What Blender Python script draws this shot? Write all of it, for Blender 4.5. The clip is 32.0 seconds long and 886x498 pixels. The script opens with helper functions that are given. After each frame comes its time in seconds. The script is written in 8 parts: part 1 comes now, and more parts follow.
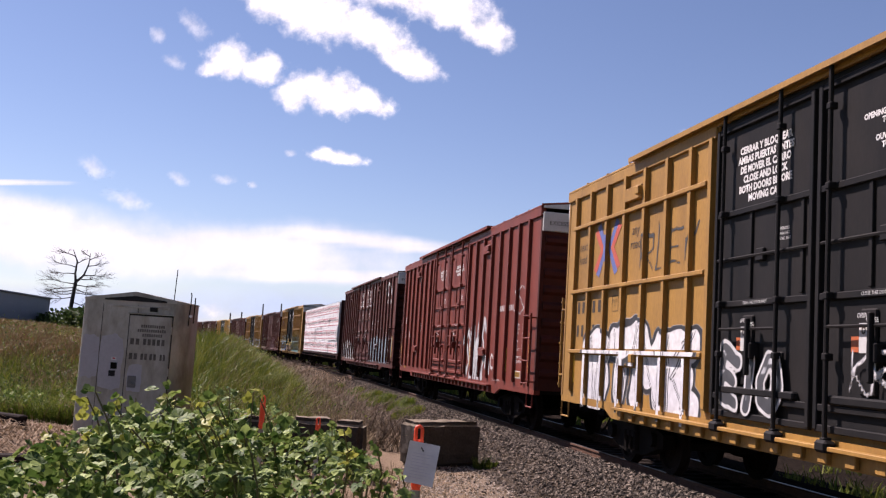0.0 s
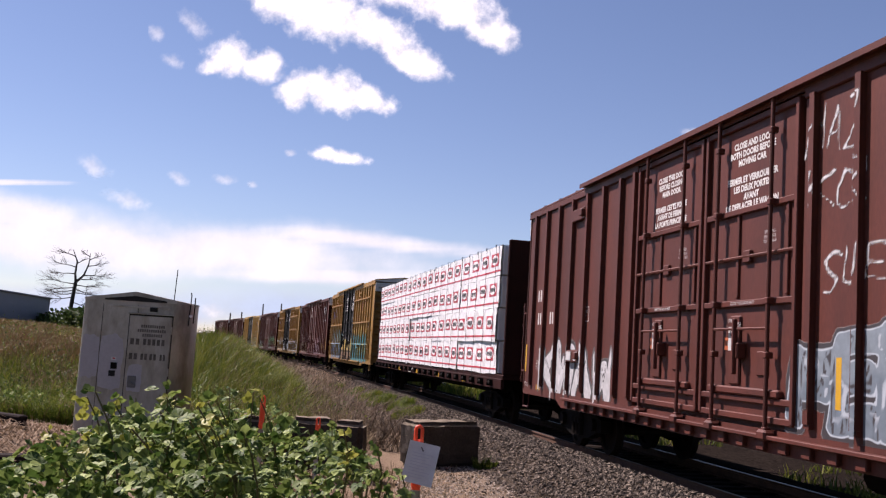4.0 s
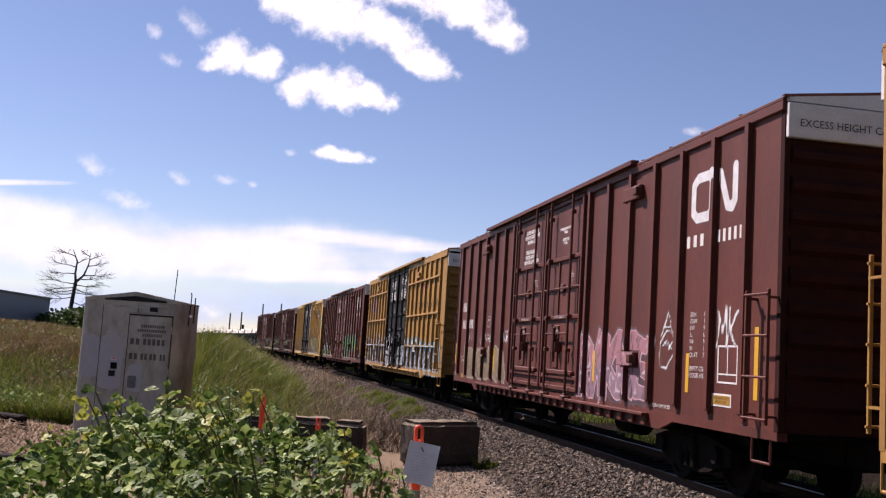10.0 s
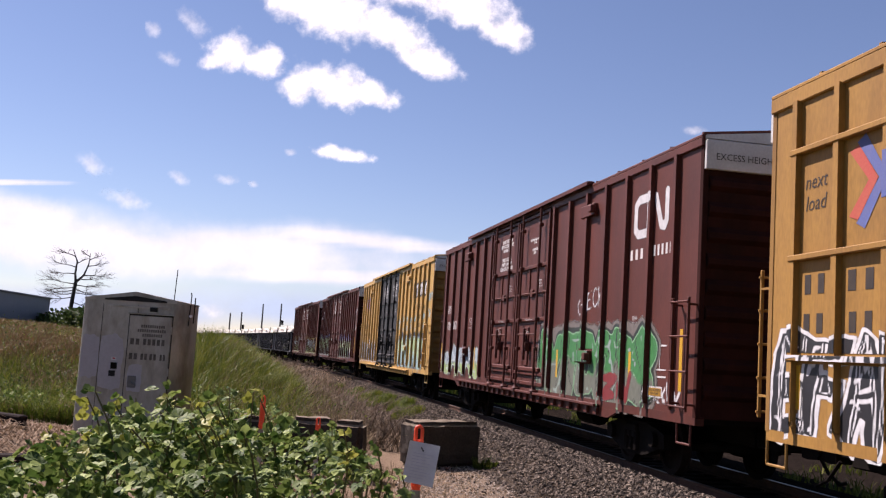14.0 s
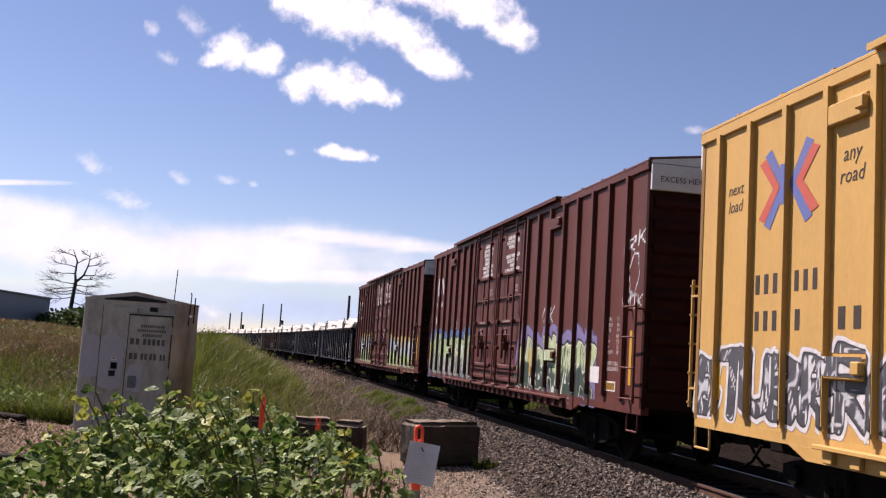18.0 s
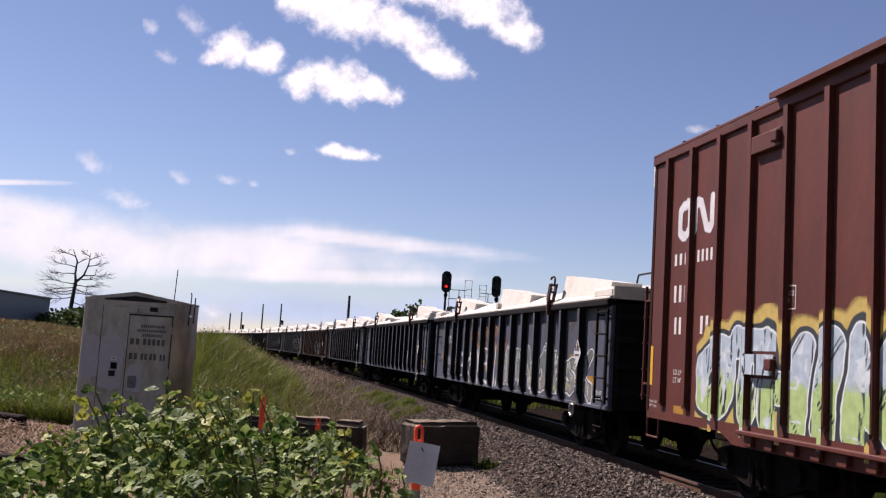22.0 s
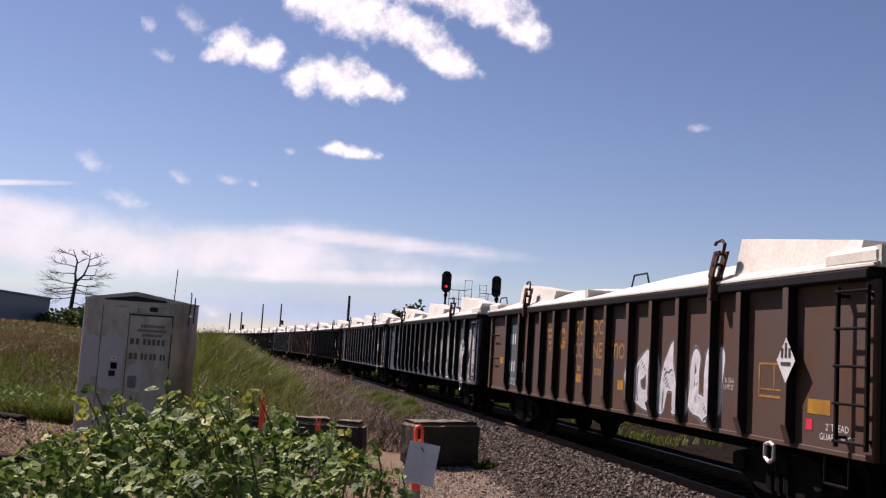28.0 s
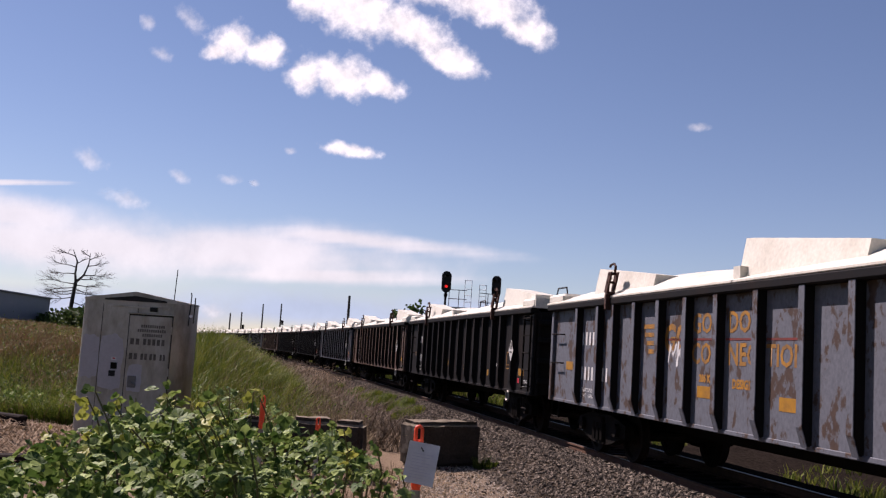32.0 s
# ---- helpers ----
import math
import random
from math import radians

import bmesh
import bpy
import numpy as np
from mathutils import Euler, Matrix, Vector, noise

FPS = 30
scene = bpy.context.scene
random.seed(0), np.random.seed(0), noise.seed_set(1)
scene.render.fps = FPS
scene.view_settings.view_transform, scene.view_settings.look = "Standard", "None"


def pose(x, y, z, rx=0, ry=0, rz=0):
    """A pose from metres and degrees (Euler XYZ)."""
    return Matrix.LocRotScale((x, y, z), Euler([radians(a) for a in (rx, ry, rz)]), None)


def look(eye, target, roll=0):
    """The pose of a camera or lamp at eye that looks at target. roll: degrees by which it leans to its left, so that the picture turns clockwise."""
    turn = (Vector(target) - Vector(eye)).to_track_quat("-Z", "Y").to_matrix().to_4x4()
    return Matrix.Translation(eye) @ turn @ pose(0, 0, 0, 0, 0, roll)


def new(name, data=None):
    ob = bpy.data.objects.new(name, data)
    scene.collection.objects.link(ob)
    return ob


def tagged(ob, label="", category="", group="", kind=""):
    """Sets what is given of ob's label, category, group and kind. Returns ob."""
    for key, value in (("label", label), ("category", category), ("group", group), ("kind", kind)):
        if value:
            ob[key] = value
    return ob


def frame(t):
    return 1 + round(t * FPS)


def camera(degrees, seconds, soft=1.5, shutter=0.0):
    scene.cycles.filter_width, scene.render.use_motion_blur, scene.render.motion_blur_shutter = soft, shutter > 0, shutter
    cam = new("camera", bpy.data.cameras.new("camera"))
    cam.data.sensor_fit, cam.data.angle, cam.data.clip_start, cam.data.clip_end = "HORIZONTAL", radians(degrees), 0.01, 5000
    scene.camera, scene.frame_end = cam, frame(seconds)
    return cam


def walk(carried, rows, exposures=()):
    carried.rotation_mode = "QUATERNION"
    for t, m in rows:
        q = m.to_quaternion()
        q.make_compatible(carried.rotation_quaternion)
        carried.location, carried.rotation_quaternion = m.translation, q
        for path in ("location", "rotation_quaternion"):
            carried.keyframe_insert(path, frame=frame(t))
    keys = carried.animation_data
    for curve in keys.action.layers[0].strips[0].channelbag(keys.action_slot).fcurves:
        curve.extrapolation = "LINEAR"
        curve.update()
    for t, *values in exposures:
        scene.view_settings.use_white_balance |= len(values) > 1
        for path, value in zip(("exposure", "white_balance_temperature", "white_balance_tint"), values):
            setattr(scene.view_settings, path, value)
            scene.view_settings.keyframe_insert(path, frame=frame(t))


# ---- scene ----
# ---------- camera ----------
EYE = (0.0, 0.0, 1.792)
AIM = (0.0, math.cos(radians(6.021)), 1.792 + math.sin(radians(6.021)))
cam = camera(48.49, 32.0, soft=1.25)
walk(cam, [(0.0, look(EYE, AIM, 3.551)), (32.0, look(EYE, AIM, 3.551))],
     exposures=[(t, s + 1.05, 6600, 30) for t, s in ((0.0, 0.14), (5.0, 0.0), (6.0, -0.3), (7.0, -0.2), (8.0, 0.1), (9.0, 0.12), (21.0, 0.05), (23.0, -0.15), (32.0, -0.15))])

# ---------- sun and sky ----------
SUN_ELEV, SUN_AZ = radians(50), radians(-55)      # azimuth from +y, clockwise seen from above
SUN_DIR = Vector((math.sin(SUN_AZ) * math.cos(SUN_ELEV), math.cos(SUN_AZ) * math.cos(SUN_ELEV), math.sin(SUN_ELEV)))
world = bpy.data.worlds.new("sky")
scene.world = world
world.use_nodes = True
wn = world.node_tree
wn.nodes.clear()
w_out = wn.nodes.new("ShaderNodeOutputWorld")
w_bg = wn.nodes.new("ShaderNodeBackground")
w_sky = wn.nodes.new("ShaderNodeTexSky")
w_sky.sky_type = "NISHITA"
w_sky.sun_disc = False
w_sky.sun_elevation = SUN_ELEV
w_sky.sun_rotation = SUN_AZ
w_sky.air_density, w_sky.dust_density, w_sky.ozone_density = 0.9, 0.15, 3.0
w_bg.inputs["Strength"].default_value = 0.05
wn.links.new(w_sky.outputs[0], w_bg.inputs["Color"])
wn.links.new(w_bg.outputs[0], w_out.inputs["Surface"])
sun = new("sun", bpy.data.lights.new("sun", "SUN"))
sun.data.energy, sun.data.angle, sun.data.color = 5.0, radians(0.5), (1.0, 0.95, 0.87)
sun.matrix_world = look(SUN_DIR * 50, (0, 0, 0))

# ---------- materials ----------
MATS = {}


def mat(name, base, rough=0.6, metal=0.0, second=None, scale=3.0, amount=0.5, fine=40.0, bump=0.15, streak=1.0, edge=0.5, rnd=0.0, soft=0.15, bump_size=0.01, grain=(0.93, 1.06)):
    """Paint, rust, stone: base colour, broken by a second one at a large and a fine scale, with fine relief."""
    if name in MATS:
        return MATS[name]
    m = bpy.data.materials.new(name)
    m.use_nodes = True
    nt = m.node_tree
    nd, lk = nt.nodes, nt.links
    b = nd["Principled BSDF"]
    b.inputs["Roughness"].default_value, b.inputs["Metallic"].default_value = rough, metal
    if metal == 0 and rough >= 0.5:
        b.inputs["Specular IOR Level"].default_value = 0.22 if sum(base) > 0.06 else 0.05
    second = second or tuple(c * 0.7 for c in base)
    tc = nd.new("ShaderNodeTexCoord")
    mp = nd.new("ShaderNodeMapping")
    mp.inputs["Scale"].default_value = (1, 1, streak)
    lk.new(tc.outputs["Object"], mp.inputs["Vector"])
    info = nd.new("ShaderNodeObjectInfo")
    shift = nd.new("ShaderNodeVectorMath")
    shift.operation = "ADD"
    mul = nd.new("ShaderNodeMath")
    mul.operation = "MULTIPLY"
    mul.inputs[1].default_value = 37.0
    lk.new(info.outputs["Random"], mul.inputs[0])
    lk.new(mp.outputs[0], shift.inputs[0])
    lk.new(mul.outputs[0], shift.inputs[1])
    n1 = nd.new("ShaderNodeTexNoise")
    n1.inputs["Scale"].default_value, n1.inputs["Detail"].default_value, n1.inputs["Roughness"].default_value = scale, 6, 0.65
    n2 = nd.new("ShaderNodeTexNoise")
    n2.inputs["Scale"].default_value, n2.inputs["Detail"].default_value = fine, 4
    lk.new(shift.outputs[0], n1.inputs["Vector"])
    lk.new(shift.outputs[0], n2.inputs["Vector"])
    r1 = nd.new("ShaderNodeMapRange")
    r1.inputs["From Min"].default_value, r1.inputs["From Max"].default_value = edge - soft, edge + soft
    r1.inputs["To Max"].default_value = amount
    lk.new(n1.outputs["Fac"], r1.inputs["Value"])
    mx = nd.new("ShaderNodeMix")
    mx.data_type = "RGBA"
    mx.inputs["A"].default_value, mx.inputs["B"].default_value = (*base, 1), (*second, 1)
    lk.new(r1.outputs[0], mx.inputs["Factor"])
    hsv = nd.new("ShaderNodeHueSaturation")
    r2 = nd.new("ShaderNodeMapRange")
    r2.inputs["From Min"].default_value, r2.inputs["From Max"].default_value = 0.3, 0.7
    r2.inputs["To Min"].default_value, r2.inputs["To Max"].default_value = grain
    lk.new(n2.outputs["Fac"], r2.inputs["Value"])
    last = r2.outputs[0]
    if rnd:
        r3 = nd.new("ShaderNodeMapRange")
        r3.inputs["To Min"].default_value, r3.inputs["To Max"].default_value = 1 - rnd, 1 + rnd
        lk.new(info.outputs["Random"], r3.inputs["Value"])
        m2 = nd.new("ShaderNodeMath")
        m2.operation = "MULTIPLY"
        lk.new(last, m2.inputs[0])
        lk.new(r3.outputs[0], m2.inputs[1])
        last = m2.outputs[0]
    lk.new(last, hsv.inputs["Value"])
    lk.new(mx.outputs["Result"], hsv.inputs["Color"])
    lk.new(hsv.outputs[0], b.inputs["Base Color"])
    if bump:
        bp = nd.new("ShaderNodeBump")
        bp.inputs["Strength"].default_value, bp.inputs["Distance"].default_value = bump, bump_size
        lk.new(n2.outputs["Fac"], bp.inputs["Height"])
        lk.new(bp.outputs[0], b.inputs["Normal"])
    MATS[name] = m
    return m


RUST = (0.10, 0.045, 0.025)
M_YELLOW = mat("boxcar_yellow", (0.2720, 0.1480, 0.0345), 0.55, 0, (0.1350, 0.0690, 0.0230), 1.3, 0.55, 30, 0.06, 0.35, 0.55, grain=(0.87, 1.09))
M_YELLOW2 = mat("boxcar_bright_yellow", (0.400, 0.246, 0.074), 0.5, 0, (0.29, 0.175, 0.06), 1.3, 0.4, 30, 0.06, 0.35, 0.58, grain=(0.94, 1.05))
M_BROWN = mat("boxcar_brown", (0.088, 0.0235, 0.0155), 0.55, 0, (0.047, 0.0150, 0.0112), 1.1, 0.7, 30, 0.06, 0.35, 0.5, rnd=0.0, grain=(0.87, 1.09))
M_RED = mat("boxcar_red", (0.150, 0.0275, 0.0155), 0.55, 0, (0.088, 0.0210, 0.0140), 1.1, 0.7, 30, 0.06, 0.35, 0.5, grain=(0.88, 1.08))
M_DOORG = mat("door_grey_black", (0.027, 0.027, 0.027), 0.5, 0, (0.058, 0.053, 0.047), 1.8, 0.6, 30, 0.05, 0.4)
M_BLACK = mat("door_black", (0.0120, 0.0120, 0.0125), 0.5, 0, (0.026, 0.023, 0.021), 1.5, 0.5, 30, 0.05, 0.4)
M_GOND = mat("gondola_grey", (0.0450, 0.0490, 0.0600), 0.6, 0, (0.0560, 0.0270, 0.0150), 3.0, 0.9, 25, 0.10, 0.8, 0.60, soft=0.03)
M_GOND_P = mat("gondola_peeling", (0.078, 0.083, 0.099), 0.65, 0, (0.042, 0.024, 0.016), 3.2, 0.95, 25, 0.12, 0.75, 0.555, soft=0.02, grain=(0.82, 1.15))
M_GOND_B = mat("gondola_blue_grey", (0.048, 0.055, 0.074), 0.6, 0, (0.040, 0.030, 0.026), 1.7, 0.9, 14, 0.12, 0.7, 0.57, soft=0.05, grain=(0.78, 1.2))
M_GOND_R = mat("gondola_rusty", (0.0620, 0.0300, 0.0150), 0.7, 0, (0.0430, 0.0400, 0.0430), 1.2, 0.7, 25, 0.08, 0.5, 0.55)
# dark wagon paint; also carries the painted shade of rib webs and ends
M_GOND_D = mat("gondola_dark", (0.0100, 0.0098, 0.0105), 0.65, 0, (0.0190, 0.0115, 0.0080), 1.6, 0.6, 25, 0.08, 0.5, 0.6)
M_STEEL = mat("underframe_steel", (0.0055, 0.0048, 0.0043), 0.8, 0.0, (0.0120, 0.0075, 0.0055), 4, 0.5, 30, 0.2)
M_RUST = mat("rusted_steel", (0.055, 0.022, 0.015), 0.8, 0, (0.030, 0.016, 0.012), 8, 0.7, 60, 0.2, grain=(0.75, 1.2))
M_WHITE = mat("white_panel", (0.444, 0.444, 0.432), 0.5, 0, (0.300, 0.282, 0.258), 2, 0.4, 30, 0.04)
M_LID = mat("fibreglass_white", (0.500, 0.478, 0.415), 0.55, 0, (0.300, 0.260, 0.200), 1.6, 0.5, 20, 0.08, 1, 0.58, grain=(0.88, 1.08))
M_RAIL = mat("rail_rust", (0.085, 0.040, 0.022), 0.8, 0.0, (0.026, 0.014, 0.009), 5, 0.5, 60, 0.1)
M_RAILTOP = mat("rail_head", (0.10, 0.10, 0.11), 0.45, 1.0, (0.06, 0.055, 0.05), 5, 0.4, 60, 0.02)
M_TIE = mat("tie_wood", (0.022, 0.016, 0.013), 0.85, 0, (0.013, 0.011, 0.010), 6, 0.7, 40, 0.4, rnd=0.2, grain=(0.75, 1.2))
# block sides hold painted shade; their crumbled tops get a sunlit tone
M_CONC = mat("shade_toned_concrete", (0.046, 0.036, 0.028), 0.9, 0, (0.026, 0.021, 0.017), 3, 0.7, 30, 0.5, grain=(0.75, 1.2))
M_CRUMB = mat("sunlit_crumbled_top", (0.17, 0.135, 0.10), 0.95, 0, (0.085, 0.07, 0.045), 5, 0.7, 40, 0.6, grain=(0.75, 1.2))
M_CAB = mat("galvanised_cabinet", (0.310, 0.300, 0.265), 0.5, 0.35, (0.135, 0.116, 0.088), 1.9, 0.8, 25, 0.05, 0.45, 0.55, soft=0.1)
M_CABPATCH = mat("paint_over_patch", (0.300, 0.302, 0.322), 0.6, 0.1, (0.245, 0.245, 0.256), 2.5, 0.5, 20, 0.03)
M_ORANGE = mat("orange_plastic", (0.75, 0.07, 0.015), 0.45, 0, (0.6, 0.06, 0.02), 6, 0.4, 30, 0.03)
M_PAPER = mat("white_paper", (0.6150, 0.6150, 0.6450), 0.7, 0, (0.5550, 0.5550, 0.6000), 6, 0.4, 20, 0.03)
M_BLK = mat("black_paint", (0.015, 0.015, 0.016), 0.5, 0, (0.03, 0.03, 0.03), 5, 0.5, 40, 0.05)
M_TXTW = mat("white_lettering", (0.4800, 0.4800, 0.4672), 0.6, 0, (0.3520, 0.3392, 0.3200), 8, 0.4, 40, 0.0)
M_TXTK = mat("black_lettering", (0.03, 0.025, 0.022), 0.6, 0, (0.06, 0.045, 0.03), 8, 0.4, 40, 0.0)
M_REFL = mat("yellow_reflector", (0.4462, 0.2520, 0.0105), 0.4, 0, (0.3675, 0.2100, 0.0263), 5, 0.3, 30, 0.0)
M_PLASTIC = mat("lumber_wrap", (0.650, 0.660, 0.655), 0.35, 0, (0.560, 0.575, 0.580), 2.5, 0.4, 6, 0.55, 0.6, bump_size=0.03)
M_WRAPRED = mat("wrap_red", (0.4300, 0.0240, 0.0400), 0.4, 0, (0.3000, 0.0180, 0.0300), 3, 0.3, 9, 0.5, bump_size=0.03)
M_BARK = mat("dead_bark", (0.030, 0.026, 0.023), 0.9, 0, (0.048, 0.041, 0.035), 6, 0.6, 30, 0.4, grain=(0.75, 1.2))


# ---------- mesh building ----------
class Geo:
    """Vertices and faces of one mesh, put together from simple solids."""

    def __init__(self):
        self.v, self.f = [], []

    def add(self, v, f):
        k = len(self.v)
        self.v += [tuple(p) for p in v]
        self.f += [tuple(i + k for i in q) for q in f]
        return self

    def box(self, x0, x1, y0, y1, z0, z1, c=0.0):
        x0, x1, y0, y1, z0, z1 = min(x0, x1), max(x0, x1), min(y0, y1), max(y0, y1), min(z0, z1), max(z0, z1)
        if c <= 0:
            v = [(x, y, z) for z in (z0, z1) for y in (y0, y1) for x in (x0, x1)]
            return self.add(v, [(0, 2, 3, 1), (4, 5, 7, 6), (0, 1, 5, 4), (2, 6, 7, 3), (0, 4, 6, 2), (1, 3, 7, 5)])
        c = min(c, (x1 - x0) * 0.45, (y1 - y0) * 0.45, (z1 - z0) * 0.45)
        lo, hi = (x0, y0, z0), (x1, y1, z1)
        ids, v = {}, []
        for s in [(a, b, d) for a in (0, 1) for b in (0, 1) for d in (0, 1)]:
            for ax in range(3):
                p = [(hi if s[k] else lo)[k] + (0 if k == ax else (-c if s[k] else c)) for k in range(3)]
                ids[s, ax] = len(v)
                v.append(p)
        f = []
        for ax in range(3):
            o = [k for k in range(3) if k != ax]
            for side in (0, 1):
                q = []
                for a, b in ((0, 0), (1, 0), (1, 1), (0, 1)):
                    s = [0, 0, 0]
                    s[ax], s[o[0]], s[o[1]] = side, a, b
                    q.append(ids[tuple(s), ax])
                f.append(q)
            for a in (0, 1):
                for b in (0, 1):
                    s0, s1 = [0, 0, 0], [0, 0, 0]
                    s0[o[0]] = s1[o[0]] = a
                    s0[o[1]] = s1[o[1]] = b
                    s1[ax] = 1
                    f.append((ids[tuple(s0), o[0]], ids[tuple(s1), o[0]], ids[tuple(s1), o[1]], ids[tuple(s0), o[1]]))
        for s in [(a, b, d) for a in (0, 1) for b in (0, 1) for d in (0, 1)]:
            f.append((ids[s, 0], ids[s, 1], ids[s, 2]))
        return self.add(v, f)

    def rod(self, p, q, r, n=8, r2=None):
        p, q = Vector(p), Vector(q)
        d = (q - p).normalized()
        a = d.orthogonal().normalized()
        b = d.cross(a)
        r2 = r if r2 is None else r2
        v = [p + (a * math.cos(t) + b * math.sin(t)) * r for t in [2 * math.pi * i / n for i in range(n)]]
        v += [q + (a * math.cos(t) + b * math.sin(t)) * r2 for t in [2 * math.pi * i / n for i in range(n)]]
        f = [(i, (i + 1) % n, n + (i + 1) % n, n + i) for i in range(n)]
        f += [tuple(range(n))[::-1], tuple(range(n, 2 * n))]
        return self.add(v, f)

    def tube(self, pts, r, n=6):
        for p, q in zip(pts[:-1], pts[1:]):
            self.rod(p, q, r, n)
        return self

    def prism(self, outline, y0, y1):
        """An outline in x and z, drawn out from y0 to y1."""
        n = len(outline)
        v = [(x, y0, z) for x, z in outline] + [(x, y1, z) for x, z in outline]
        f = [tuple(range(n)), tuple(range(n, 2 * n))[::-1]] + [(i, n + i, n + (i + 1) % n, (i + 1) % n) for i in range(n)]
        return self.add(v, f)

    def mesh(self, name, *mats, smooth=False):
        m = bpy.data.meshes.new(name)
        m.from_pydata(self.v, [], self.f)
        b = bmesh.new()
        b.from_mesh(m)
        bmesh.ops.recalc_face_normals(b, faces=b.faces)
        b.to_mesh(m)
        b.free()
        for x in mats:
            m.materials.append(x)
        if smooth:
            m.polygons.foreach_set("use_smooth", [True] * len(m.polygons))
        return m


def part(name, g, material, parent, label="", smooth=False):
    m = g if isinstance(g, bpy.types.Mesh) else g.mesh(name, material, smooth=smooth)
    ob = new(name, m)
    ob.parent = parent
    if label:
        ob["label"] = label
    return ob


def thing(name, label, category, group="", kind="", at=None):
    ob = new(name)
    ob.empty_display_size = 0.2
    tagged(ob, label, category, group, kind)
    if at is not None:
        ob.matrix_world = at
    return ob


def solo(name, g, material, label, category, group="", kind="", at=None, smooth=False):
    m = g if isinstance(g, bpy.types.Mesh) else g.mesh(name, material, smooth=smooth)
    ob = new(name, m)
    tagged(ob, label, category, group, kind)
    if at is not None:
        ob.matrix_world = at
    return ob


CACHE = {}


def shared(key, make):
    if key not in CACHE:
        CACHE[key] = make()
    return CACHE[key]


# ---------- the track's line ----------
STEP = 0.5
LINE_U = np.arange(-120, 900, STEP)
K = np.clip(LINE_U, -120, 225)
LINE_PSI = radians(-10.056) + (-0.7823 * K - 0.0015 * K * K / 2) / 1000
_mid = (LINE_PSI[1:] + LINE_PSI[:-1]) / 2
_x = np.concatenate([[0], np.cumsum(np.sin(_mid)) * STEP])
_y = np.concatenate([[0], np.cumsum(np.cos(_mid)) * STEP])
_i0 = int(120 / STEP)
HALF = 1.47
LINE_X = _x - _x[_i0] + 4.6244 + HALF * np.cos(LINE_PSI)
LINE_Y = _y - _y[_i0] + 8.0 - HALF * np.sin(LINE_PSI)
RAIL_Z = 0.08


def on_line(u, q=0.0, z=0.0):
    """The point at u along the track, q to the left of its middle seen along u."""
    psi = np.interp(u, LINE_U, LINE_PSI)
    return Vector((float(np.interp(u, LINE_U, LINE_X) - q * np.cos(psi)), float(np.interp(u, LINE_U, LINE_Y) + q * np.sin(psi)), z))


def to_line(x, y):
    """Nearest u and the distance q to the left, for arrays of x and y."""
    x, y = np.atleast_1d(x).astype(float), np.atleast_1d(y).astype(float)
    lx, ly, lu, lp = LINE_X[::4], LINE_Y[::4], LINE_U[::4], LINE_PSI[::4]
    u, q = np.empty_like(x), np.empty_like(x)
    for s in range(0, len(x), 4000):
        e = slice(s, s + 4000)
        d = (x[e, None] - lx) ** 2 + (y[e, None] - ly) ** 2
        k = d.argmin(1)
        dx, dy = x[e] - lx[k], y[e] - ly[k]
        al = dx * np.sin(lp[k]) + dy * np.cos(lp[k])
        u[e] = lu[k] + al
        q[e] = -(dx * np.cos(lp[k]) - dy * np.sin(lp[k]))
    return u, q


def smooth_np(a, b, x):
    t = np.clip((x - a) / (b - a), 0, 1)
    return t * t * (3 - 2 * t)


def lattice(x, y, seed):
    """Smooth value noise, 0 to 1, for arrays."""
    xi, yi = np.floor(x).astype(np.int64), np.floor(y).astype(np.int64)
    fx, fy = x - xi, y - yi
    fx, fy = fx * fx * (3 - 2 * fx), fy * fy * (3 - 2 * fy)

    def r(a, b):
        n = (a * 374761393 + b * 668265263 + seed * 1442695041) & 0xFFFFFFFF
        n = ((n ^ (n >> 13)) * 1274126177) & 0xFFFFFFFF
        return ((n ^ (n >> 16)) & 0xFFFF) / 65535.0
    return (r(xi, yi) * (1 - fx) + r(xi + 1, yi) * fx) * (1 - fy) + (r(xi, yi + 1) * (1 - fx) + r(xi + 1, yi + 1) * fx) * fy


def fbm(x, y, seed, octaves=4):
    s, a, t = 0.0, 1.0, 0.0
    for k in range(octaves):
        s = s + a * lattice(x * 2 ** k + 17.3 * k, y * 2 ** k - 9.1 * k, seed + k)
        t += a
        a *= 0.5
    return s / t


def ground_z(x, y):
    x, y = np.atleast_1d(x).astype(float), np.atleast_1d(y).astype(float)
    u, q = to_line(x, y)
    aq = np.abs(q)
    z = np.where(q > 0, -0.34, -0.45)
    z = z + 0.45 * smooth_np(6.0, 10.0, q) + 1.5 * smooth_np(10.5, 24, q) * smooth_np(8, 40, y) + 1.4 * smooth_np(24, 42, q)
    z = z + (1.30 + 0.25 * (fbm(x * 0.25, y * 0.12, 13) - 0.5)) * smooth_np(4.6, 8.6, q) * smooth_np(18.5, 28, y) * (1 - 0.85 * smooth_np(10, 19, q)) * (1 - 0.6 * smooth_np(70, 110, y))
    bed = 0.0 - 0.42 * smooth_np(1.6, 3.6, aq)
    z = np.where(aq < 3.6, np.maximum(z, bed), z)
    z = np.where(aq < 1.0, -0.10, z)
    z = z + 0.5 * np.exp(-((x + 7.2) ** 2 + (y - 13.4) ** 2) / 3.6)
    z = z + 0.07 * (fbm(x * 0.9, y * 0.9, 5) - 0.5) * smooth_np(2.4, 4.5, aq) + 0.35 * (fbm(x * 0.11, y * 0.11, 9) - 0.5) * smooth_np(9, 16, aq)
    return z
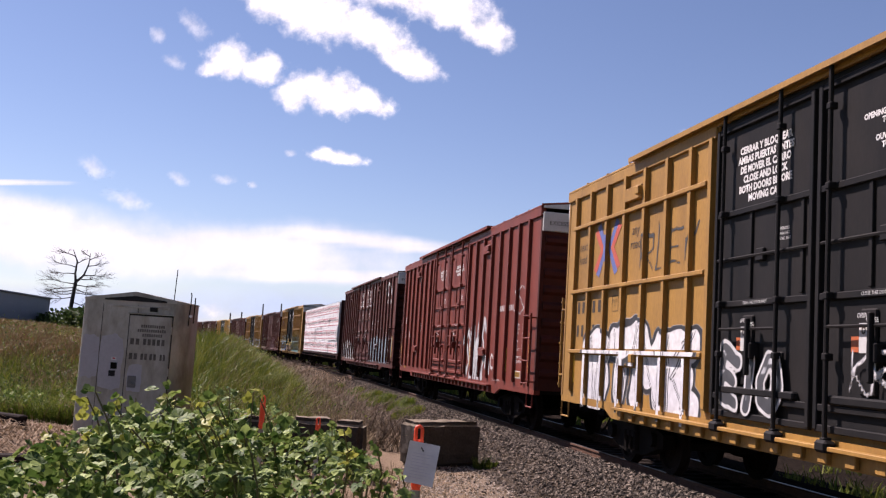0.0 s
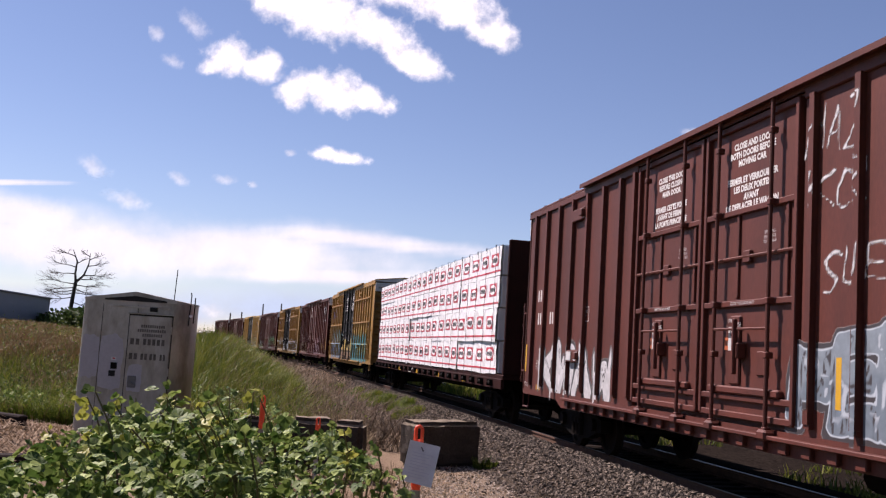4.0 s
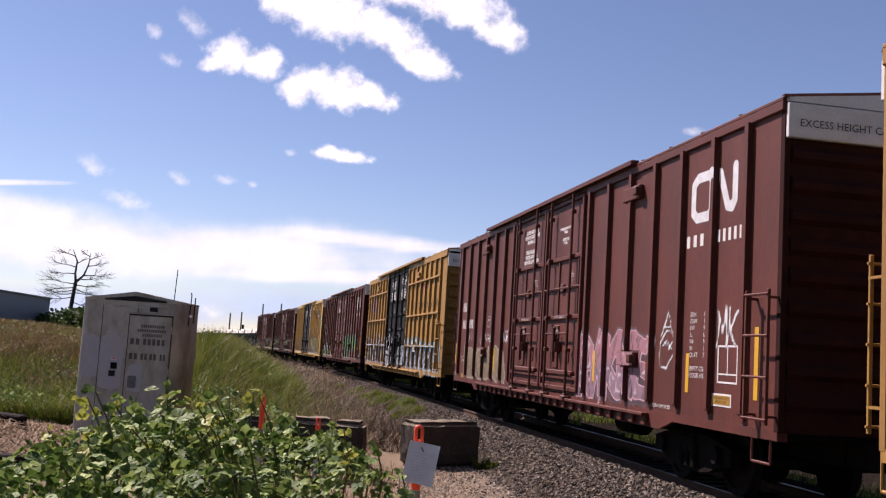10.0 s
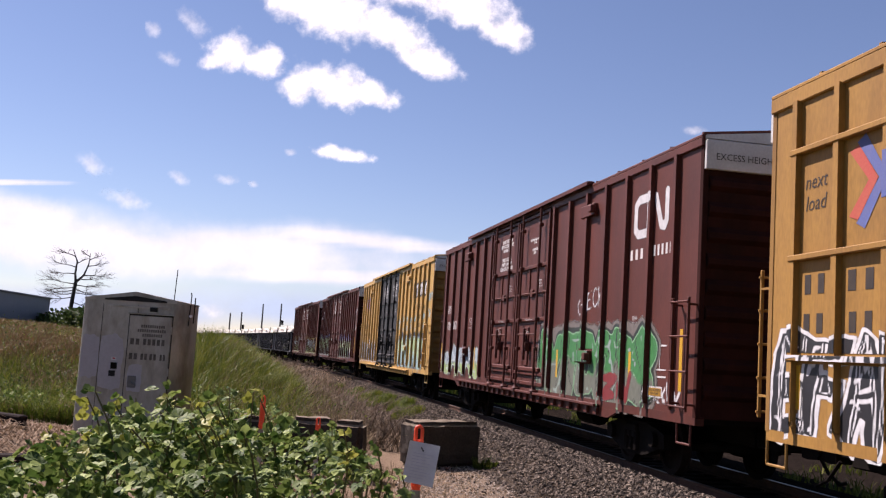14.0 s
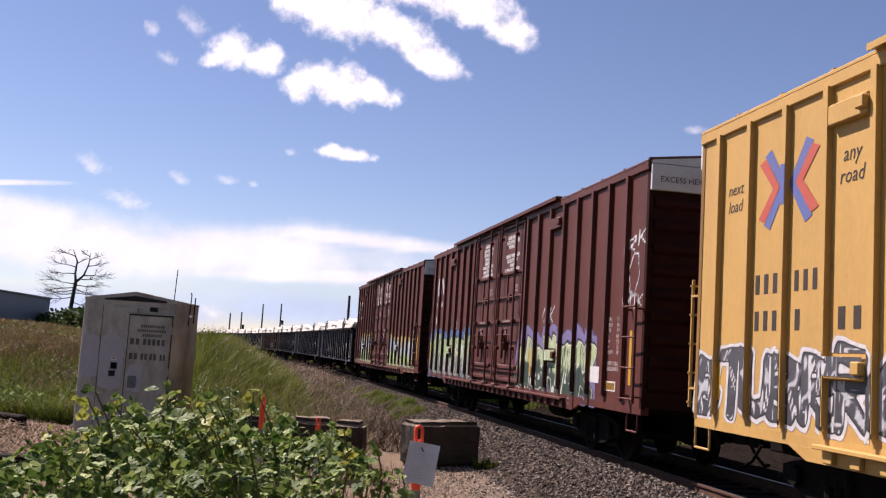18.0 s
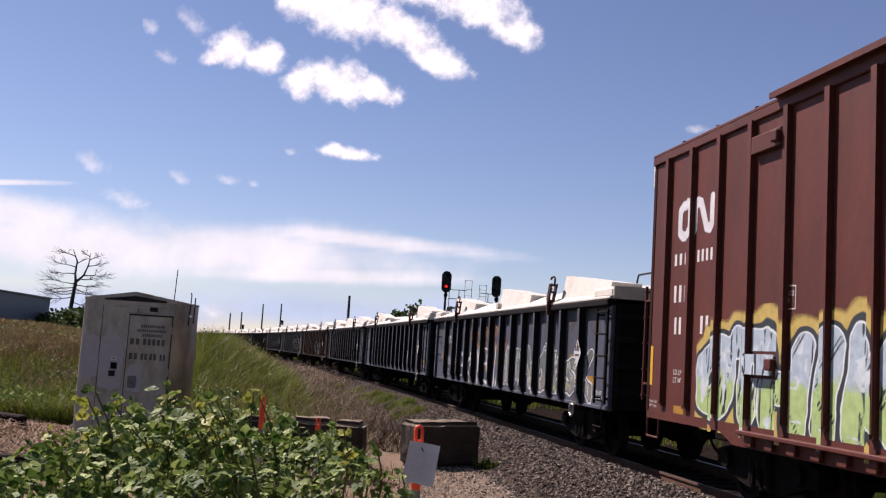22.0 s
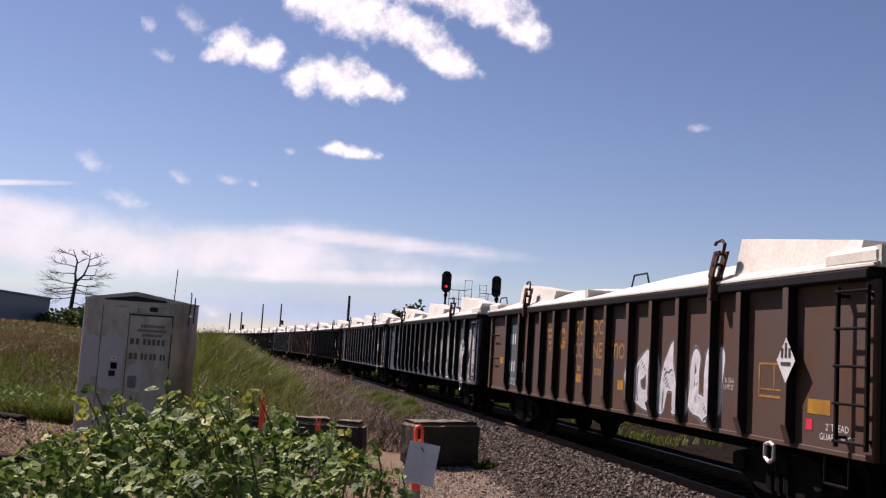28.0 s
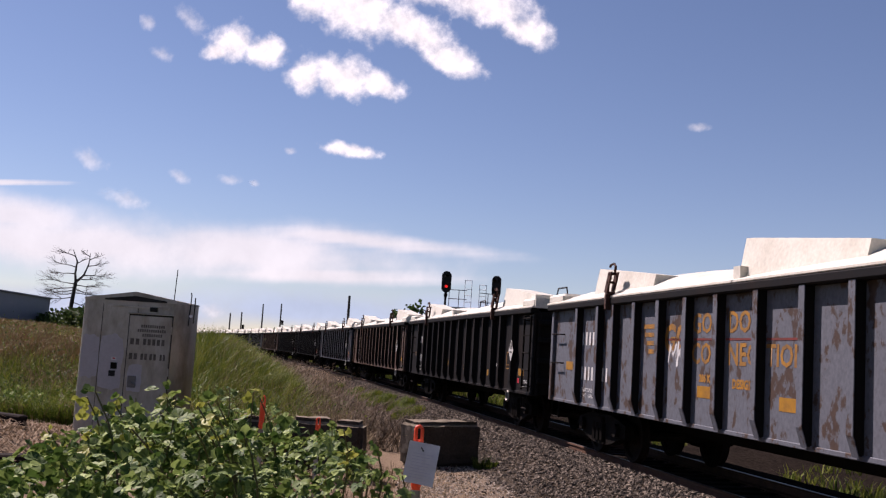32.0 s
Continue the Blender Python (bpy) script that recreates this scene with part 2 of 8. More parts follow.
# ---------- ground ----------
def ground_material():
    m = bpy.data.materials.new("ground_mix")
    m.use_nodes = True
    nd, lk = m.node_tree.nodes, m.node_tree.links
    b = nd["Principled BSDF"]
    b.inputs["Roughness"].default_value = 0.95
    b.inputs["Specular IOR Level"].default_value = 0.0
    tc = nd.new("ShaderNodeTexCoord")

    def noise_(scale, detail=5):
        n = nd.new("ShaderNodeTexNoise")
        n.inputs["Scale"].default_value, n.inputs["Detail"].default_value = scale, detail
        lk.new(tc.outputs["Object"], n.inputs["Vector"])
        return n.outputs["Fac"]

    def mix(f, a, c):
        x = nd.new("ShaderNodeMix")
        x.data_type = "RGBA"
        lk.new(f, x.inputs["Factor"])
        for s, v in (("A", a), ("B", c)):
            if isinstance(v, tuple):
                x.inputs[s].default_value = (*v, 1)
            else:
                lk.new(v, x.inputs[s])
        return x.outputs["Result"]

    def step(v, lo, hi):
        r = nd.new("ShaderNodeMapRange")
        r.inputs["From Min"].default_value, r.inputs["From Max"].default_value = lo, hi
        lk.new(v, r.inputs["Value"])
        return r.outputs[0]

    def at(nm):
        a = nd.new("ShaderNodeAttribute")
        a.attribute_name = nm
        return a.outputs["Fac"]
    fine, mid, big = noise_(60, 6), noise_(9, 6), noise_(0.5, 4)
    dirt = mix(step(fine, 0.35, 0.65), (0.105, 0.075, 0.051), (0.235, 0.176, 0.126))
    grass = mix(step(mid, 0.35, 0.65), (0.035, 0.06, 0.011), (0.08, 0.095, 0.024))
    red = mix(step(mid, 0.35, 0.65), (0.07, 0.045, 0.020), (0.11, 0.075, 0.032))
    vor = nd.new("ShaderNodeTexVoronoi")
    vor.inputs["Scale"].default_value = 16
    lk.new(tc.outputs["Object"], vor.inputs["Vector"])
    sep = nd.new("ShaderNodeSeparateColor")
    lk.new(vor.outputs["Color"], sep.inputs[0])
    stone = mix(sep.outputs[0], (0.014, 0.011, 0.008), (0.072, 0.057, 0.044))
    # ballast colour with the train's shade painted in
    shaded_stone = mix(sep.outputs[0], (0.006, 0.005, 0.0045), (0.022, 0.017, 0.014))
    col = mix(at("grass"), dirt, grass)
    col = mix(at("red"), col, red)
    col = mix(at("ballast"), col, stone)
    col = mix(at("oil"), col, shaded_stone)
    lk.new(col, b.inputs["Base Color"])
    bp = nd.new("ShaderNodeBump")
    bp.inputs["Strength"].default_value, bp.inputs["Distance"].default_value = 0.8, 0.03
    lk.new(fine, bp.inputs["Height"])
    lk.new(bp.outputs[0], b.inputs["Normal"])
    return m


M_GROUND = ground_material()


def ground_zones(x, y):
    u, q = to_line(x, y)
    wob = 0.9 * (fbm(x * 0.5, y * 0.5, 21) - 0.5)
    wide = 1.9 * smooth_np(24, 31, y) * (q > 0) 
    ballast = 1 - smooth_np(3.2, 3.6, np.where(q > 0, q - wide, -0.28 * q) + wob * 0.5)
    # painted shade: under the track, and far behind it where wagons shade the ground
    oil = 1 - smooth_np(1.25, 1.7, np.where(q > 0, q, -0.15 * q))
    green = np.maximum(smooth_np(5.2, 6.2, q + wob) * smooth_np(17, 19, y + wob), smooth_np(11.0, 13.0, -q))
    green = np.maximum(green, smooth_np(4.6, 5.8, q + wob) * smooth_np(26, 34, y))
    # unseen ground behind the camera set to dark grass, to cut bounced light
    green = np.maximum(green, 1 - smooth_np(2, 6, y))
    mound = smooth_np(9, 10, q) * (1 - smooth_np(17.2, 18.0, y + wob))
    green = green * (1 - mound * smooth_np(4, 8, y))
    red = smooth_np(14, 20, q) * smooth_np(30, 45, y) * smooth_np(0.35, 0.6, fbm(x * 0.06, y * 0.06, 31))
    return ballast, green, red, oil


def build_ground():
    xs = np.concatenate([-np.geomspace(2500, 41, 16), np.arange(-40, -12, 1.0), np.arange(-12, 12, 0.3), np.arange(12, 40, 1.5), np.geomspace(41, 2500, 14)])
    ys = np.concatenate([-np.geomspace(300, 6, 6), np.arange(-5, 8, 1.0), np.arange(8, 45, 0.3), np.arange(45, 130, 1.5), np.arange(130, 400, 8), np.geomspace(402, 4500, 14)])
    gx, gy = np.meshgrid(xs, ys)
    x, y = gx.ravel(), gy.ravel()
    z = ground_z(x, y)
    nx, ny = len(xs), len(ys)
    idx = np.arange(nx * ny).reshape(ny, nx)
    q = np.stack([idx[:-1, :-1], idx[:-1, 1:], idx[1:, 1:], idx[1:, :-1]], -1).reshape(-1, 4)
    m = bpy.data.meshes.new("ground")
    m.from_pydata(np.stack([x, y, z], 1).tolist(), [], q.tolist())
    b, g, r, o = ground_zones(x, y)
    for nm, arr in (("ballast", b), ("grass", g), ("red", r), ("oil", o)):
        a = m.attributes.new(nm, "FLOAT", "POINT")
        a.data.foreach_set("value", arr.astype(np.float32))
    m.materials.append(M_GROUND)
    m.polygons.foreach_set("use_smooth", [True] * len(m.polygons))
    return solo("ground", m, None, "dry dirt, gravel and grassy verge beside the railway", "ground", kind="structure")


build_ground()


# ---------- track ----------
def rail_mesh(q, zt):
    g = Geo()
    prof = [(-0.075, -0.17), (0.075, -0.17), (0.075, -0.155), (0.012, -0.13), (0.010, -0.045), (0.036, -0.035), (0.036, -0.006), (0.028, 0.0), (-0.028, 0.0), (-0.036, -0.006), (-0.036, -0.035), (-0.010, -0.045), (-0.012, -0.13), (-0.075, -0.155)]
    us = list(np.arange(-60, 60, 3.0)) + list(np.arange(60, 620, 10.0))
    n = len(prof)
    for u in us:
        for a, z in prof:
            g.v.append(tuple(on_line(u, q + a, zt + z)))
    for i in range(len(us) - 1):
        for j in range(n):
            g.f.append((i * n + j, i * n + (j + 1) % n, (i + 1) * n + (j + 1) % n, (i + 1) * n + j))
    m = g.mesh("rail", M_RAIL, M_RAILTOP)
    for p in m.polygons:
        if p.normal.z > 0.9 and p.center.z > zt - 0.01:
            p.material_index = 1
    return m


for q, zt in ((0.7525, RAIL_Z), (-0.7525, RAIL_Z + 0.02)):
    solo("rail", rail_mesh(q, zt), None, "rusty steel rail with a polished head", "rail", "rails of the track", "structure")
tie_m = Geo().box(-0.115, 0.115, -1.3, 1.3, -0.17, 0.0, 0.012).mesh("sleeper", M_TIE)
plate_m = Geo().box(-0.09, 0.09, 0.58, 0.93, 0.0, 0.012).box(-0.09, 0.09, -0.93, -0.58, 0.0, 0.012).mesh("tie_plates", M_RUST)
bed = thing("track_bed", "timber sleepers in grey crushed stone ballast", "track", kind="structure")
trng = random.Random(4)
for k in range(230):
    u = -4 + k * 0.53
    p = on_line(u, trng.uniform(-0.04, 0.04), RAIL_Z - 0.165)
    psi = float(np.interp(u, LINE_U, LINE_PSI))
    o = part("sleeper", tie_m, M_TIE, bed)
    o.matrix_world = Matrix.Translation(p) @ Matrix.Rotation(math.pi / 2 - psi + trng.uniform(-0.01, 0.01), 4, "Z")
    part("tie_plate", plate_m, M_RUST, o).location.z = 0.0
# ---------- the train: shared pieces ----------
def rung_ladder(parent, x0, x1, y, z0, z1, n, material, key):
    """A side ladder standing off the wall: stiles, rungs, feet."""
    def rails():
        g = Geo()
        for x in (x0, x1):
            g.box(x - 0.022, x + 0.022, y - 0.02, y + 0.02, z0, z1, 0.006)
            for z in (z0 + 0.1, z1 - 0.1):
                g.box(x - 0.02, x + 0.02, y, y + 0.14, z - 0.015, z + 0.015)
        return g.mesh("ladder", material)
    lad = part("ladder", shared((key, "ladder"), rails), material, parent)
    for k in range(n):
        z = z0 + 0.06 + (z1 - z0 - 0.12) * k / (n - 1)
        m = shared((key, "rung", k), lambda: Geo().rod((x0 - 0.03, y - 0.02, z), (x1 + 0.03, y - 0.02, z), 0.016, 6).mesh("rung", material))
        part("rung", m, material, lad)
    return lad


WHEELSETS = []


def truck_mesh():
    g = Geo()
    for s in (-1, 1):
        y = s * 1.0
        top = [(-1.25, 0.42), (-1.25, 0.64), (-1.0, 0.70), (-0.55, 0.78), (0.55, 0.78), (1.0, 0.70), (1.25, 0.64), (1.25, 0.42), (1.0, 0.40), (0.6, 0.28), (0.35, 0.24), (-0.35, 0.24), (-0.6, 0.28), (-1.0, 0.40)]
        g.prism(top, y - 0.09, y + 0.09)
        for x in (-0.2, 0.0, 0.2):
            g.rod((x, y + s * 0.1, 0.3), (x, y + s * 0.1, 0.62), 0.075, 8)
        for x in (-0.9, 0.9):
            g.rod((x, y + s * 0.05, 0.54), (x, y + s * 0.17, 0.54), 0.12, 10)
    g.box(-0.22, 0.22, -1.15, 1.15, 0.5, 0.74, 0.03)
    return g.mesh("truck_frame", M_STEEL)


def wheelset_mesh():
    g = Geo()
    g.rod((0, -1.02, 0), (0, 1.02, 0), 0.075, 10)
    for s in (-1, 1):
        y = s * 0.75
        n = 28
        prof = [(0.09, -0.10), (0.14, -0.10), (0.18, -0.03), (0.36, -0.02), (0.375, -0.07), (0.46, -0.065), (0.46, 0.04), (0.485, 0.05), (0.485, 0.075), (0.37, 0.075), (0.35, 0.03), (0.17, 0.03), (0.09, 0.07)]
        k = len(g.v)
        for i in range(n):
            a = 2 * math.pi * i / n
            for r, w in prof:
                g.v.append((r * math.cos(a), y - s * w, r * math.sin(a)))
        m = len(prof)
        for i in range(n):
            for j in range(m - 1):
                g.f.append((k + i * m + j, k + i * m + j + 1, k + ((i + 1) % n) * m + j + 1, k + ((i + 1) % n) * m + j))
    return g.mesh("wheelset", M_WHEEL, smooth=False)


M_WHEEL = mat("wheel_steel", (0.010, 0.008, 0.007), 0.75, 0.0, (0.020, 0.012, 0.009), 6, 0.6, 40, 0.1)


def bogies(car, xs):
    for x in xs:
        t = part("truck", shared("truck", truck_mesh), M_STEEL, car)
        t.location = (x, 0, RAIL_Z)
        for k, dx in enumerate((-0.9, 0.9)):
            w = part("wheelset", shared("wheelset", wheelset_mesh), M_WHEEL, t)
            w.location = (dx, 0, 0.46)
            WHEELSETS.append((w, k))


def couplers(car, half):
    def one():
        g = Geo()
        g.box(0, 0.55, -0.08, 0.08, 0.78, 0.94, 0.02)
        g.prism([(0.5, 0.70), (0.62, 0.68), (0.86, 0.70), (0.92, 0.78), (0.92, 0.98), (0.62, 1.02), (0.5, 0.98)], -0.17, 0.13)
        g.box(-0.9, 0.02, -0.22, 0.22, 0.70, 1.05, 0.02)
        g.tube([(0.25, 0.22, 0.75), (0.45, 0.26, 0.5), (0.75, 0.24, 0.38), (0.95, 0.2, 0.42)], 0.025, 6)
        return g.mesh("coupler", M_STEEL)
    for s in (1, -1):
        c = part("coupler", shared("coupler", one), M_STEEL, car)
        c.location = (s * half, 0, 0)
        c.rotation_euler = (0, 0, 0 if s > 0 else math.pi)


def letters(text, size, material, align="CENTER", spacing=1.0, bold=0.0, shear=0.0):
    """A mesh of the built-in font, lying in x and z, facing -y."""
    def make():
        c = bpy.data.curves.new("letters", "FONT")
        c.body, c.size, c.align_x, c.align_y = text, size, align, "CENTER"
        c.space_line, c.space_character = 1.0, spacing
        c.offset, c.shear = bold, shear
        c.resolution_u = 2
        ob = bpy.data.objects.new("letters", c)
        scene.collection.objects.link(ob)
        m = bpy.data.meshes.new_from_object(ob)
        bpy.data.objects.remove(ob)
        bpy.data.curves.remove(c)
        m.transform(Matrix.Rotation(math.pi / 2, 4, "X"))
        m.materials.clear()
        m.materials.append(material)
        return m
    return shared(("letters", text, size, material.name, align, spacing, bold, shear), make)


def lettering(name, text, size, material, car, x, y, z, label="", **kw):
    o = part(name, letters(text, size, material, **kw), material, car, label)
    o.location = (x, y, z)
    return o


def bars(name, car, x, y, z, rows, material, h=0.09, gap=0.05, label=""):
    """Plain bars that stand for lettering: rows of (start, width) along x, top row first."""
    g = Geo()
    for k, row in enumerate(rows):
        zz = z - k * (h + gap)
        for a, w in row:
            if h > 0.12:
                g.box(x + a, x + a + w * 0.3, y, y + 0.003, zz - h, zz).box(x + a + w * 0.7, x + a + w, y, y + 0.003, zz - h, zz)
            else:
                g.box(x + a, x + a + w, y, y + 0.003, zz - h, zz)
    return part(name, g, material, car, label)


# ---------- painted lettering of the spray can ----------
STROKES = {
    "w": [[(0, 0.61), (0, 0.15), (0.10, 0), (0.38, 0), (0.48, 0.15), (0.48, 0.85), (0.56, 1.0), (0.66, 0.93), (0.84, 0.12), (0.94, 0.07), (1.0, 0.22), (1.0, 1.0)], [(0, 0.61), (0, 0.85), (0.11, 1.0), (0.39, 1.0), (0.48, 0.85)]],
    "K": [[(0, 0), (0, 1)], [(0.9, 1), (0.1, 0.5), (0.9, 0)]], "N": [[(0, 0), (0, 1), (0.8, 0), (0.8, 1)]], "I": [[(0.4, 0), (0.4, 1)]],
    "F": [[(0, 0), (0, 1), (0.8, 1)], [(0, 0.55), (0.6, 0.55)]], "E": [[(0.8, 1), (0, 1), (0, 0), (0.8, 0)], [(0, 0.5), (0.6, 0.5)]],
    "S": [[(0.8, 0.85), (0.4, 1), (0, 0.78), (0.4, 0.5), (0.8, 0.25), (0.4, 0), (0, 0.12)]], "O": [[(0.4, 1), (0, 0.6), (0.1, 0.1), (0.5, 0), (0.85, 0.4), (0.7, 0.9), (0.4, 1)]],
    "A": [[(0, 0), (0.4, 1), (0.8, 0)], [(0.15, 0.4), (0.65, 0.4)]], "T": [[(0, 1), (0.85, 1)], [(0.42, 1), (0.42, 0)]], "H": [[(0, 0), (0, 1)], [(0.8, 0), (0.8, 1)], [(0, 0.5), (0.8, 0.5)]],
    "R": [[(0, 0), (0, 1), (0.7, 0.9), (0.7, 0.6), (0, 0.5), (0.8, 0)]], "M": [[(0, 0), (0.1, 1), (0.45, 0.4), (0.8, 1), (0.9, 0)]], "U": [[(0, 1), (0.05, 0.15), (0.4, 0), (0.75, 0.15), (0.8, 1)]],
    "C": [[(0.8, 0.85), (0.4, 1), (0, 0.6), (0.05, 0.2), (0.4, 0), (0.8, 0.12)]], "G": [[(0.8, 0.85), (0.4, 1), (0, 0.6), (0.05, 0.2), (0.4, 0), (0.8, 0.12), (0.8, 0.45), (0.5, 0.45)]],
    "W": [[(0, 1), (0.2, 0), (0.45, 0.7), (0.7, 0), (0.9, 1)]], "B": [[(0, 0), (0, 1), (0.7, 0.85), (0.6, 0.55), (0, 0.5), (0.8, 0.3), (0.6, 0), (0, 0)]], "D": [[(0, 0), (0, 1), (0.6, 0.9), (0.85, 0.5), (0.6, 0.1), (0, 0)]],
    "L": [[(0, 1), (0, 0), (0.75, 0)]], "P": [[(0, 0), (0, 1), (0.75, 0.9), (0.75, 0.55), (0, 0.48)]], "V": [[(0, 1), (0.4, 0), (0.8, 1)]],
    "J": [[(0.2, 1), (0.8, 1)], [(0.6, 1), (0.6, 0.2), (0.3, 0), (0, 0.2)]], "Z": [[(0, 1), (0.8, 1), (0, 0), (0.85, 0)]], "X": [[(0, 0), (0.85, 1)], [(0, 1), (0.85, 0)]], "Y": [[(0, 1), (0.4, 0.5), (0.8, 1)], [(0.4, 0.5), (0.35, 0)]],
}


def spray_material(name, cols, bands=None):
    """Aerosol paint over the wagon's side: a ground, letter bodies in one or two colours, outlines, highlights."""
    key = "spray_" + name
    if key in MATS:
        return MATS[key]
    m = bpy.data.materials.new(key)
    m.use_nodes = True
    nd, lk = m.node_tree.nodes, m.node_tree.links
    b = nd["Principled BSDF"]
    b.inputs["Roughness"].default_value = 0.5
    tc = nd.new("ShaderNodeTexCoord")
    nz = nd.new("ShaderNodeTexNoise")
    nz.inputs["Scale"].default_value, nz.inputs["Detail"].default_value = 1.6, 3
    lk.new(tc.outputs["Object"], nz.inputs["Vector"])
    grain = nd.new("ShaderNodeTexNoise")
    grain.inputs["Scale"].default_value, grain.inputs["Detail"].default_value = 9.0, 5
    lk.new(tc.outputs["Object"], grain.inputs["Vector"])

    def at(attr):
        a = nd.new("ShaderNodeAttribute")
        a.attribute_name = attr
        return a.outputs["Fac"]

    def step(v, lo, hi):
        r = nd.new("ShaderNodeMapRange")
        r.inputs["From Min"].default_value, r.inputs["From Max"].default_value = lo, hi
        lk.new(v, r.inputs["Value"])
        return r.outputs[0]

    def mix(f, a, c):
        x = nd.new("ShaderNodeMix")
        x.data_type = "RGBA"
        lk.new(f, x.inputs["Factor"])
        for s, v in (("A", a), ("B", c)):
            if isinstance(v, tuple):
                x.inputs[s].default_value = (*v, 1)
            else:
                lk.new(v, x.inputs[s])
        return x.outputs["Result"]
    ground, fill_a, fill_b, line, shine = cols
    ad = nd.new("ShaderNodeMath")
    ad.operation = "MULTIPLY_ADD"
    ad.inputs[1].default_value = 0.7
    lk.new(nz.outputs["Fac"], ad.inputs[0])
    lk.new(at("rise"), ad.inputs[2])
    fill = mix(step(ad.outputs[0], 0.78, 0.86), fill_b, fill_a)
    rim = (0.012, 0.012, 0.013) if sum(line) > 0.6 else tuple(min(0.5, c * 1.3 + 0.12) for c in fill_a)
    col = mix(step(at("line"), -0.006, 0.006), ground, line)
    col = mix(step(at("body"), -0.006, 0.006), col, rim)
    col = mix(step(at("inside"), -0.006, 0.006), col, fill)
    col = mix(step(at("crack"), -0.004, 0.004), col, line)
    col = mix(step(at("shine"), -0.006, 0.006), col, shine)
    hs = nd.new("ShaderNodeHueSaturation")
    lk.new(step(grain.outputs["Fac"], 0.1, 0.9), hs.inputs["Value"])
    r = nd.new("ShaderNodeMapRange")
    r.inputs["From Min"].default_value, r.inputs["From Max"].default_value = 0.3, 0.7
    r.inputs["To Min"].default_value, r.inputs["To Max"].default_value = 0.8, 1.1
    lk.new(grain.outputs["Fac"], r.inputs["Value"])
    lk.new(r.outputs[0], hs.inputs["Value"])
    lk.new(col, hs.inputs["Color"])
    lk.new(hs.outputs[0], b.inputs["Base Color"])
    lk.new(step(at("cover"), -0.04, 0.03), b.inputs["Alpha"])
    MATS[key] = m
    return m


def seg_dist(px, pz, pts, chisel=0.0):
    """Distance to a stroke; chisel 0 is a round nozzle, 1 a square-ended one held aslant."""
    d = np.full(px.shape, 9.0)
    for (ax, az), (bx, bz) in zip(pts[:-1], pts[1:]):
        dx, dz = bx - ax, bz - az
        t = np.clip(((px - ax) * dx + (pz - az) * dz) / (dx * dx + dz * dz + 1e-9), 0, 1)
        ex, ez = px - ax - t * dx, pz - az - t * dz
        e = np.hypot(ex, ez)
        if chisel:
            fx, fz = np.abs(ex * 0.94 - ez * 0.34), np.abs(ex * 0.34 + ez * 0.94)
            e = e * (1 - chisel) + chisel * np.maximum(fx, fz * 1.25)
        d = np.minimum(d, e)
    return d


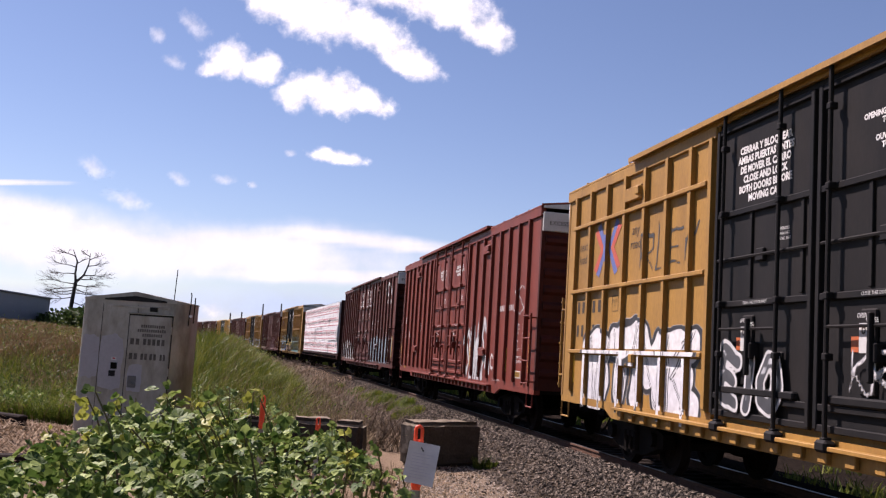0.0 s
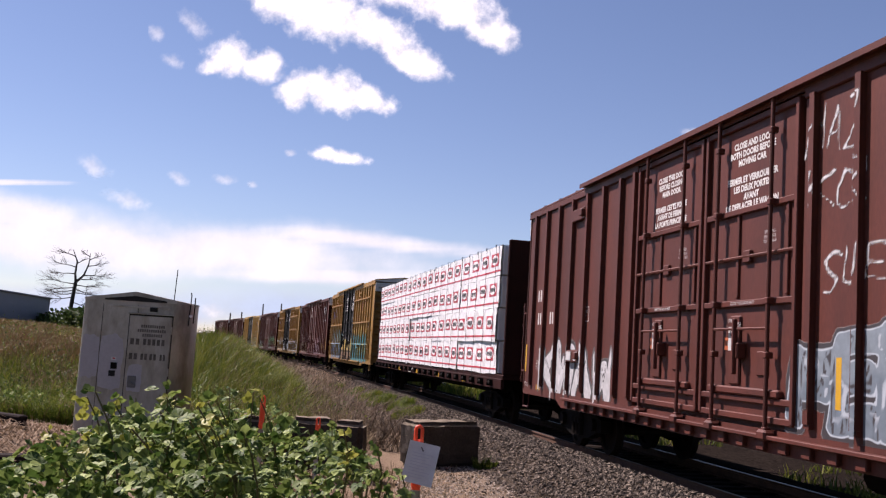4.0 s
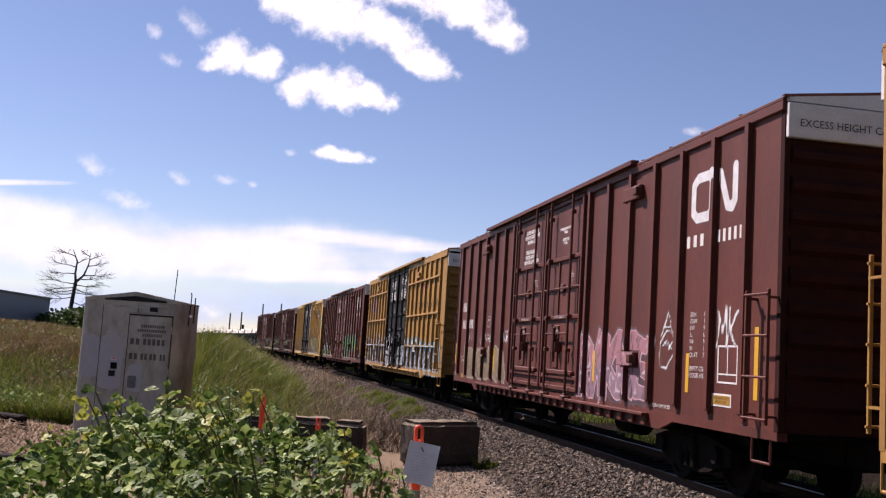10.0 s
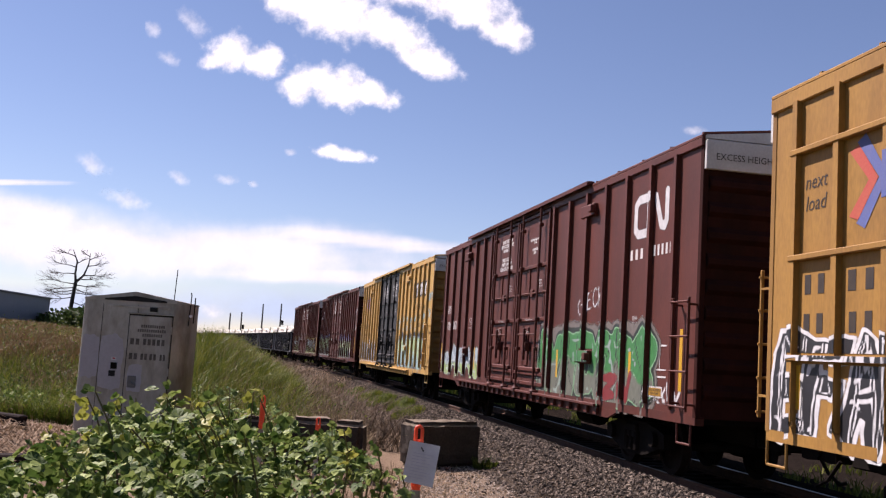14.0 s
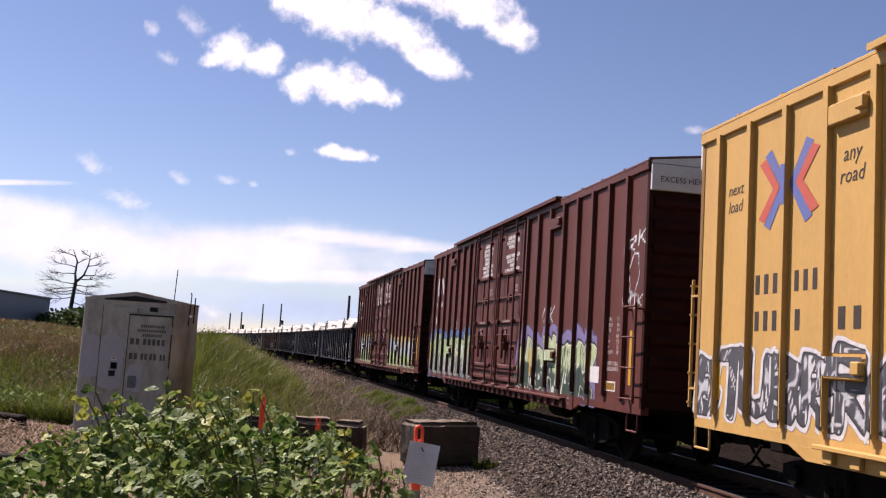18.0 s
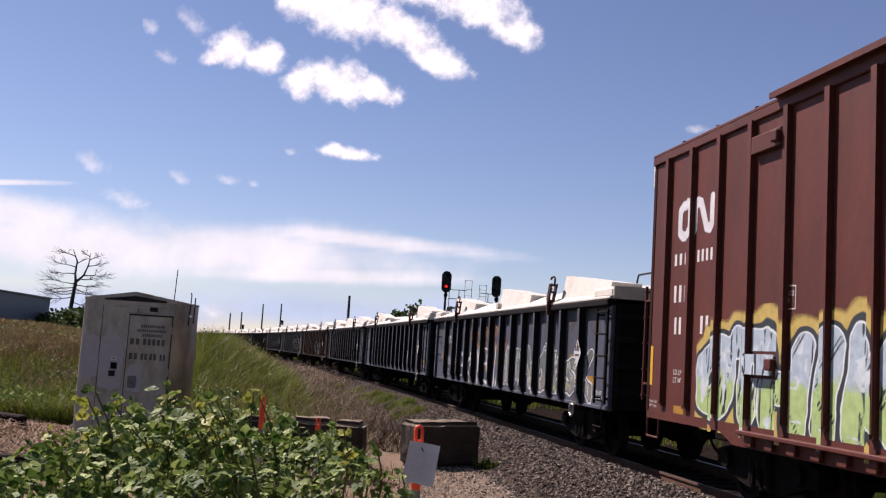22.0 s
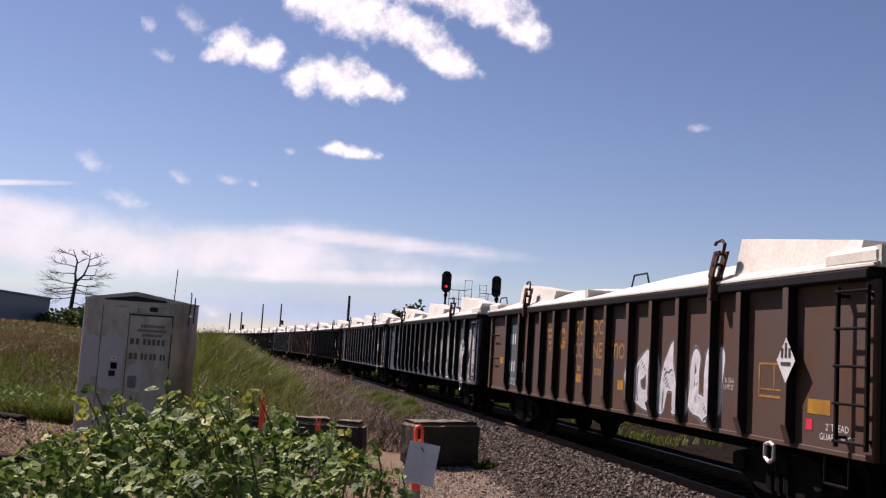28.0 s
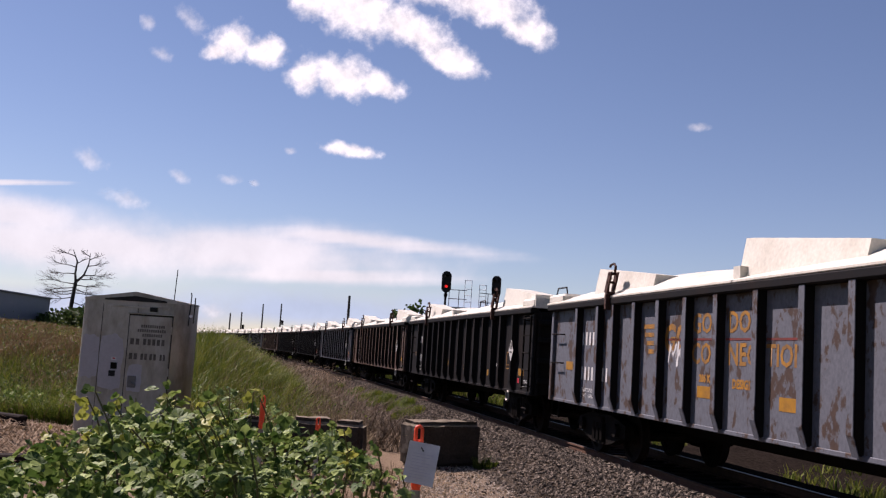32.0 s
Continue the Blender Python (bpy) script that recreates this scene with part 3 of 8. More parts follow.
def spray(car, word, x0, x1, z0, z1, material, steps, y_face, seed, fat=0.13, edge=0.05, halo=0.12, ground=True, cell=0.04, lean=0.1, warp=1.8, label="", chisel=0.0, depth=0.0, tall=0.2, railed=False, cloud=False):
    """A sprayed word across the side, following the ribs and rails that stand proud (steps: x from, x to, depth)."""
    rng = random.Random(seed)
    nx, nz = max(2, int((x1 - x0 + 0.5) / cell)), max(2, int((z1 - z0 + 0.45) / cell))
    gx, gz = np.meshgrid(np.linspace(x0 - 0.25, x1 + 0.25, nx), np.linspace(z0 - 0.22, z1 + 0.23, nz))
    wx = gx + warp * 0.16 * (fbm(gx * 1.3, gz * 1.3, seed) - 0.5)
    wz = gz + warp * 0.22 * (fbm(gx * 1.1 + 40, gz * 1.1, seed + 3) - 0.5)
    dist = np.full(gx.shape, 9.0)
    n = len(word)
    pitch = (x1 - x0) / n
    for k, ch in enumerate(word):
        if ch == " ":
            continue
        h = (z1 - z0 - 2 * fat) * (1.0 if warp == 0 else rng.uniform(1 - tall, 1.0))
        b = z0 + fat + (0.0 if warp == 0 else rng.uniform(0, 0.06))
        for st in STROKES[ch]:
            pts = [(x0 + pitch * (k + (0.16 if warp == 0 else 0.04) + (0.74 if warp == 0 else 0.95) * a) + lean * (c - 0.5) * (z1 - z0) * rng.uniform(0.4, 1), b + h * c) for a, c in st]
            dist = np.minimum(dist, seg_dist(wx, wz, pts, chisel))
    body = fat - dist
    other = np.full(gx.shape, 9.0)
    if fat > 0.08:
        for k in range(n):
            for st in STROKES[rng.choice("SAKERMWNZ")]:
                other = np.minimum(other, seg_dist(wx, wz, [(x0 + pitch * (k + 0.1 + 0.9 * a), z0 + (z1 - z0) * c) for a, c in st]))
    inside = body - (0.022 if fat > 0.08 else 0.0)
    crack = np.minimum(0.014 - np.abs(other - 0.03), body - 0.02)
    rise = np.clip((gz - z0) / (z1 - z0), 0, 1)
    line = body + edge
    if depth:
        # the block of each letter, drawn back and down
        kx, kz = max(1, int(depth / cell)), max(1, int(depth * 0.8 / cell))
        for f in (0.5, 1.0):
            back = np.full(body.shape, -9.0)
            jx, jz = max(1, int(kx * f)), max(1, int(kz * f))
            back[:-jz, :-jx] = body[jz:, jx:]
            line = np.maximum(line, back)
    cover = line + halo if ground else (line + 0.002) * 4
    if cloud:
        cover = np.maximum(line + 0.03, 0.05 - np.maximum(np.abs(gx - (x0 + x1) / 2) - (x1 - x0) / 2, np.abs(gz - (z0 + z1) / 2) - (z1 - z0) / 2))
        for x in np.arange(x0 + 0.1, x1 + 0.3, 0.19):
            puff = rng.uniform(0.10, 0.20)
            cover = np.maximum(cover, puff - np.hypot(gx - x, (gz - z1 - rng.uniform(-0.08, 0.10))))
        for z in np.arange(z0 + 0.3, z1, 0.24):
            puff = rng.uniform(0.12, 0.19)
            cover = np.maximum(cover, puff - np.hypot(gx - x1 - rng.uniform(0, 0.10), gz - z))
    elif ground:
        cover = np.maximum(cover, 0.25 - np.maximum(np.abs(gz - (z0 + z1) / 2) - (z1 - z0) * 0.38, 0) - 0.25 * fbm(gx * 2.2, gz * 2.2, seed + 7, 3) - 8 * np.maximum(0, np.maximum(x0 - gx, gx - x1)))
    shine = np.minimum(body - fat * 0.45, 0.016 - np.abs(fbm(gx * 1.7 + 9, gz * 2.1, seed + 11, 3) - 0.5) * 0.6)
    y = np.full(gx.shape, y_face)
    for a, c, depth in steps:
        y = np.where((gx > a - 0.012) & (gx < c + 0.012), y_face - depth, y)
    if abs(y_face - YF) < 0.01:
        rails = [(z, r0, r1) for r0, r1, z in RAILS_TB] if railed else []
        for z, r0, r1 in rails:
            y = np.where((np.abs(gz - z) < 0.038) & (gx > bx(r0)) & (gx < bx(r1)), y_face - 0.092, y)
        if chisel or fat > 0.08:
            for r in (3.9, 14.3):
                y = np.where((gx > bx(r - 0.39)) & (gx < bx(r + 0.35)) & (gz > 1.76) & (gz < 2.01), y_face - 0.092, y)
    y = y - 0.005
    ok = (cover > -0.06) & (gz > 0.98)
    okc = ok[:-1, :-1] | ok[1:, :-1] | ok[:-1, 1:] | ok[1:, 1:]
    yc = np.stack([y[:-1, :-1], y[1:, :-1], y[:-1, 1:], y[1:, 1:]])
    okc &= (yc.max(0) - yc.min(0)) < 0.01
    idx = np.arange(gx.size).reshape(gx.shape)
    quads = np.stack([idx[:-1, :-1][okc], idx[:-1, 1:][okc], idx[1:, 1:][okc], idx[1:, :-1][okc]], 1)
    m = bpy.data.meshes.new("graffiti")
    m.from_pydata(np.stack([gx.ravel(), y.ravel(), gz.ravel()], 1).tolist(), [], quads.tolist())
    for nm, arr in (("body", body), ("line", line), ("cover", cover), ("shine", shine), ("inside", inside), ("crack", crack), ("rise", rise)):
        a = m.attributes.new(nm, "FLOAT", "POINT")
        a.data.foreach_set("value", arr.ravel().astype(np.float32))
    m.materials.append(material)
    return part("graffiti", m, material, car, label)


# ---------- boxcars ----------
BL = 9.4                      # half the length of a boxcar's body
YF = -1.43                    # the side sheet


def bx(r):
    """From the distance ahead of the rear corner to the wagon's own x."""
    return r - 9.6


M_STICK = mat("orange_sticker", (0.36, 0.09, 0.03), 0.5, 0, (0.28, 0.08, 0.04), 6, 0.4, 30, 0)


def ring_mesh(x, y, z, r0, r1, n=16):
    g = Geo()
    for i in range(n):
        a = 2 * math.pi * i / n
        g.v += [(x + r0 * math.cos(a), y, z + r0 * 1.3 * math.sin(a)), (x + r1 * math.cos(a), y, z + r1 * 1.3 * math.sin(a))]
    g.f += [(2 * i, 2 * i + 1, (2 * i + 3) % (2 * n), (2 * i + 2) % (2 * n)) for i in range(n)]
    return g.mesh("lock_ring", M_TXTK)


M_PLATE = mat("ochre_plate", (0.26, 0.14, 0.02), 0.5, 0, (0.2, 0.11, 0.02), 5, 0.4, 30, 0)


def boxcar(style, label):
    paint, door_paint = style["paint"], style["door"]
    key = style["key"]
    car = thing("boxcar", label, "railway wagon", "freight wagons of the train")

    def sh(name, make, material=paint, parent=car, label=""):
        return part(name, shared((key, name, material.name), lambda: make().mesh(name, material)), material, parent, label)

    # shell
    lift = style["lift"]
    e = 5.02 + lift
    for s in (-1, 1):
        part("side_wall", shared((key, "rear_wall", s), lambda: Geo().box(bx(0.22), bx(6.82), s * 1.36, s * 1.43, 1.12, e).mesh("side_wall", paint)), paint, car)
        part("side_wall", shared((key, "front_wall", s), lambda: Geo().box(bx(11.85), bx(18.98), s * 1.36, s * 1.43, 1.12, e).mesh("side_wall", paint)), paint, car)
        part("door_header", shared((key, "header", s), lambda: Geo().box(bx(6.82), bx(11.85), s * 1.36, s * 1.40, 5.02, e + 0.02).mesh("door_header", door_paint)), door_paint, car)
        part("door_backing", shared((key, "backing", s), lambda: Geo().box(bx(6.82), bx(11.85), s * 1.28, s * 1.34, 1.12, 5.02).mesh("door_backing", paint)), paint, car)

    def roof():
        g = Geo()
        n = 17
        for k in range(n):
            a, b = -9.4 + 18.8 * k / n, -9.4 + 18.8 * (k + 1) / n
            for s in (-1, 1):
                g.add([(a, 0, 5.24), (b, 0, 5.24), (b, s * 1.46, 5.06), (a, s * 1.46, 5.06), (a, 0, 5.18), (b, 0, 5.18), (b, s * 1.46, 5.0), (a, s * 1.46, 5.0)], [(0, 1, 2, 3), (4, 7, 6, 5), (3, 2, 6, 7), (0, 3, 7, 4), (1, 5, 6, 2)])
                g.add([(b - 0.05, 0, 5.28), (b + 0.0, 0, 5.28), (b, s * 1.46, 5.10), (b - 0.05, s * 1.46, 5.10), (b - 0.05, 0, 5.2), (b, 0, 5.2), (b, s * 1.46, 5.02), (b - 0.05, s * 1.46, 5.02)], [(0, 1, 2, 3), (3, 2, 6, 7), (0, 3, 7, 4), (1, 5, 6, 2)])
        return g
    sh("roof", roof, style["roof"]).location.z = lift
    sh("eave_rail", lambda: Geo().box(-9.4, 9.4, -1.475, -1.40, 5.02 + lift, 5.075 + lift, 0.012).box(-9.4, bx(6.80), -1.474, -1.40, 4.96, 5.03 + lift, 0.012).box(bx(11.87), 9.4, -1.474, -1.40, 4.96, 5.03 + lift, 0.012).box(-9.4, 9.4, 1.40, 1.475, 4.97, 5.075 + lift, 0.012))
    a, b = style["track"]
    sh("door_track", lambda: Geo().box(bx(a), bx(b), -1.56, -1.42, 5.065 + lift, 5.13 + lift, 0.012).box(bx(a), bx(b), -1.575, -1.555, 5.045 + lift, 5.12 + lift))

    def end(s):
        g = Geo()
        g.box(s * 9.30, s * 9.38, -1.42, 1.42, 1.1, 5.03)
        for y in (-1.44, 1.36):
            g.box(s * 9.30, s * 9.41, y, y + 0.08, 1.1, 5.03, 0.01)
        return g
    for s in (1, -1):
        e = part("end_wall", shared((key, "end", s), lambda: end(s).mesh("end_wall", style["end"])), style["end"], car, "end with shade painted into its colour")
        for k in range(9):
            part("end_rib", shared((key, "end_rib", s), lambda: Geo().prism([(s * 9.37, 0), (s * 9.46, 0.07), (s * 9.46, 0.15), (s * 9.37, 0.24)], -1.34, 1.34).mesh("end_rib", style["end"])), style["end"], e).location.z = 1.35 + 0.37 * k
        part("height_panel", shared((key, "cap", s), lambda: Geo().box(s * 9.40, s * 9.475, -1.43, 1.43, 4.62, 5.05, 0.01).add([(s * x, y, z + lift) for x in (9.41, 9.47) for y, z in ((-1.43, 5.0), (1.43, 5.0), (1.43, 5.05), (0, 5.225), (-1.43, 5.05))], [(0, 1, 2, 3, 4), (9, 8, 7, 6, 5), (0, 5, 6, 1), (2, 7, 8, 3), (3, 8, 9, 4)]).mesh("height_panel", M_WHITE)), M_WHITE, e, "dirty white panel with black warning lettering")
    m = letters("EXCESS HEIGHT CAR", 0.135, M_TXTK)
    t = part("warning_text", m, M_TXTK, car)
    t.location, t.rotation_euler = (9.482, -0.66, 4.80), (0, 0, math.pi / 2)
    # ribs and rails
    ribs = style["ribs"]
    rib_mesh = shared((key, "rib"), lambda: Geo().prism([(-0.05, 1.26), (0.05, 1.26), (0.05, 4.98), (-0.05, 4.98)], YF - 0.075, YF).prism([(-0.06, 1.21), (0.06, 1.21), (0.06, 1.27), (-0.06, 1.27)], YF - 0.06, YF).mesh("rib", paint))
    for r in ribs:
        o = part("rib", rib_mesh, paint, car)
        o.location.x = bx(r)
    for r0, r1, z in style["rails"]:
        o = part("side_rail", shared((key, "rail", r0, r1), lambda: Geo().box(bx(r0), bx(r1), YF - 0.09, YF, -0.035, 0.035, 0.01).mesh("side_rail", paint)), paint, car)
        o.location.z = z
    # sills
    def sill():
        g = Geo()
        g.box(-9.38, 9.38, -1.436, -1.30, 1.0, 1.13)
        g.box(-9.38, 9.38, 1.30, 1.47, 1.04, 1.16, 0.012)
        g.prism([(bx(2.7), 1.01), (bx(3.1), 0.86), (bx(15.6), 0.86), (bx(16.1), 1.01)], -1.44, -1.38)
        g.box(bx(3.4), bx(15.2), -1.56, -1.44, 1.02, 1.07, 0.008)
        return g
    s_ = sh("side_sill", sill)
    tab = shared((key, "tab"), lambda: Geo().box(-0.09, 0.09, -1.50, -1.44, 0.88, 1.02, 0.01).mesh("sill_tab", paint))
    for k in range(24):
        o = part("sill_tab", tab, paint, s_)
        o.location.x = bx(3.6 + k * 0.5)
    sh("underframe", lambda: Geo().box(-9.3, 9.3, -1.3, 1.3, 1.02, 1.12).box(-8.9, 8.9, -0.25, 0.25, 0.7, 1.05).box(-1.2, 1.4, 0.4, 0.9, 0.6, 0.95, 0.02).rod((2.5, -0.6, 0.75), (3.4, -0.6, 0.75), 0.2, 10), M_STEEL)
    # doors
    for k, r0 in enumerate((6.86, 9.36)):
        w = 2.42

        def leaf():
            g = Geo()
            g.box(0, w, -1.42, -1.36, 1.22, 5.02)
            return g
        d = part("door", shared((key, "leaf", k), lambda: leaf().mesh("door", door_paint)), door_paint, car, "plug door with locking rods")
        d.location.x = bx(r0)
        for z in (1.24, 1.46, 2.65, 3.84, 4.99):
            part("door_rail", shared((key, "drail"), lambda: Geo().box(0.02, w - 0.02, -1.47, -1.41, -0.04, 0.04, 0.01).mesh("door_rail", door_paint)), door_paint, d).location.z = z
        for x in (0.04, w - 0.04):
            part("door_stile", shared((key, "dstile"), lambda: Geo().box(-0.04, 0.04, -1.48, -1.41, 1.22, 5.02, 0.01).mesh("door_stile", door_paint)), door_paint, d).location.x = x
        part("lever_rail", shared((key, "lever"), lambda: Geo().rod((0.06, -1.455, 3.24), (w - 0.06, -1.455, 3.24), 0.022, 6).box(1.12, 1.32, -1.47, -1.42, 3.16, 3.32, 0.012).mesh("lever_rail", door_paint)), door_paint, d)
        for z in (2.72,):
            for x in (0.95, 2.16):
                part("stiffener", shared((key, "stiff"), lambda: Geo().box(-0.035, 0.035, -1.45, -1.41, 0, 1.08, 0.008).mesh("stiffener", door_paint)), door_paint, d).location = (x, 0, z)
        rodm = shared((key, "rod"), lambda: Geo().rod((0, -1.525, 1.0), (0, -1.525, 5.06 + lift), 0.028, 8).mesh("lock_rod", style["rod"]))
        for x in style["rods"]:
            o = part("lock_rod", rodm, style["rod"], d)
            o.location.x = x
            for z in (1.12, 2.0, 2.65, 3.84, 4.72):
                br = part("rod_bracket", shared((key, "bracket"), lambda: Geo().box(-0.045, 0.045, -1.558, -1.46, -0.04, 0.04, 0.012).mesh("rod_bracket", style["rod"])), style["rod"], d)
                br.location = (x, 0, z)
        part("latch_handle", shared((key, "latch"), lambda: Geo().box(1.10, 1.16, -1.58, -1.52, 1.75, 2.45, 0.012).box(1.05, 1.21, -1.55, -1.42, 1.95, 2.15, 0.015).rod((style["rods"][0], -1.53, 2.32), (style["rods"][1], -1.53, 2.32), 0.018, 6).mesh("latch_handle", style["rod"])), style["rod"], d)
        for x in style["rods"]:
            part("door_shoe", shared((key, "shoe"), lambda: Geo().box(-0.11, 0.11, -1.59, -1.44, 1.0, 1.13, 0.03).mesh("door_shoe", style["rod"])), style["rod"], d).location.x = x
        part("latch_box", shared((key, "latch_box"), lambda: Geo().box(0.80, 1.08, -1.452, -1.41, 1.62, 2.50, 0.02).box(1.5, 1.78, -1.44, -1.41, 1.75, 2.05, 0.02).mesh("latch_box", door_paint)), door_paint, d)
        part("bottom_beam", shared((key, "bottom_beam"), lambda: Geo().box(0.3, w - 0.3, -1.50, -1.41, 1.50, 1.60, 0.02).mesh("bottom_beam", door_paint)), door_paint, d)
        lettering("door_lettering", "OPEN", 0.07, M_TXTW, d, 0.84, -1.455, 2.43, shear=0.3)
        lettering("door_lettering", "CLOSE", 0.07, M_TXTW, d, 1.02, -1.456, 2.38, shear=-0.3)
        lettering("door_lettering", "CLOSE THIS DOOR FIRST" if k else "OPEN THIS DOOR FIRST", 0.055, M_TXTW, d, 1.15, -1.474, 2.65)
        lettering("door_lettering", "OPENING\nMAIN 10-0\nTOTAL 16-0", 0.06, M_TXTW, d, 1.72, -1.424, 3.45)
        pl = part("placard", shared((key, "placard"), lambda: Geo().box(0.84, 1.0, -1.485, -1.475, 2.05, 2.35).mesh("placard", M_WHITE)), M_WHITE, d)
        part("lock_ring", shared((key, "ring"), lambda: ring_mesh(0.92, -1.488, 2.28, 0.018, 0.034)), M_TXTK, d, "black painted ring")
        part("sticker", shared((key, "sticker"), lambda: Geo().box(0.62, 0.75, -1.428, -1.422, 2.06, 2.22).mesh("sticker", M_STICK)), M_STICK, d, "small orange sticker")
    # door stops and boxes
    for r, z in ((3.9, 4.62), (14.3, 4.62), (3.9, 1.88), (14.3, 1.88)):
        o = part("door_stop", shared((key, "stop"), lambda: Geo().box(-0.38, 0.34, YF - 0.09, YF, -0.11, 0.12, 0.012).box(0.20, 0.36, YF - 0.15, YF - 0.05, -0.06, 0.08, 0.015).mesh("door_stop", paint)), paint, car)
        o.location = (bx(r), 0, z)
    # ladders and steps
    rung_ladder(car, bx(18.43), bx(18.95), -1.57, 1.18, 2.79, 4, paint, key)
    def end_ladder():
        g = Geo()
        for y in (-1.42, -0.98):
            g.box(-9.62, -9.58, y - 0.02, y + 0.02, 1.25, 3.05, 0.006)
            for z in (1.5, 2.8):
                g.box(-9.62, -9.40, y - 0.02, y + 0.02, z, z + 0.03)
        return g
    el = sh("end_ladder", end_ladder)
    for k in range(5):
        part("rung", shared((key, "end_rung"), lambda: Geo().rod((-9.60, -1.46, 0), (-9.60, -0.94, 0), 0.016, 6).mesh("rung", paint)), paint, el).location.z = 1.32 + 0.41 * k
    for r in (0.45, 18.6):
        o = part("sill_step", shared((key, "step"), lambda: Geo().tube([(-0.22, -1.42, 1.06), (-0.22, -1.42, 0.72), (0.22, -1.42, 0.72), (0.22, -1.42, 1.06)], 0.018, 6).mesh("sill_step", paint)), paint, car)
        o.location.x = bx(r)
    for r, z0, z1 in style["refl"]:
        o = part("reflector", shared(("refl", z1 - z0), lambda: Geo().box(-0.05, 0.05, -0.004, 0, 0, z1 - z0).mesh("reflector", M_REFL)), M_REFL, car, "yellow reflective strip")
        o.location = (bx(r), YF - 0.002, z0)
    part("plate_border", shared((key, "border"), lambda: Geo().box(bx(17.29), bx(17.83), YF - 0.005, YF - 0.002, 1.315, 1.485).mesh("plate_border", M_TXTW)), M_TXTW, car)
    part("notice_plate", shared((key, "notice"), lambda: Geo().box(bx(17.32), bx(17.80), YF - 0.008, YF - 0.004, 1.34, 1.46).mesh("notice_plate", M_PLATE)), M_PLATE, car, "yellow notice plate")
    bogies(car, (bx(3.25), bx(15.95)))
    couplers(car, 9.5)
    return car


RIBS_BOX = (0.82, 1.68, 2.56, 3.44, 4.32, 5.20, 6.05, 6.70, 12.08, 12.95, 13.83, 14.72, 15.58, 16.44, 17.30, 18.15)
RIBS_WIDE = (0.83, 1.90, 2.93, 3.90, 4.90, 5.86, 6.70, 12.12, 13.14, 14.18, 15.20, 16.20, 17.22, 18.16)
REFL = ((0.35, 1.5, 2.1), (5.1, 1.4, 2.0), (12.6, 1.45, 2.0), (16.5, 1.45, 2.0), (18.45, 1.45, 2.35))
RAILS_TB = [(a, b, z) for z in (4.36, 3.12, 1.98) for a, b in ((0.75, 6.62), (12.05, 18.2))]
# shade of the ends, which face away from the sun, painted as darker colours
M_END_B = mat("shaded_brown_end", (0.034, 0.0105, 0.0080), 0.75, 0, (0.014, 0.0070, 0.0060), 1.6, 0.7, 30, 0.1, 0.4)
M_END_R = mat("shaded_red_end", (0.062, 0.0125, 0.0085), 0.75, 0, (0.026, 0.0085, 0.0065), 1.6, 0.7, 30, 0.1, 0.4)
M_END_Y = mat("shaded_yellow_end", (0.215, 0.115, 0.027), 0.75, 0, (0.110, 0.056, 0.018), 1.6, 0.7, 30, 0.1, 0.4)
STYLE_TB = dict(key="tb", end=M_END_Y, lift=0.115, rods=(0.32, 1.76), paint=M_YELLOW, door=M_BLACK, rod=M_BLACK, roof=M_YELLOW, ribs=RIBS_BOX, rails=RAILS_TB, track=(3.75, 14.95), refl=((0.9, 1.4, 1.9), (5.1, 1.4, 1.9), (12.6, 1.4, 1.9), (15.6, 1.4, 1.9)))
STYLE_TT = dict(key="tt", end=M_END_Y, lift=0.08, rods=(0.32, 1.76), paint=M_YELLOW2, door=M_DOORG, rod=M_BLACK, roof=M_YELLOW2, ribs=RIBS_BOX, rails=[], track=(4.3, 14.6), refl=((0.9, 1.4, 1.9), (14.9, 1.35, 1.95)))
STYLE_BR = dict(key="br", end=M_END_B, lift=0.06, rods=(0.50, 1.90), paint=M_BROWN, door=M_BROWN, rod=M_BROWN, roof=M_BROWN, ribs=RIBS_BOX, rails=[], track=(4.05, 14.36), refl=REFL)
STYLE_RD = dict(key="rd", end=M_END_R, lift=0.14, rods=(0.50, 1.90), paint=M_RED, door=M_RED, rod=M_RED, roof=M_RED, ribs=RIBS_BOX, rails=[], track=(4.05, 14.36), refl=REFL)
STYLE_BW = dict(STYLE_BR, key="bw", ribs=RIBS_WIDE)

STEPS_BOX = [(bx(r) - 0.05, bx(r) + 0.05, 0.076) for r in RIBS_BOX]
STEPS_WIDE = [(bx(r) - 0.05, bx(r) + 0.05, 0.076) for r in RIBS_WIDE]
CARS = []                       # wagon, distance of its rear corner, distance of its middle ahead of that, half bogie spacing
BOX, BEAM, GON = 20.72, 24.6, 17.535


def add_car(car, rear, mid, bolster):
    CARS.append((car, rear, mid, bolster))
    return car


# ---------- gondolas with covers ----------
YG = -1.40


def gx_(r):
    return r - 8.2


GRIBS = (1.92, 3.08, 3.85, 4.82, 5.79, 6.76, 7.73, 8.80, 9.85, 10.80, 11.78, 12.80, 13.62, 14.75)
STEPS_G = [(gx_(r) - 0.06, gx_(r) + 0.06, 0.134) for r in GRIBS]


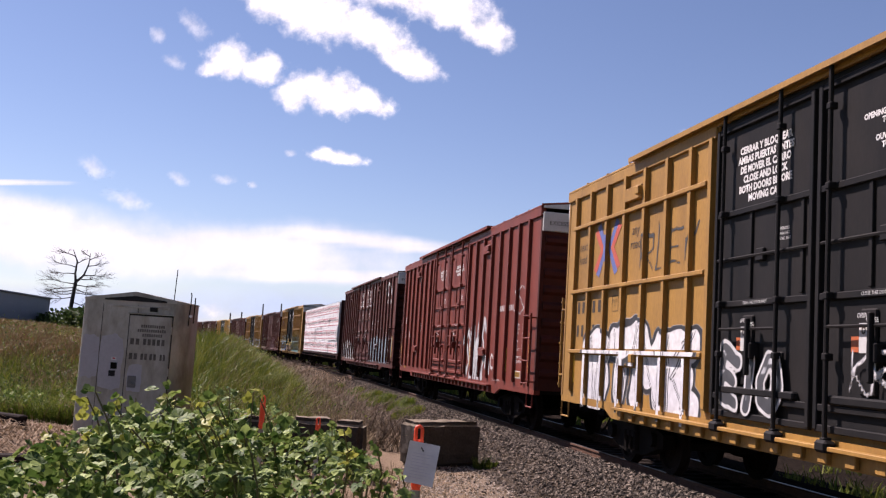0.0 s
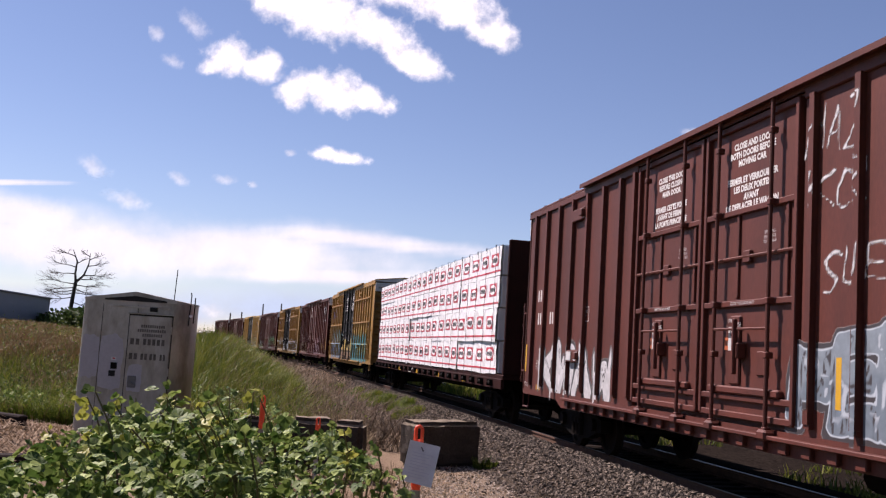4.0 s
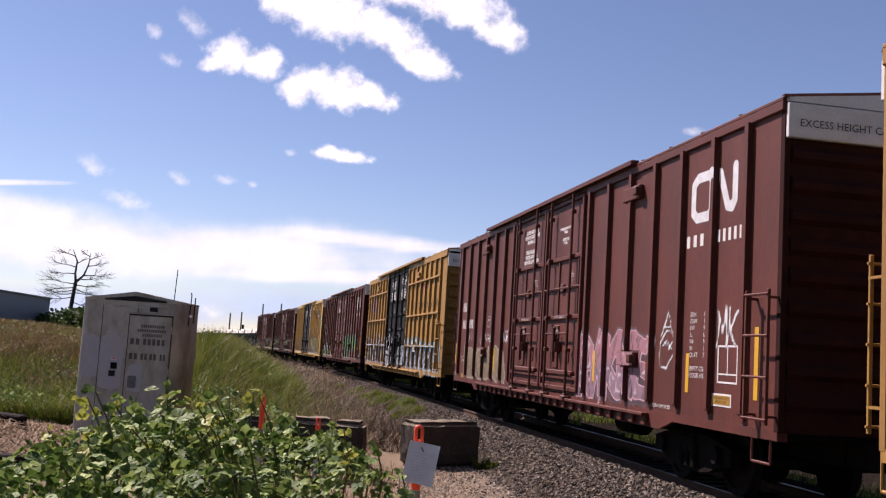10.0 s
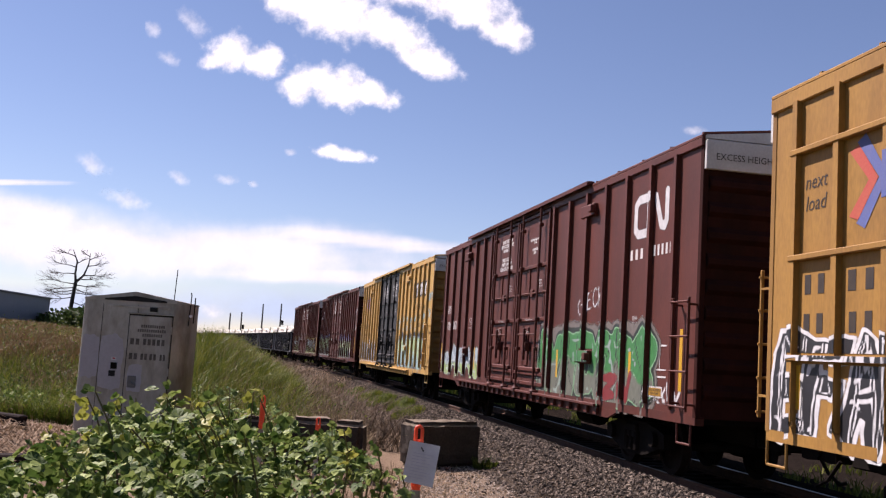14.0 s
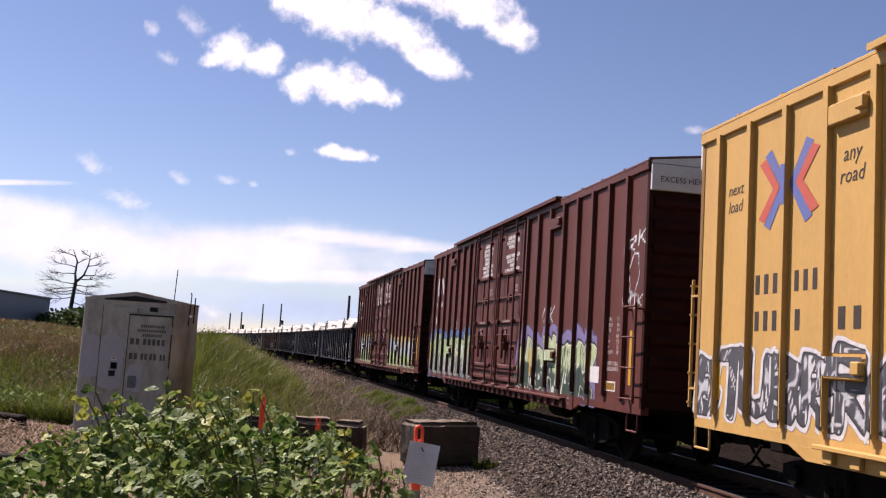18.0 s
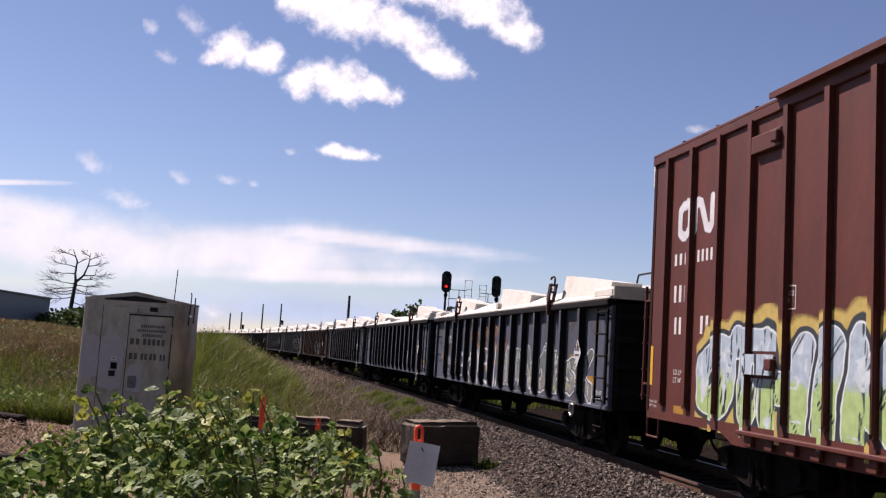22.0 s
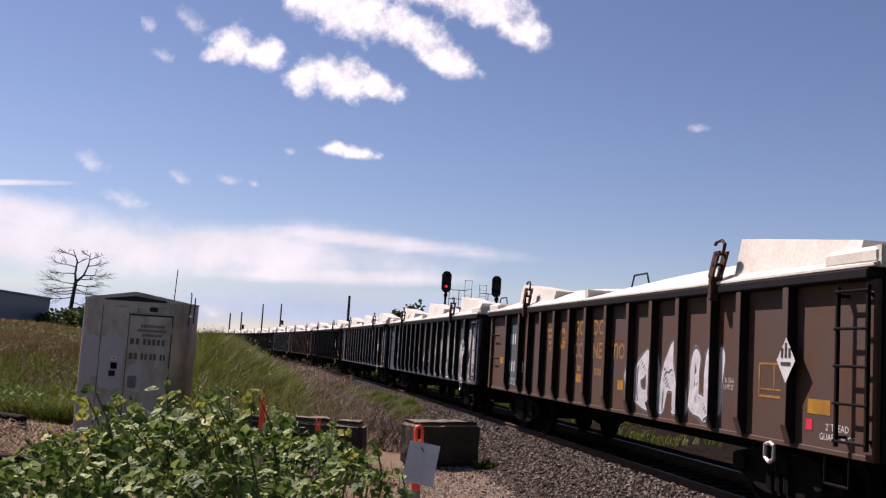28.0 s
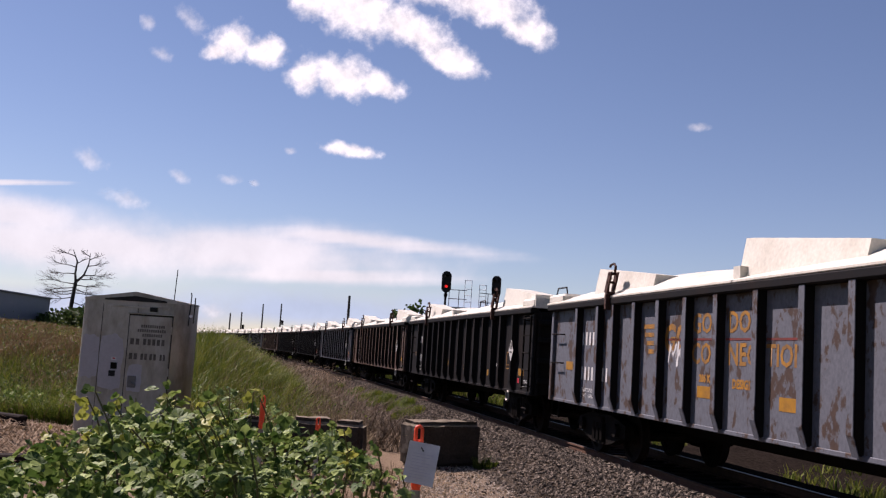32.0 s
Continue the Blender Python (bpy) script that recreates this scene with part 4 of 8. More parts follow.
def lid_mesh(length, crown, key):
    def make():
        g = Geo()
        n, m = 20, 19
        top = []
        for i in range(n + 1):
            a = i / n
            bow = 0.22 + (crown - 0.22) * math.sin(math.pi * min(1, max(0, a))) ** 0.7
            for j in range(m + 1):
                c = -1 + 2 * j / m
                z = bow * (1 - abs(c) ** 2.3)
                top.append((a * length, c * 1.54, 0.02 + z))
        k = len(g.v)
        g.v += top
        for i in range(n):
            for j in range(m):
                q = k + i * (m + 1) + j
                g.f.append((q, q + 1, q + m + 2, q + m + 1))
        g.box(0, length, -1.545, -1.46, -0.02, 0.025, 0.01)
        g.box(0, length, 1.46, 1.54, -0.02, 0.07, 0.015)
        for x in (0.03, length - 0.03):
            g.prism([(x - 0.05, -0.02), (x + 0.05, -0.02), (x + 0.05, 0.2), (x - 0.05, 0.2)], -1.48, 1.48)
        return g.mesh("cover", M_LID, smooth=False)
    return shared(("lid", key), make)


def gondola(paint, label, seed):
    rng = random.Random(seed)
    key = paint.name
    car = thing("gondola_wagon", label, "railway wagon", "freight wagons of the train")

    def sh(name, make, material=paint, parent=car, label=""):
        return part(name, shared((key, name, material.name), lambda: make().mesh(name, material)), material, parent, label)
    sh("side_wall", lambda: Geo().box(-8.08, 8.08, -1.40, -1.34, 1.0, 2.80).box(-8.08, 8.08, 1.34, 1.40, 1.0, 2.80))
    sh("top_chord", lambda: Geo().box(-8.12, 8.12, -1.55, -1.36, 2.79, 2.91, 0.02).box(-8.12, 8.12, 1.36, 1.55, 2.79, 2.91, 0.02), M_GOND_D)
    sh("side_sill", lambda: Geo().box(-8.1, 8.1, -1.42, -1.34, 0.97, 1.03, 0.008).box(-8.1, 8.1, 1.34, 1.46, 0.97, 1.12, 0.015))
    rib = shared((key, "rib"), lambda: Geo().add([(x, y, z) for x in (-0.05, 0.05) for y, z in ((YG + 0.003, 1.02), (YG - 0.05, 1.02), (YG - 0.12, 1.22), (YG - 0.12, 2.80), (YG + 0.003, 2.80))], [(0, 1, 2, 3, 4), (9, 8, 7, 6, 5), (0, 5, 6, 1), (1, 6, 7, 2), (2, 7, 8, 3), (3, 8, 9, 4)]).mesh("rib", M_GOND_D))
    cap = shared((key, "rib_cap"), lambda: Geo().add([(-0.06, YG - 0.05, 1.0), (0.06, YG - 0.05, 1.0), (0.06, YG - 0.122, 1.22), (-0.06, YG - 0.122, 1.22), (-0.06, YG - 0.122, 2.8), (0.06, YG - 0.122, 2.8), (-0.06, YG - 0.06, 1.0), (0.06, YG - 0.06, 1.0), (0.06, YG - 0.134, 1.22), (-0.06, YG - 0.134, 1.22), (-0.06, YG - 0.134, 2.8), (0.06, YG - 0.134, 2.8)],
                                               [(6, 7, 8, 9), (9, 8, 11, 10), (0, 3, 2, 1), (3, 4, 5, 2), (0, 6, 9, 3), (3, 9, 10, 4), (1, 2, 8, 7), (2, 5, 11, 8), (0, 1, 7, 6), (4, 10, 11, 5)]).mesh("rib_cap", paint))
    # webs are darker than their caps: shade put into the colour
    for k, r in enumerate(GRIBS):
        o = part("rib", rib, M_GOND_D, car, "steel web painted dark as shade")
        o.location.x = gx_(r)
        e = part("rib_cap", cap, paint, car)
        e.location.x = gx_(r)

    for x in (gx_(0.22), gx_(16.28)):
        part("corner_post", shared((key, "post"), lambda: Geo().box(-0.075, 0.075, YG - 0.07, YG + 0.003, 0.98, 2.80, 0.012).mesh("corner_post", paint)), paint, car).location.x = x

    def end(s):
        g = Geo()
        g.box(s * 8.02, s * 8.09, -1.38, 1.38, 1.0, 2.84)
        for y in (-1.38, 1.30):
            g.box(s * 8.04, s * 8.16, y, y + 0.08, 0.98, 2.84, 0.01)
        return g
    # end walls away from the sun, their shade painted in
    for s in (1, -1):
        e = part("end_wall", shared((key, "end", s), lambda: end(s).mesh("end_wall", M_GOND_D)), M_GOND_D, car, "steel end painted near black as shade")
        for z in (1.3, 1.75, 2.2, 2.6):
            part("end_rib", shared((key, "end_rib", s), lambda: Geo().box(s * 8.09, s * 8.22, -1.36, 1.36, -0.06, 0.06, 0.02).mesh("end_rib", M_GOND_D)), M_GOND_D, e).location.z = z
    sh("floor", lambda: Geo().box(-8.0, 8.0, -1.34, 1.34, 0.98, 1.06).box(-7.6, 7.6, -0.25, 0.25, 0.68, 1.0).box(-1.0, 1.2, 0.4, 0.9, 0.6, 0.92, 0.02), M_STEEL)
    # covers
    z0 = 2.93
    split = rng.choice((7.6, 8.2))
    for k, (a, b) in enumerate(((-0.02, split), (split + 0.02, 16.42))):
        c = part("cover", lid_mesh(b - a, 0.44, (split, k)), M_LID, car, "domed white fibreglass cover")
        c.location = (gx_(a), 0, z0)
    pos = [(2.50, 5.20), (13.22, 15.9)] + ([(8.10, 10.8)] if seed in (0, 4, 5) or rng.random() < 0.3 else [])
    for a, b in pos:
        h = shared(("hump", round(b - a, 2)), lambda: Geo().add([(0, -1.40, 0), (0, -0.75, 0), (0, -0.75, 0.56), (0, -1.30, 0.56), (0.25, -1.40, 0), (0.25, -1.30, 0.54), (0.25, -0.75, 0.54), (b - a, -1.38, 0.0), (b - a, -0.75, 0.0), (b - a, -1.32, 0.28), (b - a, -0.75, 0.28)],
                                                             [(0, 3, 2, 1), (0, 4, 5, 3), (3, 5, 6, 2), (4, 7, 9, 5), (5, 9, 10, 6), (7, 8, 10, 9), (1, 2, 6, 10, 8)]).mesh("cover_hump", M_LID))
        o = part("cover_hump", h, M_LID, car, "raised white fibreglass housing")
        o.location = (gx_(a), 0, z0 + 0.03)
    def clamp():
        g = Geo().box(-0.05, 0.05, -1.62, -1.50, -0.32, 0.06, 0.015).box(-0.09, 0.09, -1.60, -1.46, 0.02, 0.09, 0.015)
        for y in (-1.62, -1.50):
            g.add([(x, y + d, z) for d in (0, 0.03) for x, z in ((-0.07, 0.08), (0.07, 0.08), (0.26, 0.52), (0.10, 0.52))], [(0, 1, 2, 3), (4, 7, 6, 5), (0, 4, 5, 1), (1, 5, 6, 2), (2, 6, 7, 3), (3, 7, 4, 0)])
        g.rod((0.08, -1.63, 0.30), (0.08, -1.46, 0.30), 0.03, 8).rod((0.17, -1.63, 0.48), (0.17, -1.46, 0.48), 0.03, 8)
        g.tube([(-0.02, -1.56, 0.08), (-0.03, -1.56, 0.30), (0.10, -1.56, 0.40)], 0.022, 6)
        return g.tube([(0.22, -1.54, 0.50), (0.26, -1.54, 0.64), (0.17, -1.54, 0.72), (0.0, -1.54, 0.70), (-0.03, -1.54, 0.65)], 0.024, 6).mesh("cover_clamp", M_RUST)
    hook = shared("hook", clamp)
    for r in (3.72, 12.98):
        o = part("cover_clamp", hook, M_RUST, car, "rusty steel cover clamp with a hook")
        o.location, o.scale = (gx_(r), 0, z0 + 0.02), (0.95, 1, 0.76)
    for a in (-0.02, 15.45):
        part("end_ledge", shared("end_ledge", lambda: Geo().box(0, 0.98, -1.50, 1.50, 0.0, 0.20, 0.05).mesh("end_ledge", M_LID)), M_LID, car, "low white fibreglass ledge at the cover's end").location = (gx_(a), 0, z0)
    bail = shared("bail", lambda: Geo().tube([(-0.45, -0.7, 0.22), (-0.3, -0.7, 0.5), (0.3, -0.7, 0.5), (0.45, -0.7, 0.22)], 0.018, 6).mesh("lifting_bail", M_BLK))
    for r in (8.3, 15.9):
        o = part("lifting_bail", bail, M_BLK, car)
        o.location = (gx_(r), 0, z0)
    rung_ladder(car, gx_(15.78), gx_(16.30), -1.52, 1.08, 2.74, 5, M_STEEL if paint is not M_GOND else paint, key + "g")
    grab = shared((key, "grab"), lambda: Geo().tube([(0, YG, 0), (0, YG - 0.12, 0), (0.48, YG - 0.12, 0), (0.48, YG, 0)], 0.014, 6).mesh("grab_iron", M_STEEL))
    for z in (1.74, 2.31):
        o = part("grab_iron", grab, M_STEEL, car)
        o.location = (gx_(0.39), 0, z)
    for r in (0.4, 15.6):
        o = part("sill_step", shared((key, "step"), lambda: Geo().tube([(-0.22, -1.38, 1.0), (-0.22, -1.38, 0.66), (0.22, -1.38, 0.66), (0.22, -1.38, 1.0)], 0.018, 6).mesh("sill_step", M_STEEL)), M_STEEL, car)
        o.location.x = gx_(r)
    part("tow_ring", shared("ring", lambda: Geo().tube([(0, -1.42, 0.98), (-0.1, -1.43, 0.95), (-0.1, -1.43, 0.80), (0, -1.43, 0.75), (0.1, -1.43, 0.80), (0.1, -1.43, 0.95), (0, -1.42, 0.98)], 0.024, 6).mesh("tow_ring", M_CAB)), M_CAB, car).location = (gx_(14.3), 0, 0)
    bogies(car, (gx_(2.3), gx_(14.0)))
    couplers(car, 8.2)
    return car
# ---------- centre-beam flat wagon with wrapped lumber ----------
def cb(r):
    return r - 11.6


def wrap_y(gx, gz, seed):
    """How the wrap's creased front stands out."""
    crease = fbm((gx + gz * 0.8) * 2.2, (gx - gz) * 0.7, seed, 4) + 0.6 * np.abs(fbm((gx - gz * 0.7) * 3.5, gz * 1.2, seed + 5, 3) - 0.5)
    pull = np.abs(fbm((gx + gz * 1.6) * 1.5, (gx - gz * 0.4) * 0.5, seed + 15, 3) - 0.5)
    fine = np.abs(fbm((gx + gz * 0.9) * 4.0, (gx - gz) * 1.1, seed + 25, 3) - 0.5)
    return -1.462 - 0.035 * (crease - 0.5) + 0.07 * np.clip(pull - 0.02, 0, 0.2) + 0.05 * np.clip(0.12 - fine, 0, 0.12)


def wrap_sheet(length, height, seed):
    """The front of a wrapped bundle: a creased sheet with a sagging lower edge."""
    nx, nz = int(length / 0.05), 20
    gx, gz = np.meshgrid(np.linspace(0, length, nx), np.linspace(0, height, nz))
    y = wrap_y(gx, gz, seed)
    low = (gz < 1e-6)
    z = gz + low * (-0.05 * fbm(gx * 1.8, gx * 0, seed + 9, 3))
    v = np.stack([gx.ravel(), y.ravel(), z.ravel()], 1).tolist()
    idx = np.arange(gx.size).reshape(gx.shape)
    q = np.stack([idx[:-1, :-1], idx[:-1, 1:], idx[1:, 1:], idx[1:, :-1]], -1).reshape(-1, 4).tolist()
    g = Geo().add(v, q)
    g.box(0, length, -1.40, -0.12, 0.0, height, 0.02)
    g.add([(0, -1.45, height), (length, -1.45, height), (length, -0.12, height + 0.015), (0, -0.12, height + 0.015)], [(0, 1, 2, 3)])
    return g


def wrap_print(x0, x1, z0, z1, seed, proud, oval=False):
    """A printed patch on the wrap, following its creases."""
    nx, nz = max(4, int((x1 - x0) / 0.05)), max(3, int((z1 - z0) / 0.04))
    gu, gv = np.meshgrid(np.linspace(-1, 1, nx + 1), np.linspace(-1, 1, nz + 1))
    if oval:
        gu, gv = gu * np.sqrt(1 - gv * gv / 2), gv * np.sqrt(1 - gu * gu / 2)
    gx, gz = (x0 + x1) / 2 + gu * (x1 - x0) / 2, (z0 + z1) / 2 + gv * (z1 - z0) / 2
    y = wrap_y(gx, gz, seed) - proud
    idx = np.arange(gx.size).reshape(gx.shape)
    q = np.stack([idx[:-1, :-1], idx[:-1, 1:], idx[1:, 1:], idx[1:, :-1]], -1).reshape(-1, 4).tolist()
    return Geo().add(np.stack([gx.ravel(), y.ravel(), gz.ravel()], 1).tolist(), q)


def disc(g, x, y, z, rx, rz, n=28):
    v = [(x, y, z)] + [(x + rx * math.cos(2 * math.pi * i / n), y, z + rz * math.sin(2 * math.pi * i / n)) for i in range(n)]
    return g.add(v, [(0, i + 1, (i + 1) % n + 1) for i in range(n)])


def centrebeam():
    rng = random.Random(12)
    car = thing("centre_beam_wagon", "dark red centre-beam flat wagon loaded with white wrapped lumber bundles", "railway wagon", "freight wagons of the train")
    paint = mat("flat_wagon_red", (0.026, 0.0085, 0.007), 0.7, 0, (0.012, 0.007, 0.006), 2, 0.6, 30, 0.1)
    part("deck", Geo().box(cb(0.3), cb(22.9), -1.42, 1.42, 1.22, 1.34, 0.02), paint, car)
    part("side_sill", Geo().box(cb(0.3), cb(22.9), -1.46, -1.38, 0.98, 1.24, 0.015).box(cb(0.3), cb(22.9), 1.38, 1.46, 0.98, 1.24, 0.015), paint, car)
    part("centre_sill", Geo().box(cb(0.4), cb(22.8), -0.28, 0.28, 0.72, 1.22, 0.02), M_STEEL, car)
    part("centre_beam", Geo().box(cb(0.4), cb(22.8), -0.09, 0.09, 1.34, 4.72), paint, car)
    for r in (0.36, 22.86):
        part("bulkhead", Geo().box(cb(r) - 0.06, cb(r) + 0.06, -1.42, 1.42, 1.34, 4.72, 0.02), paint, car)
    win = shared("winch", lambda: Geo().rod((-0.12, -1.5, 1.12), (0.12, -1.5, 1.12), 0.05, 10).box(-0.14, -0.12, -1.55, -1.44, 1.04, 1.2, 0.008).box(0.12, 0.14, -1.55, -1.44, 1.04, 1.2, 0.008).mesh("winch", M_STEEL))
    for k in range(22):
        part("winch", win, M_STEEL, car).location.x = cb(0.95 + 1.0 * k)
    yel = shared("yellow_patch", lambda: Geo().box(-0.25, 0.25, -1.467, -1.462, 1.02, 1.14).mesh("yellow_plate", M_REFL))
    for r in (4.6, 7.4, 11.2, 15.0, 18.8):
        part("yellow_plate", yel, M_REFL, car).location.x = cb(r)
    bars("stencil_bars", car, cb(9.4), -1.466, 1.17, [[(0, 0.9)], [(0, 0.6)]], M_TXTW, 0.06, 0.04)
    cols = [(0.84, 4.86), (4.90, 9.14), (9.18, 13.40), (13.44, 17.70), (17.74, 22.2)]
    rows = [(1.36, 0.82), (2.20, 0.82), (3.05, 0.80), (3.88, 0.76)]
    for i, (a, b) in enumerate(cols):
        for j, (z, h) in enumerate(rows):
            base = part("lumber_bundle", wrap_sheet(b - a, h, 50 + i * 7 + j), M_PLASTIC, car, "lumber bundle in creased white plastic wrap")
            dy = rng.uniform(-0.03, 0.03)
            base.location = (cb(a) + rng.uniform(-0.02, 0.02), dy, z)
            pitch = (b - a) / 4
            off = pitch * 0.5 + rng.uniform(-0.1, 0.1)
            for k in range(4):
                x = off + k * pitch + rng.uniform(-0.06, 0.06)
                mz = h * 0.56 + rng.uniform(-0.03, 0.03)
                sd = 50 + i * 7 + j
                part("red_emblem", wrap_print(x - 0.36, x + 0.36, mz - 0.17, mz + 0.17, sd, 0.006), M_WRAPRED, base)
                part("white_oval", wrap_print(x - 0.305, x + 0.305, mz - 0.13, mz + 0.13, sd, 0.010, True), M_PLASTIC2, base)
                for bar in range(6):
                    xb = x + (bar - 2.5) * 0.083
                    part("print_bar", shared("embar", lambda: Geo().box(-0.025, 0.025, -0.001, 0.003, -0.06, 0.06).mesh("print_bar", M_PRINT)), M_PRINT, base).location = (xb, float(wrap_y(np.array([xb]), np.array([mz]), sd)[0]) - 0.016, mz)
            part("red_stripe", wrap_print(0.01, b - a - 0.01, 0.085, 0.13, 50 + i * 7 + j, 0.006), M_WRAPRED, base)
            part("lumber_bundle_far", Geo().box(0, b - a, 0.12, 1.44, 0.01, h, 0.02), M_PLASTIC, base)
    m = shared("strap", lambda: Geo().box(-0.012, 0.012, -1.515, -1.51, 1.2, 4.66).add([(-0.04, -1.53, 4.66), (0.04, -1.53, 4.66), (0.04, -1.2, 4.70), (-0.04, -1.2, 4.70), (-0.03, -1.535, 4.57), (0.03, -1.535, 4.57)], [(0, 1, 2, 3), (4, 5, 1, 0)]).mesh("tie_strap", M_BLK))
    for k in range(22):
        part("tie_strap", m, M_BLK, car, "black webbing strap").location.x = cb(0.95 + 1.0 * k)
    bogies(car, (cb(2.6), cb(20.6)))
    couplers(car, 11.3)
    return car


M_PRINT = mat("grey_print", (0.085, 0.080, 0.080), 0.5, 0, (0.16, 0.155, 0.15), 30, 0.6, 60, 0.0)
M_PLASTIC2 = mat("wrap_white_print", (0.69, 0.70, 0.69), 0.4, 0, (0.60, 0.61, 0.60), 3, 0.3, 12, 0.3, bump_size=0.02)



# ---------- markings ----------
YL = YF - 0.004
M_TXTB = mat("faded_brown_lettering", (0.045, 0.028, 0.018), 0.6, 0, (0.07, 0.045, 0.02), 8, 0.5, 40, 0.0)


def clip_x(poly, a, b):
    """The part of a polygon (x, z) between two uprights."""
    for lim, sign in ((a, 1), (b, -1)):
        kept = []
        for i, p in enumerate(poly):
            q = poly[i - 1]
            fp, fq = sign * (p[0] - lim), sign * (q[0] - lim)
            if (fp >= 0) != (fq >= 0):
                t = fq / (fq - fp)
                kept.append((lim, q[1] + t * (p[1] - q[1])))
            if fp >= 0:
                kept.append(p)
        poly = kept
        if len(poly) < 3:
            return []
    return poly


def over_ribs(name, car, poly, material, lift=0.0, label=""):
    """A painted shape on the side sheet that runs on over the faces of the ribs."""
    g = Geo()
    g.add([(x, YL - lift, z) for x, z in poly], [tuple(range(len(poly)))])
    for r in RIBS_BOX:
        piece = clip_x(poly, bx(r) - 0.046, bx(r) + 0.046)
        if piece:
            g.add([(x, YF - 0.0785 - lift, z) for x, z in piece], [tuple(range(len(piece)))])
    return part(name, g, material, car, label)


def chevrons(car, r, z, rib):
    """Two facing chevrons: blue ones that meet in the middle, red ones nested outside them."""
    def make(x0, w, x1, h):
        g = Geo()
        for s in (-1, 1):
            for t in (-1, 1):
                g.add([(s * x0, YL - 0.001, 0.0), (s * (x0 + w), YL - 0.001, 0.0), (s * (x1 + w), YL - 0.001, t * h * 0.86), (s * x1, YL - 0.001, t * h)], [(0, 1, 2, 3)])
        return g
    blue = mat("logo_blue", (0.075, 0.105, 0.27), 0.6, 0, (0.13, 0.12, 0.18), 6, 0.4, 40, 0)
    red = mat("logo_red", (0.35, 0.065, 0.050), 0.6, 0, (0.36, 0.12, 0.06), 6, 0.4, 40, 0)
    o = part("blue_emblem", shared("chev_b", lambda: make(0.02, 0.15, 0.40, 0.50).mesh("blue_emblem", blue)), blue, car, "faded blue emblem")
    o.location = (bx(r), 0, z)
    o = part("red_emblem", shared("chev_r", lambda: make(0.18, 0.16, 0.52, 0.40).mesh("red_emblem", red)), red, car, "faded red emblem")
    o.location = (bx(r), -0.002, z)
    o = part("blue_emblem", shared("chev_rib", lambda: Geo().box(-0.05, 0.05, YF - 0.080, YF - 0.0765, -0.24, 0.24).mesh("blue_emblem", blue)), blue, car)
    o.location = (bx(rib), 0, z)


def worm(car, r, z, w, h, steps):
    """The white line emblem: a rounded ring that runs on into a slanting bar."""
    spray(car, "w", bx(r) - 0.54 * w, bx(r) + 0.47 * w, z - h / 2, z + h / 2, SP_LINE, steps, YF, 5, 0.072, 0.0, ground=False, cell=0.025, lean=0.0, warp=0.0, label="white line emblem")


def door_text(car, texts):
    for k, (txt, size) in enumerate(texts):
        lettering("door_lettering", txt, size, M_TXTW, car, bx((8.08, 10.58)[k]), -1.424, 4.32, bold=0.05 * size)


SIZES_L = "EXH\nEXW\nEW\nIL\nIW\nIH\nCU FT\n\nEMPTY CG\nFLOOR HT"
SIZES_R = "17-0\n10-8\n9-7\n60-3\n9-5\n13-1\n7580\n\n6-11\n3-8"


def data_block(car, r, z, material=M_TXTW):
    lettering("stencil", SIZES_L, 0.095, material, car, bx(r), YL, z, align="LEFT")
    lettering("stencil", SIZES_R, 0.095, material, car, bx(r + 0.42), YL, z, align="LEFT")


def plate_mark(car, r, z, material):
    """A small outlined square with its class letter."""
    g = Geo()
    for a, b, c, d in ((-0.15, 0.15, -0.14, -0.128), (-0.15, 0.15, 0.128, 0.14), (-0.15, -0.138, -0.128, 0.128), (0.138, 0.15, -0.128, 0.128)):
        g.box(bx(r) + a, bx(r) + b, YL, YL + 0.002, z + c, z + d)
    part("stencil_frame", g, material, car)
    lettering("stencil", "PLATE\nF", 0.085, material, car, bx(r), YL, z)


def char_bars(name, car, z, height, spans, material, label=""):
    """One plain bar for each character; spans: start, end and number of characters, along the side."""
    for a, b, n in spans:
        p = (b - a) / n
        for k in range(n):
            part(name, Geo().box(bx(a + p * (k + 0.2)), bx(a + p * (k + 0.66)), YL, YL + 0.002, z - height / 2, z + height / 2), material, car, label)


def white_box(car, r, z, material=M_TXTW):
    g = Geo()
    for a, b, c, d in ((-0.28, -0.25, 0, 0.5), (0.25, 0.28, 0, 0.5), (-0.28, 0.28, 0, 0.025), (-0.28, 0.28, 0.475, 0.5), (-0.01, 0.01, 0.1, 0.5), (-0.28, 0.28, 0.11, 0.13)):
        g.box(bx(r) + a, bx(r) + b, YL, YL + 0.002, z + c, z + d)
    part("stencil_frame", g, material, car)


CLOSE = "CLOSE AND LOCK\nBOTH DOORS BEFORE\nMOVING CAR\n\nCIERRE Y PONGA\nEL SEGURO EN AMBAS\nPUERTAS ANTES DE\nMOVER EL CARRO"
BEFORE = "CLOSE THIS DOOR\nBEFORE CLOSING\nMAIN DOOR\n\nCIERRE ESTA PUERTA\nANTES DE CERRAR\nLA PUERTA PRINCIPAL"
CLOSE_FR = "CLOSE AND LOCK\nBOTH DOORS BEFORE\nMOVING CAR\n\nFERMER ET VERROUILLER\nLES DEUX PORTES\nAVANT\nDE DEPLACER LE WAGON"
BEFORE_FR = "CLOSE THIS DOOR\nBEFORE CLOSING\nMAIN DOOR\n\nFERMER CETTE PORTE\nAVANT DE FERMER\nLA PORTE PRINCIPALE"


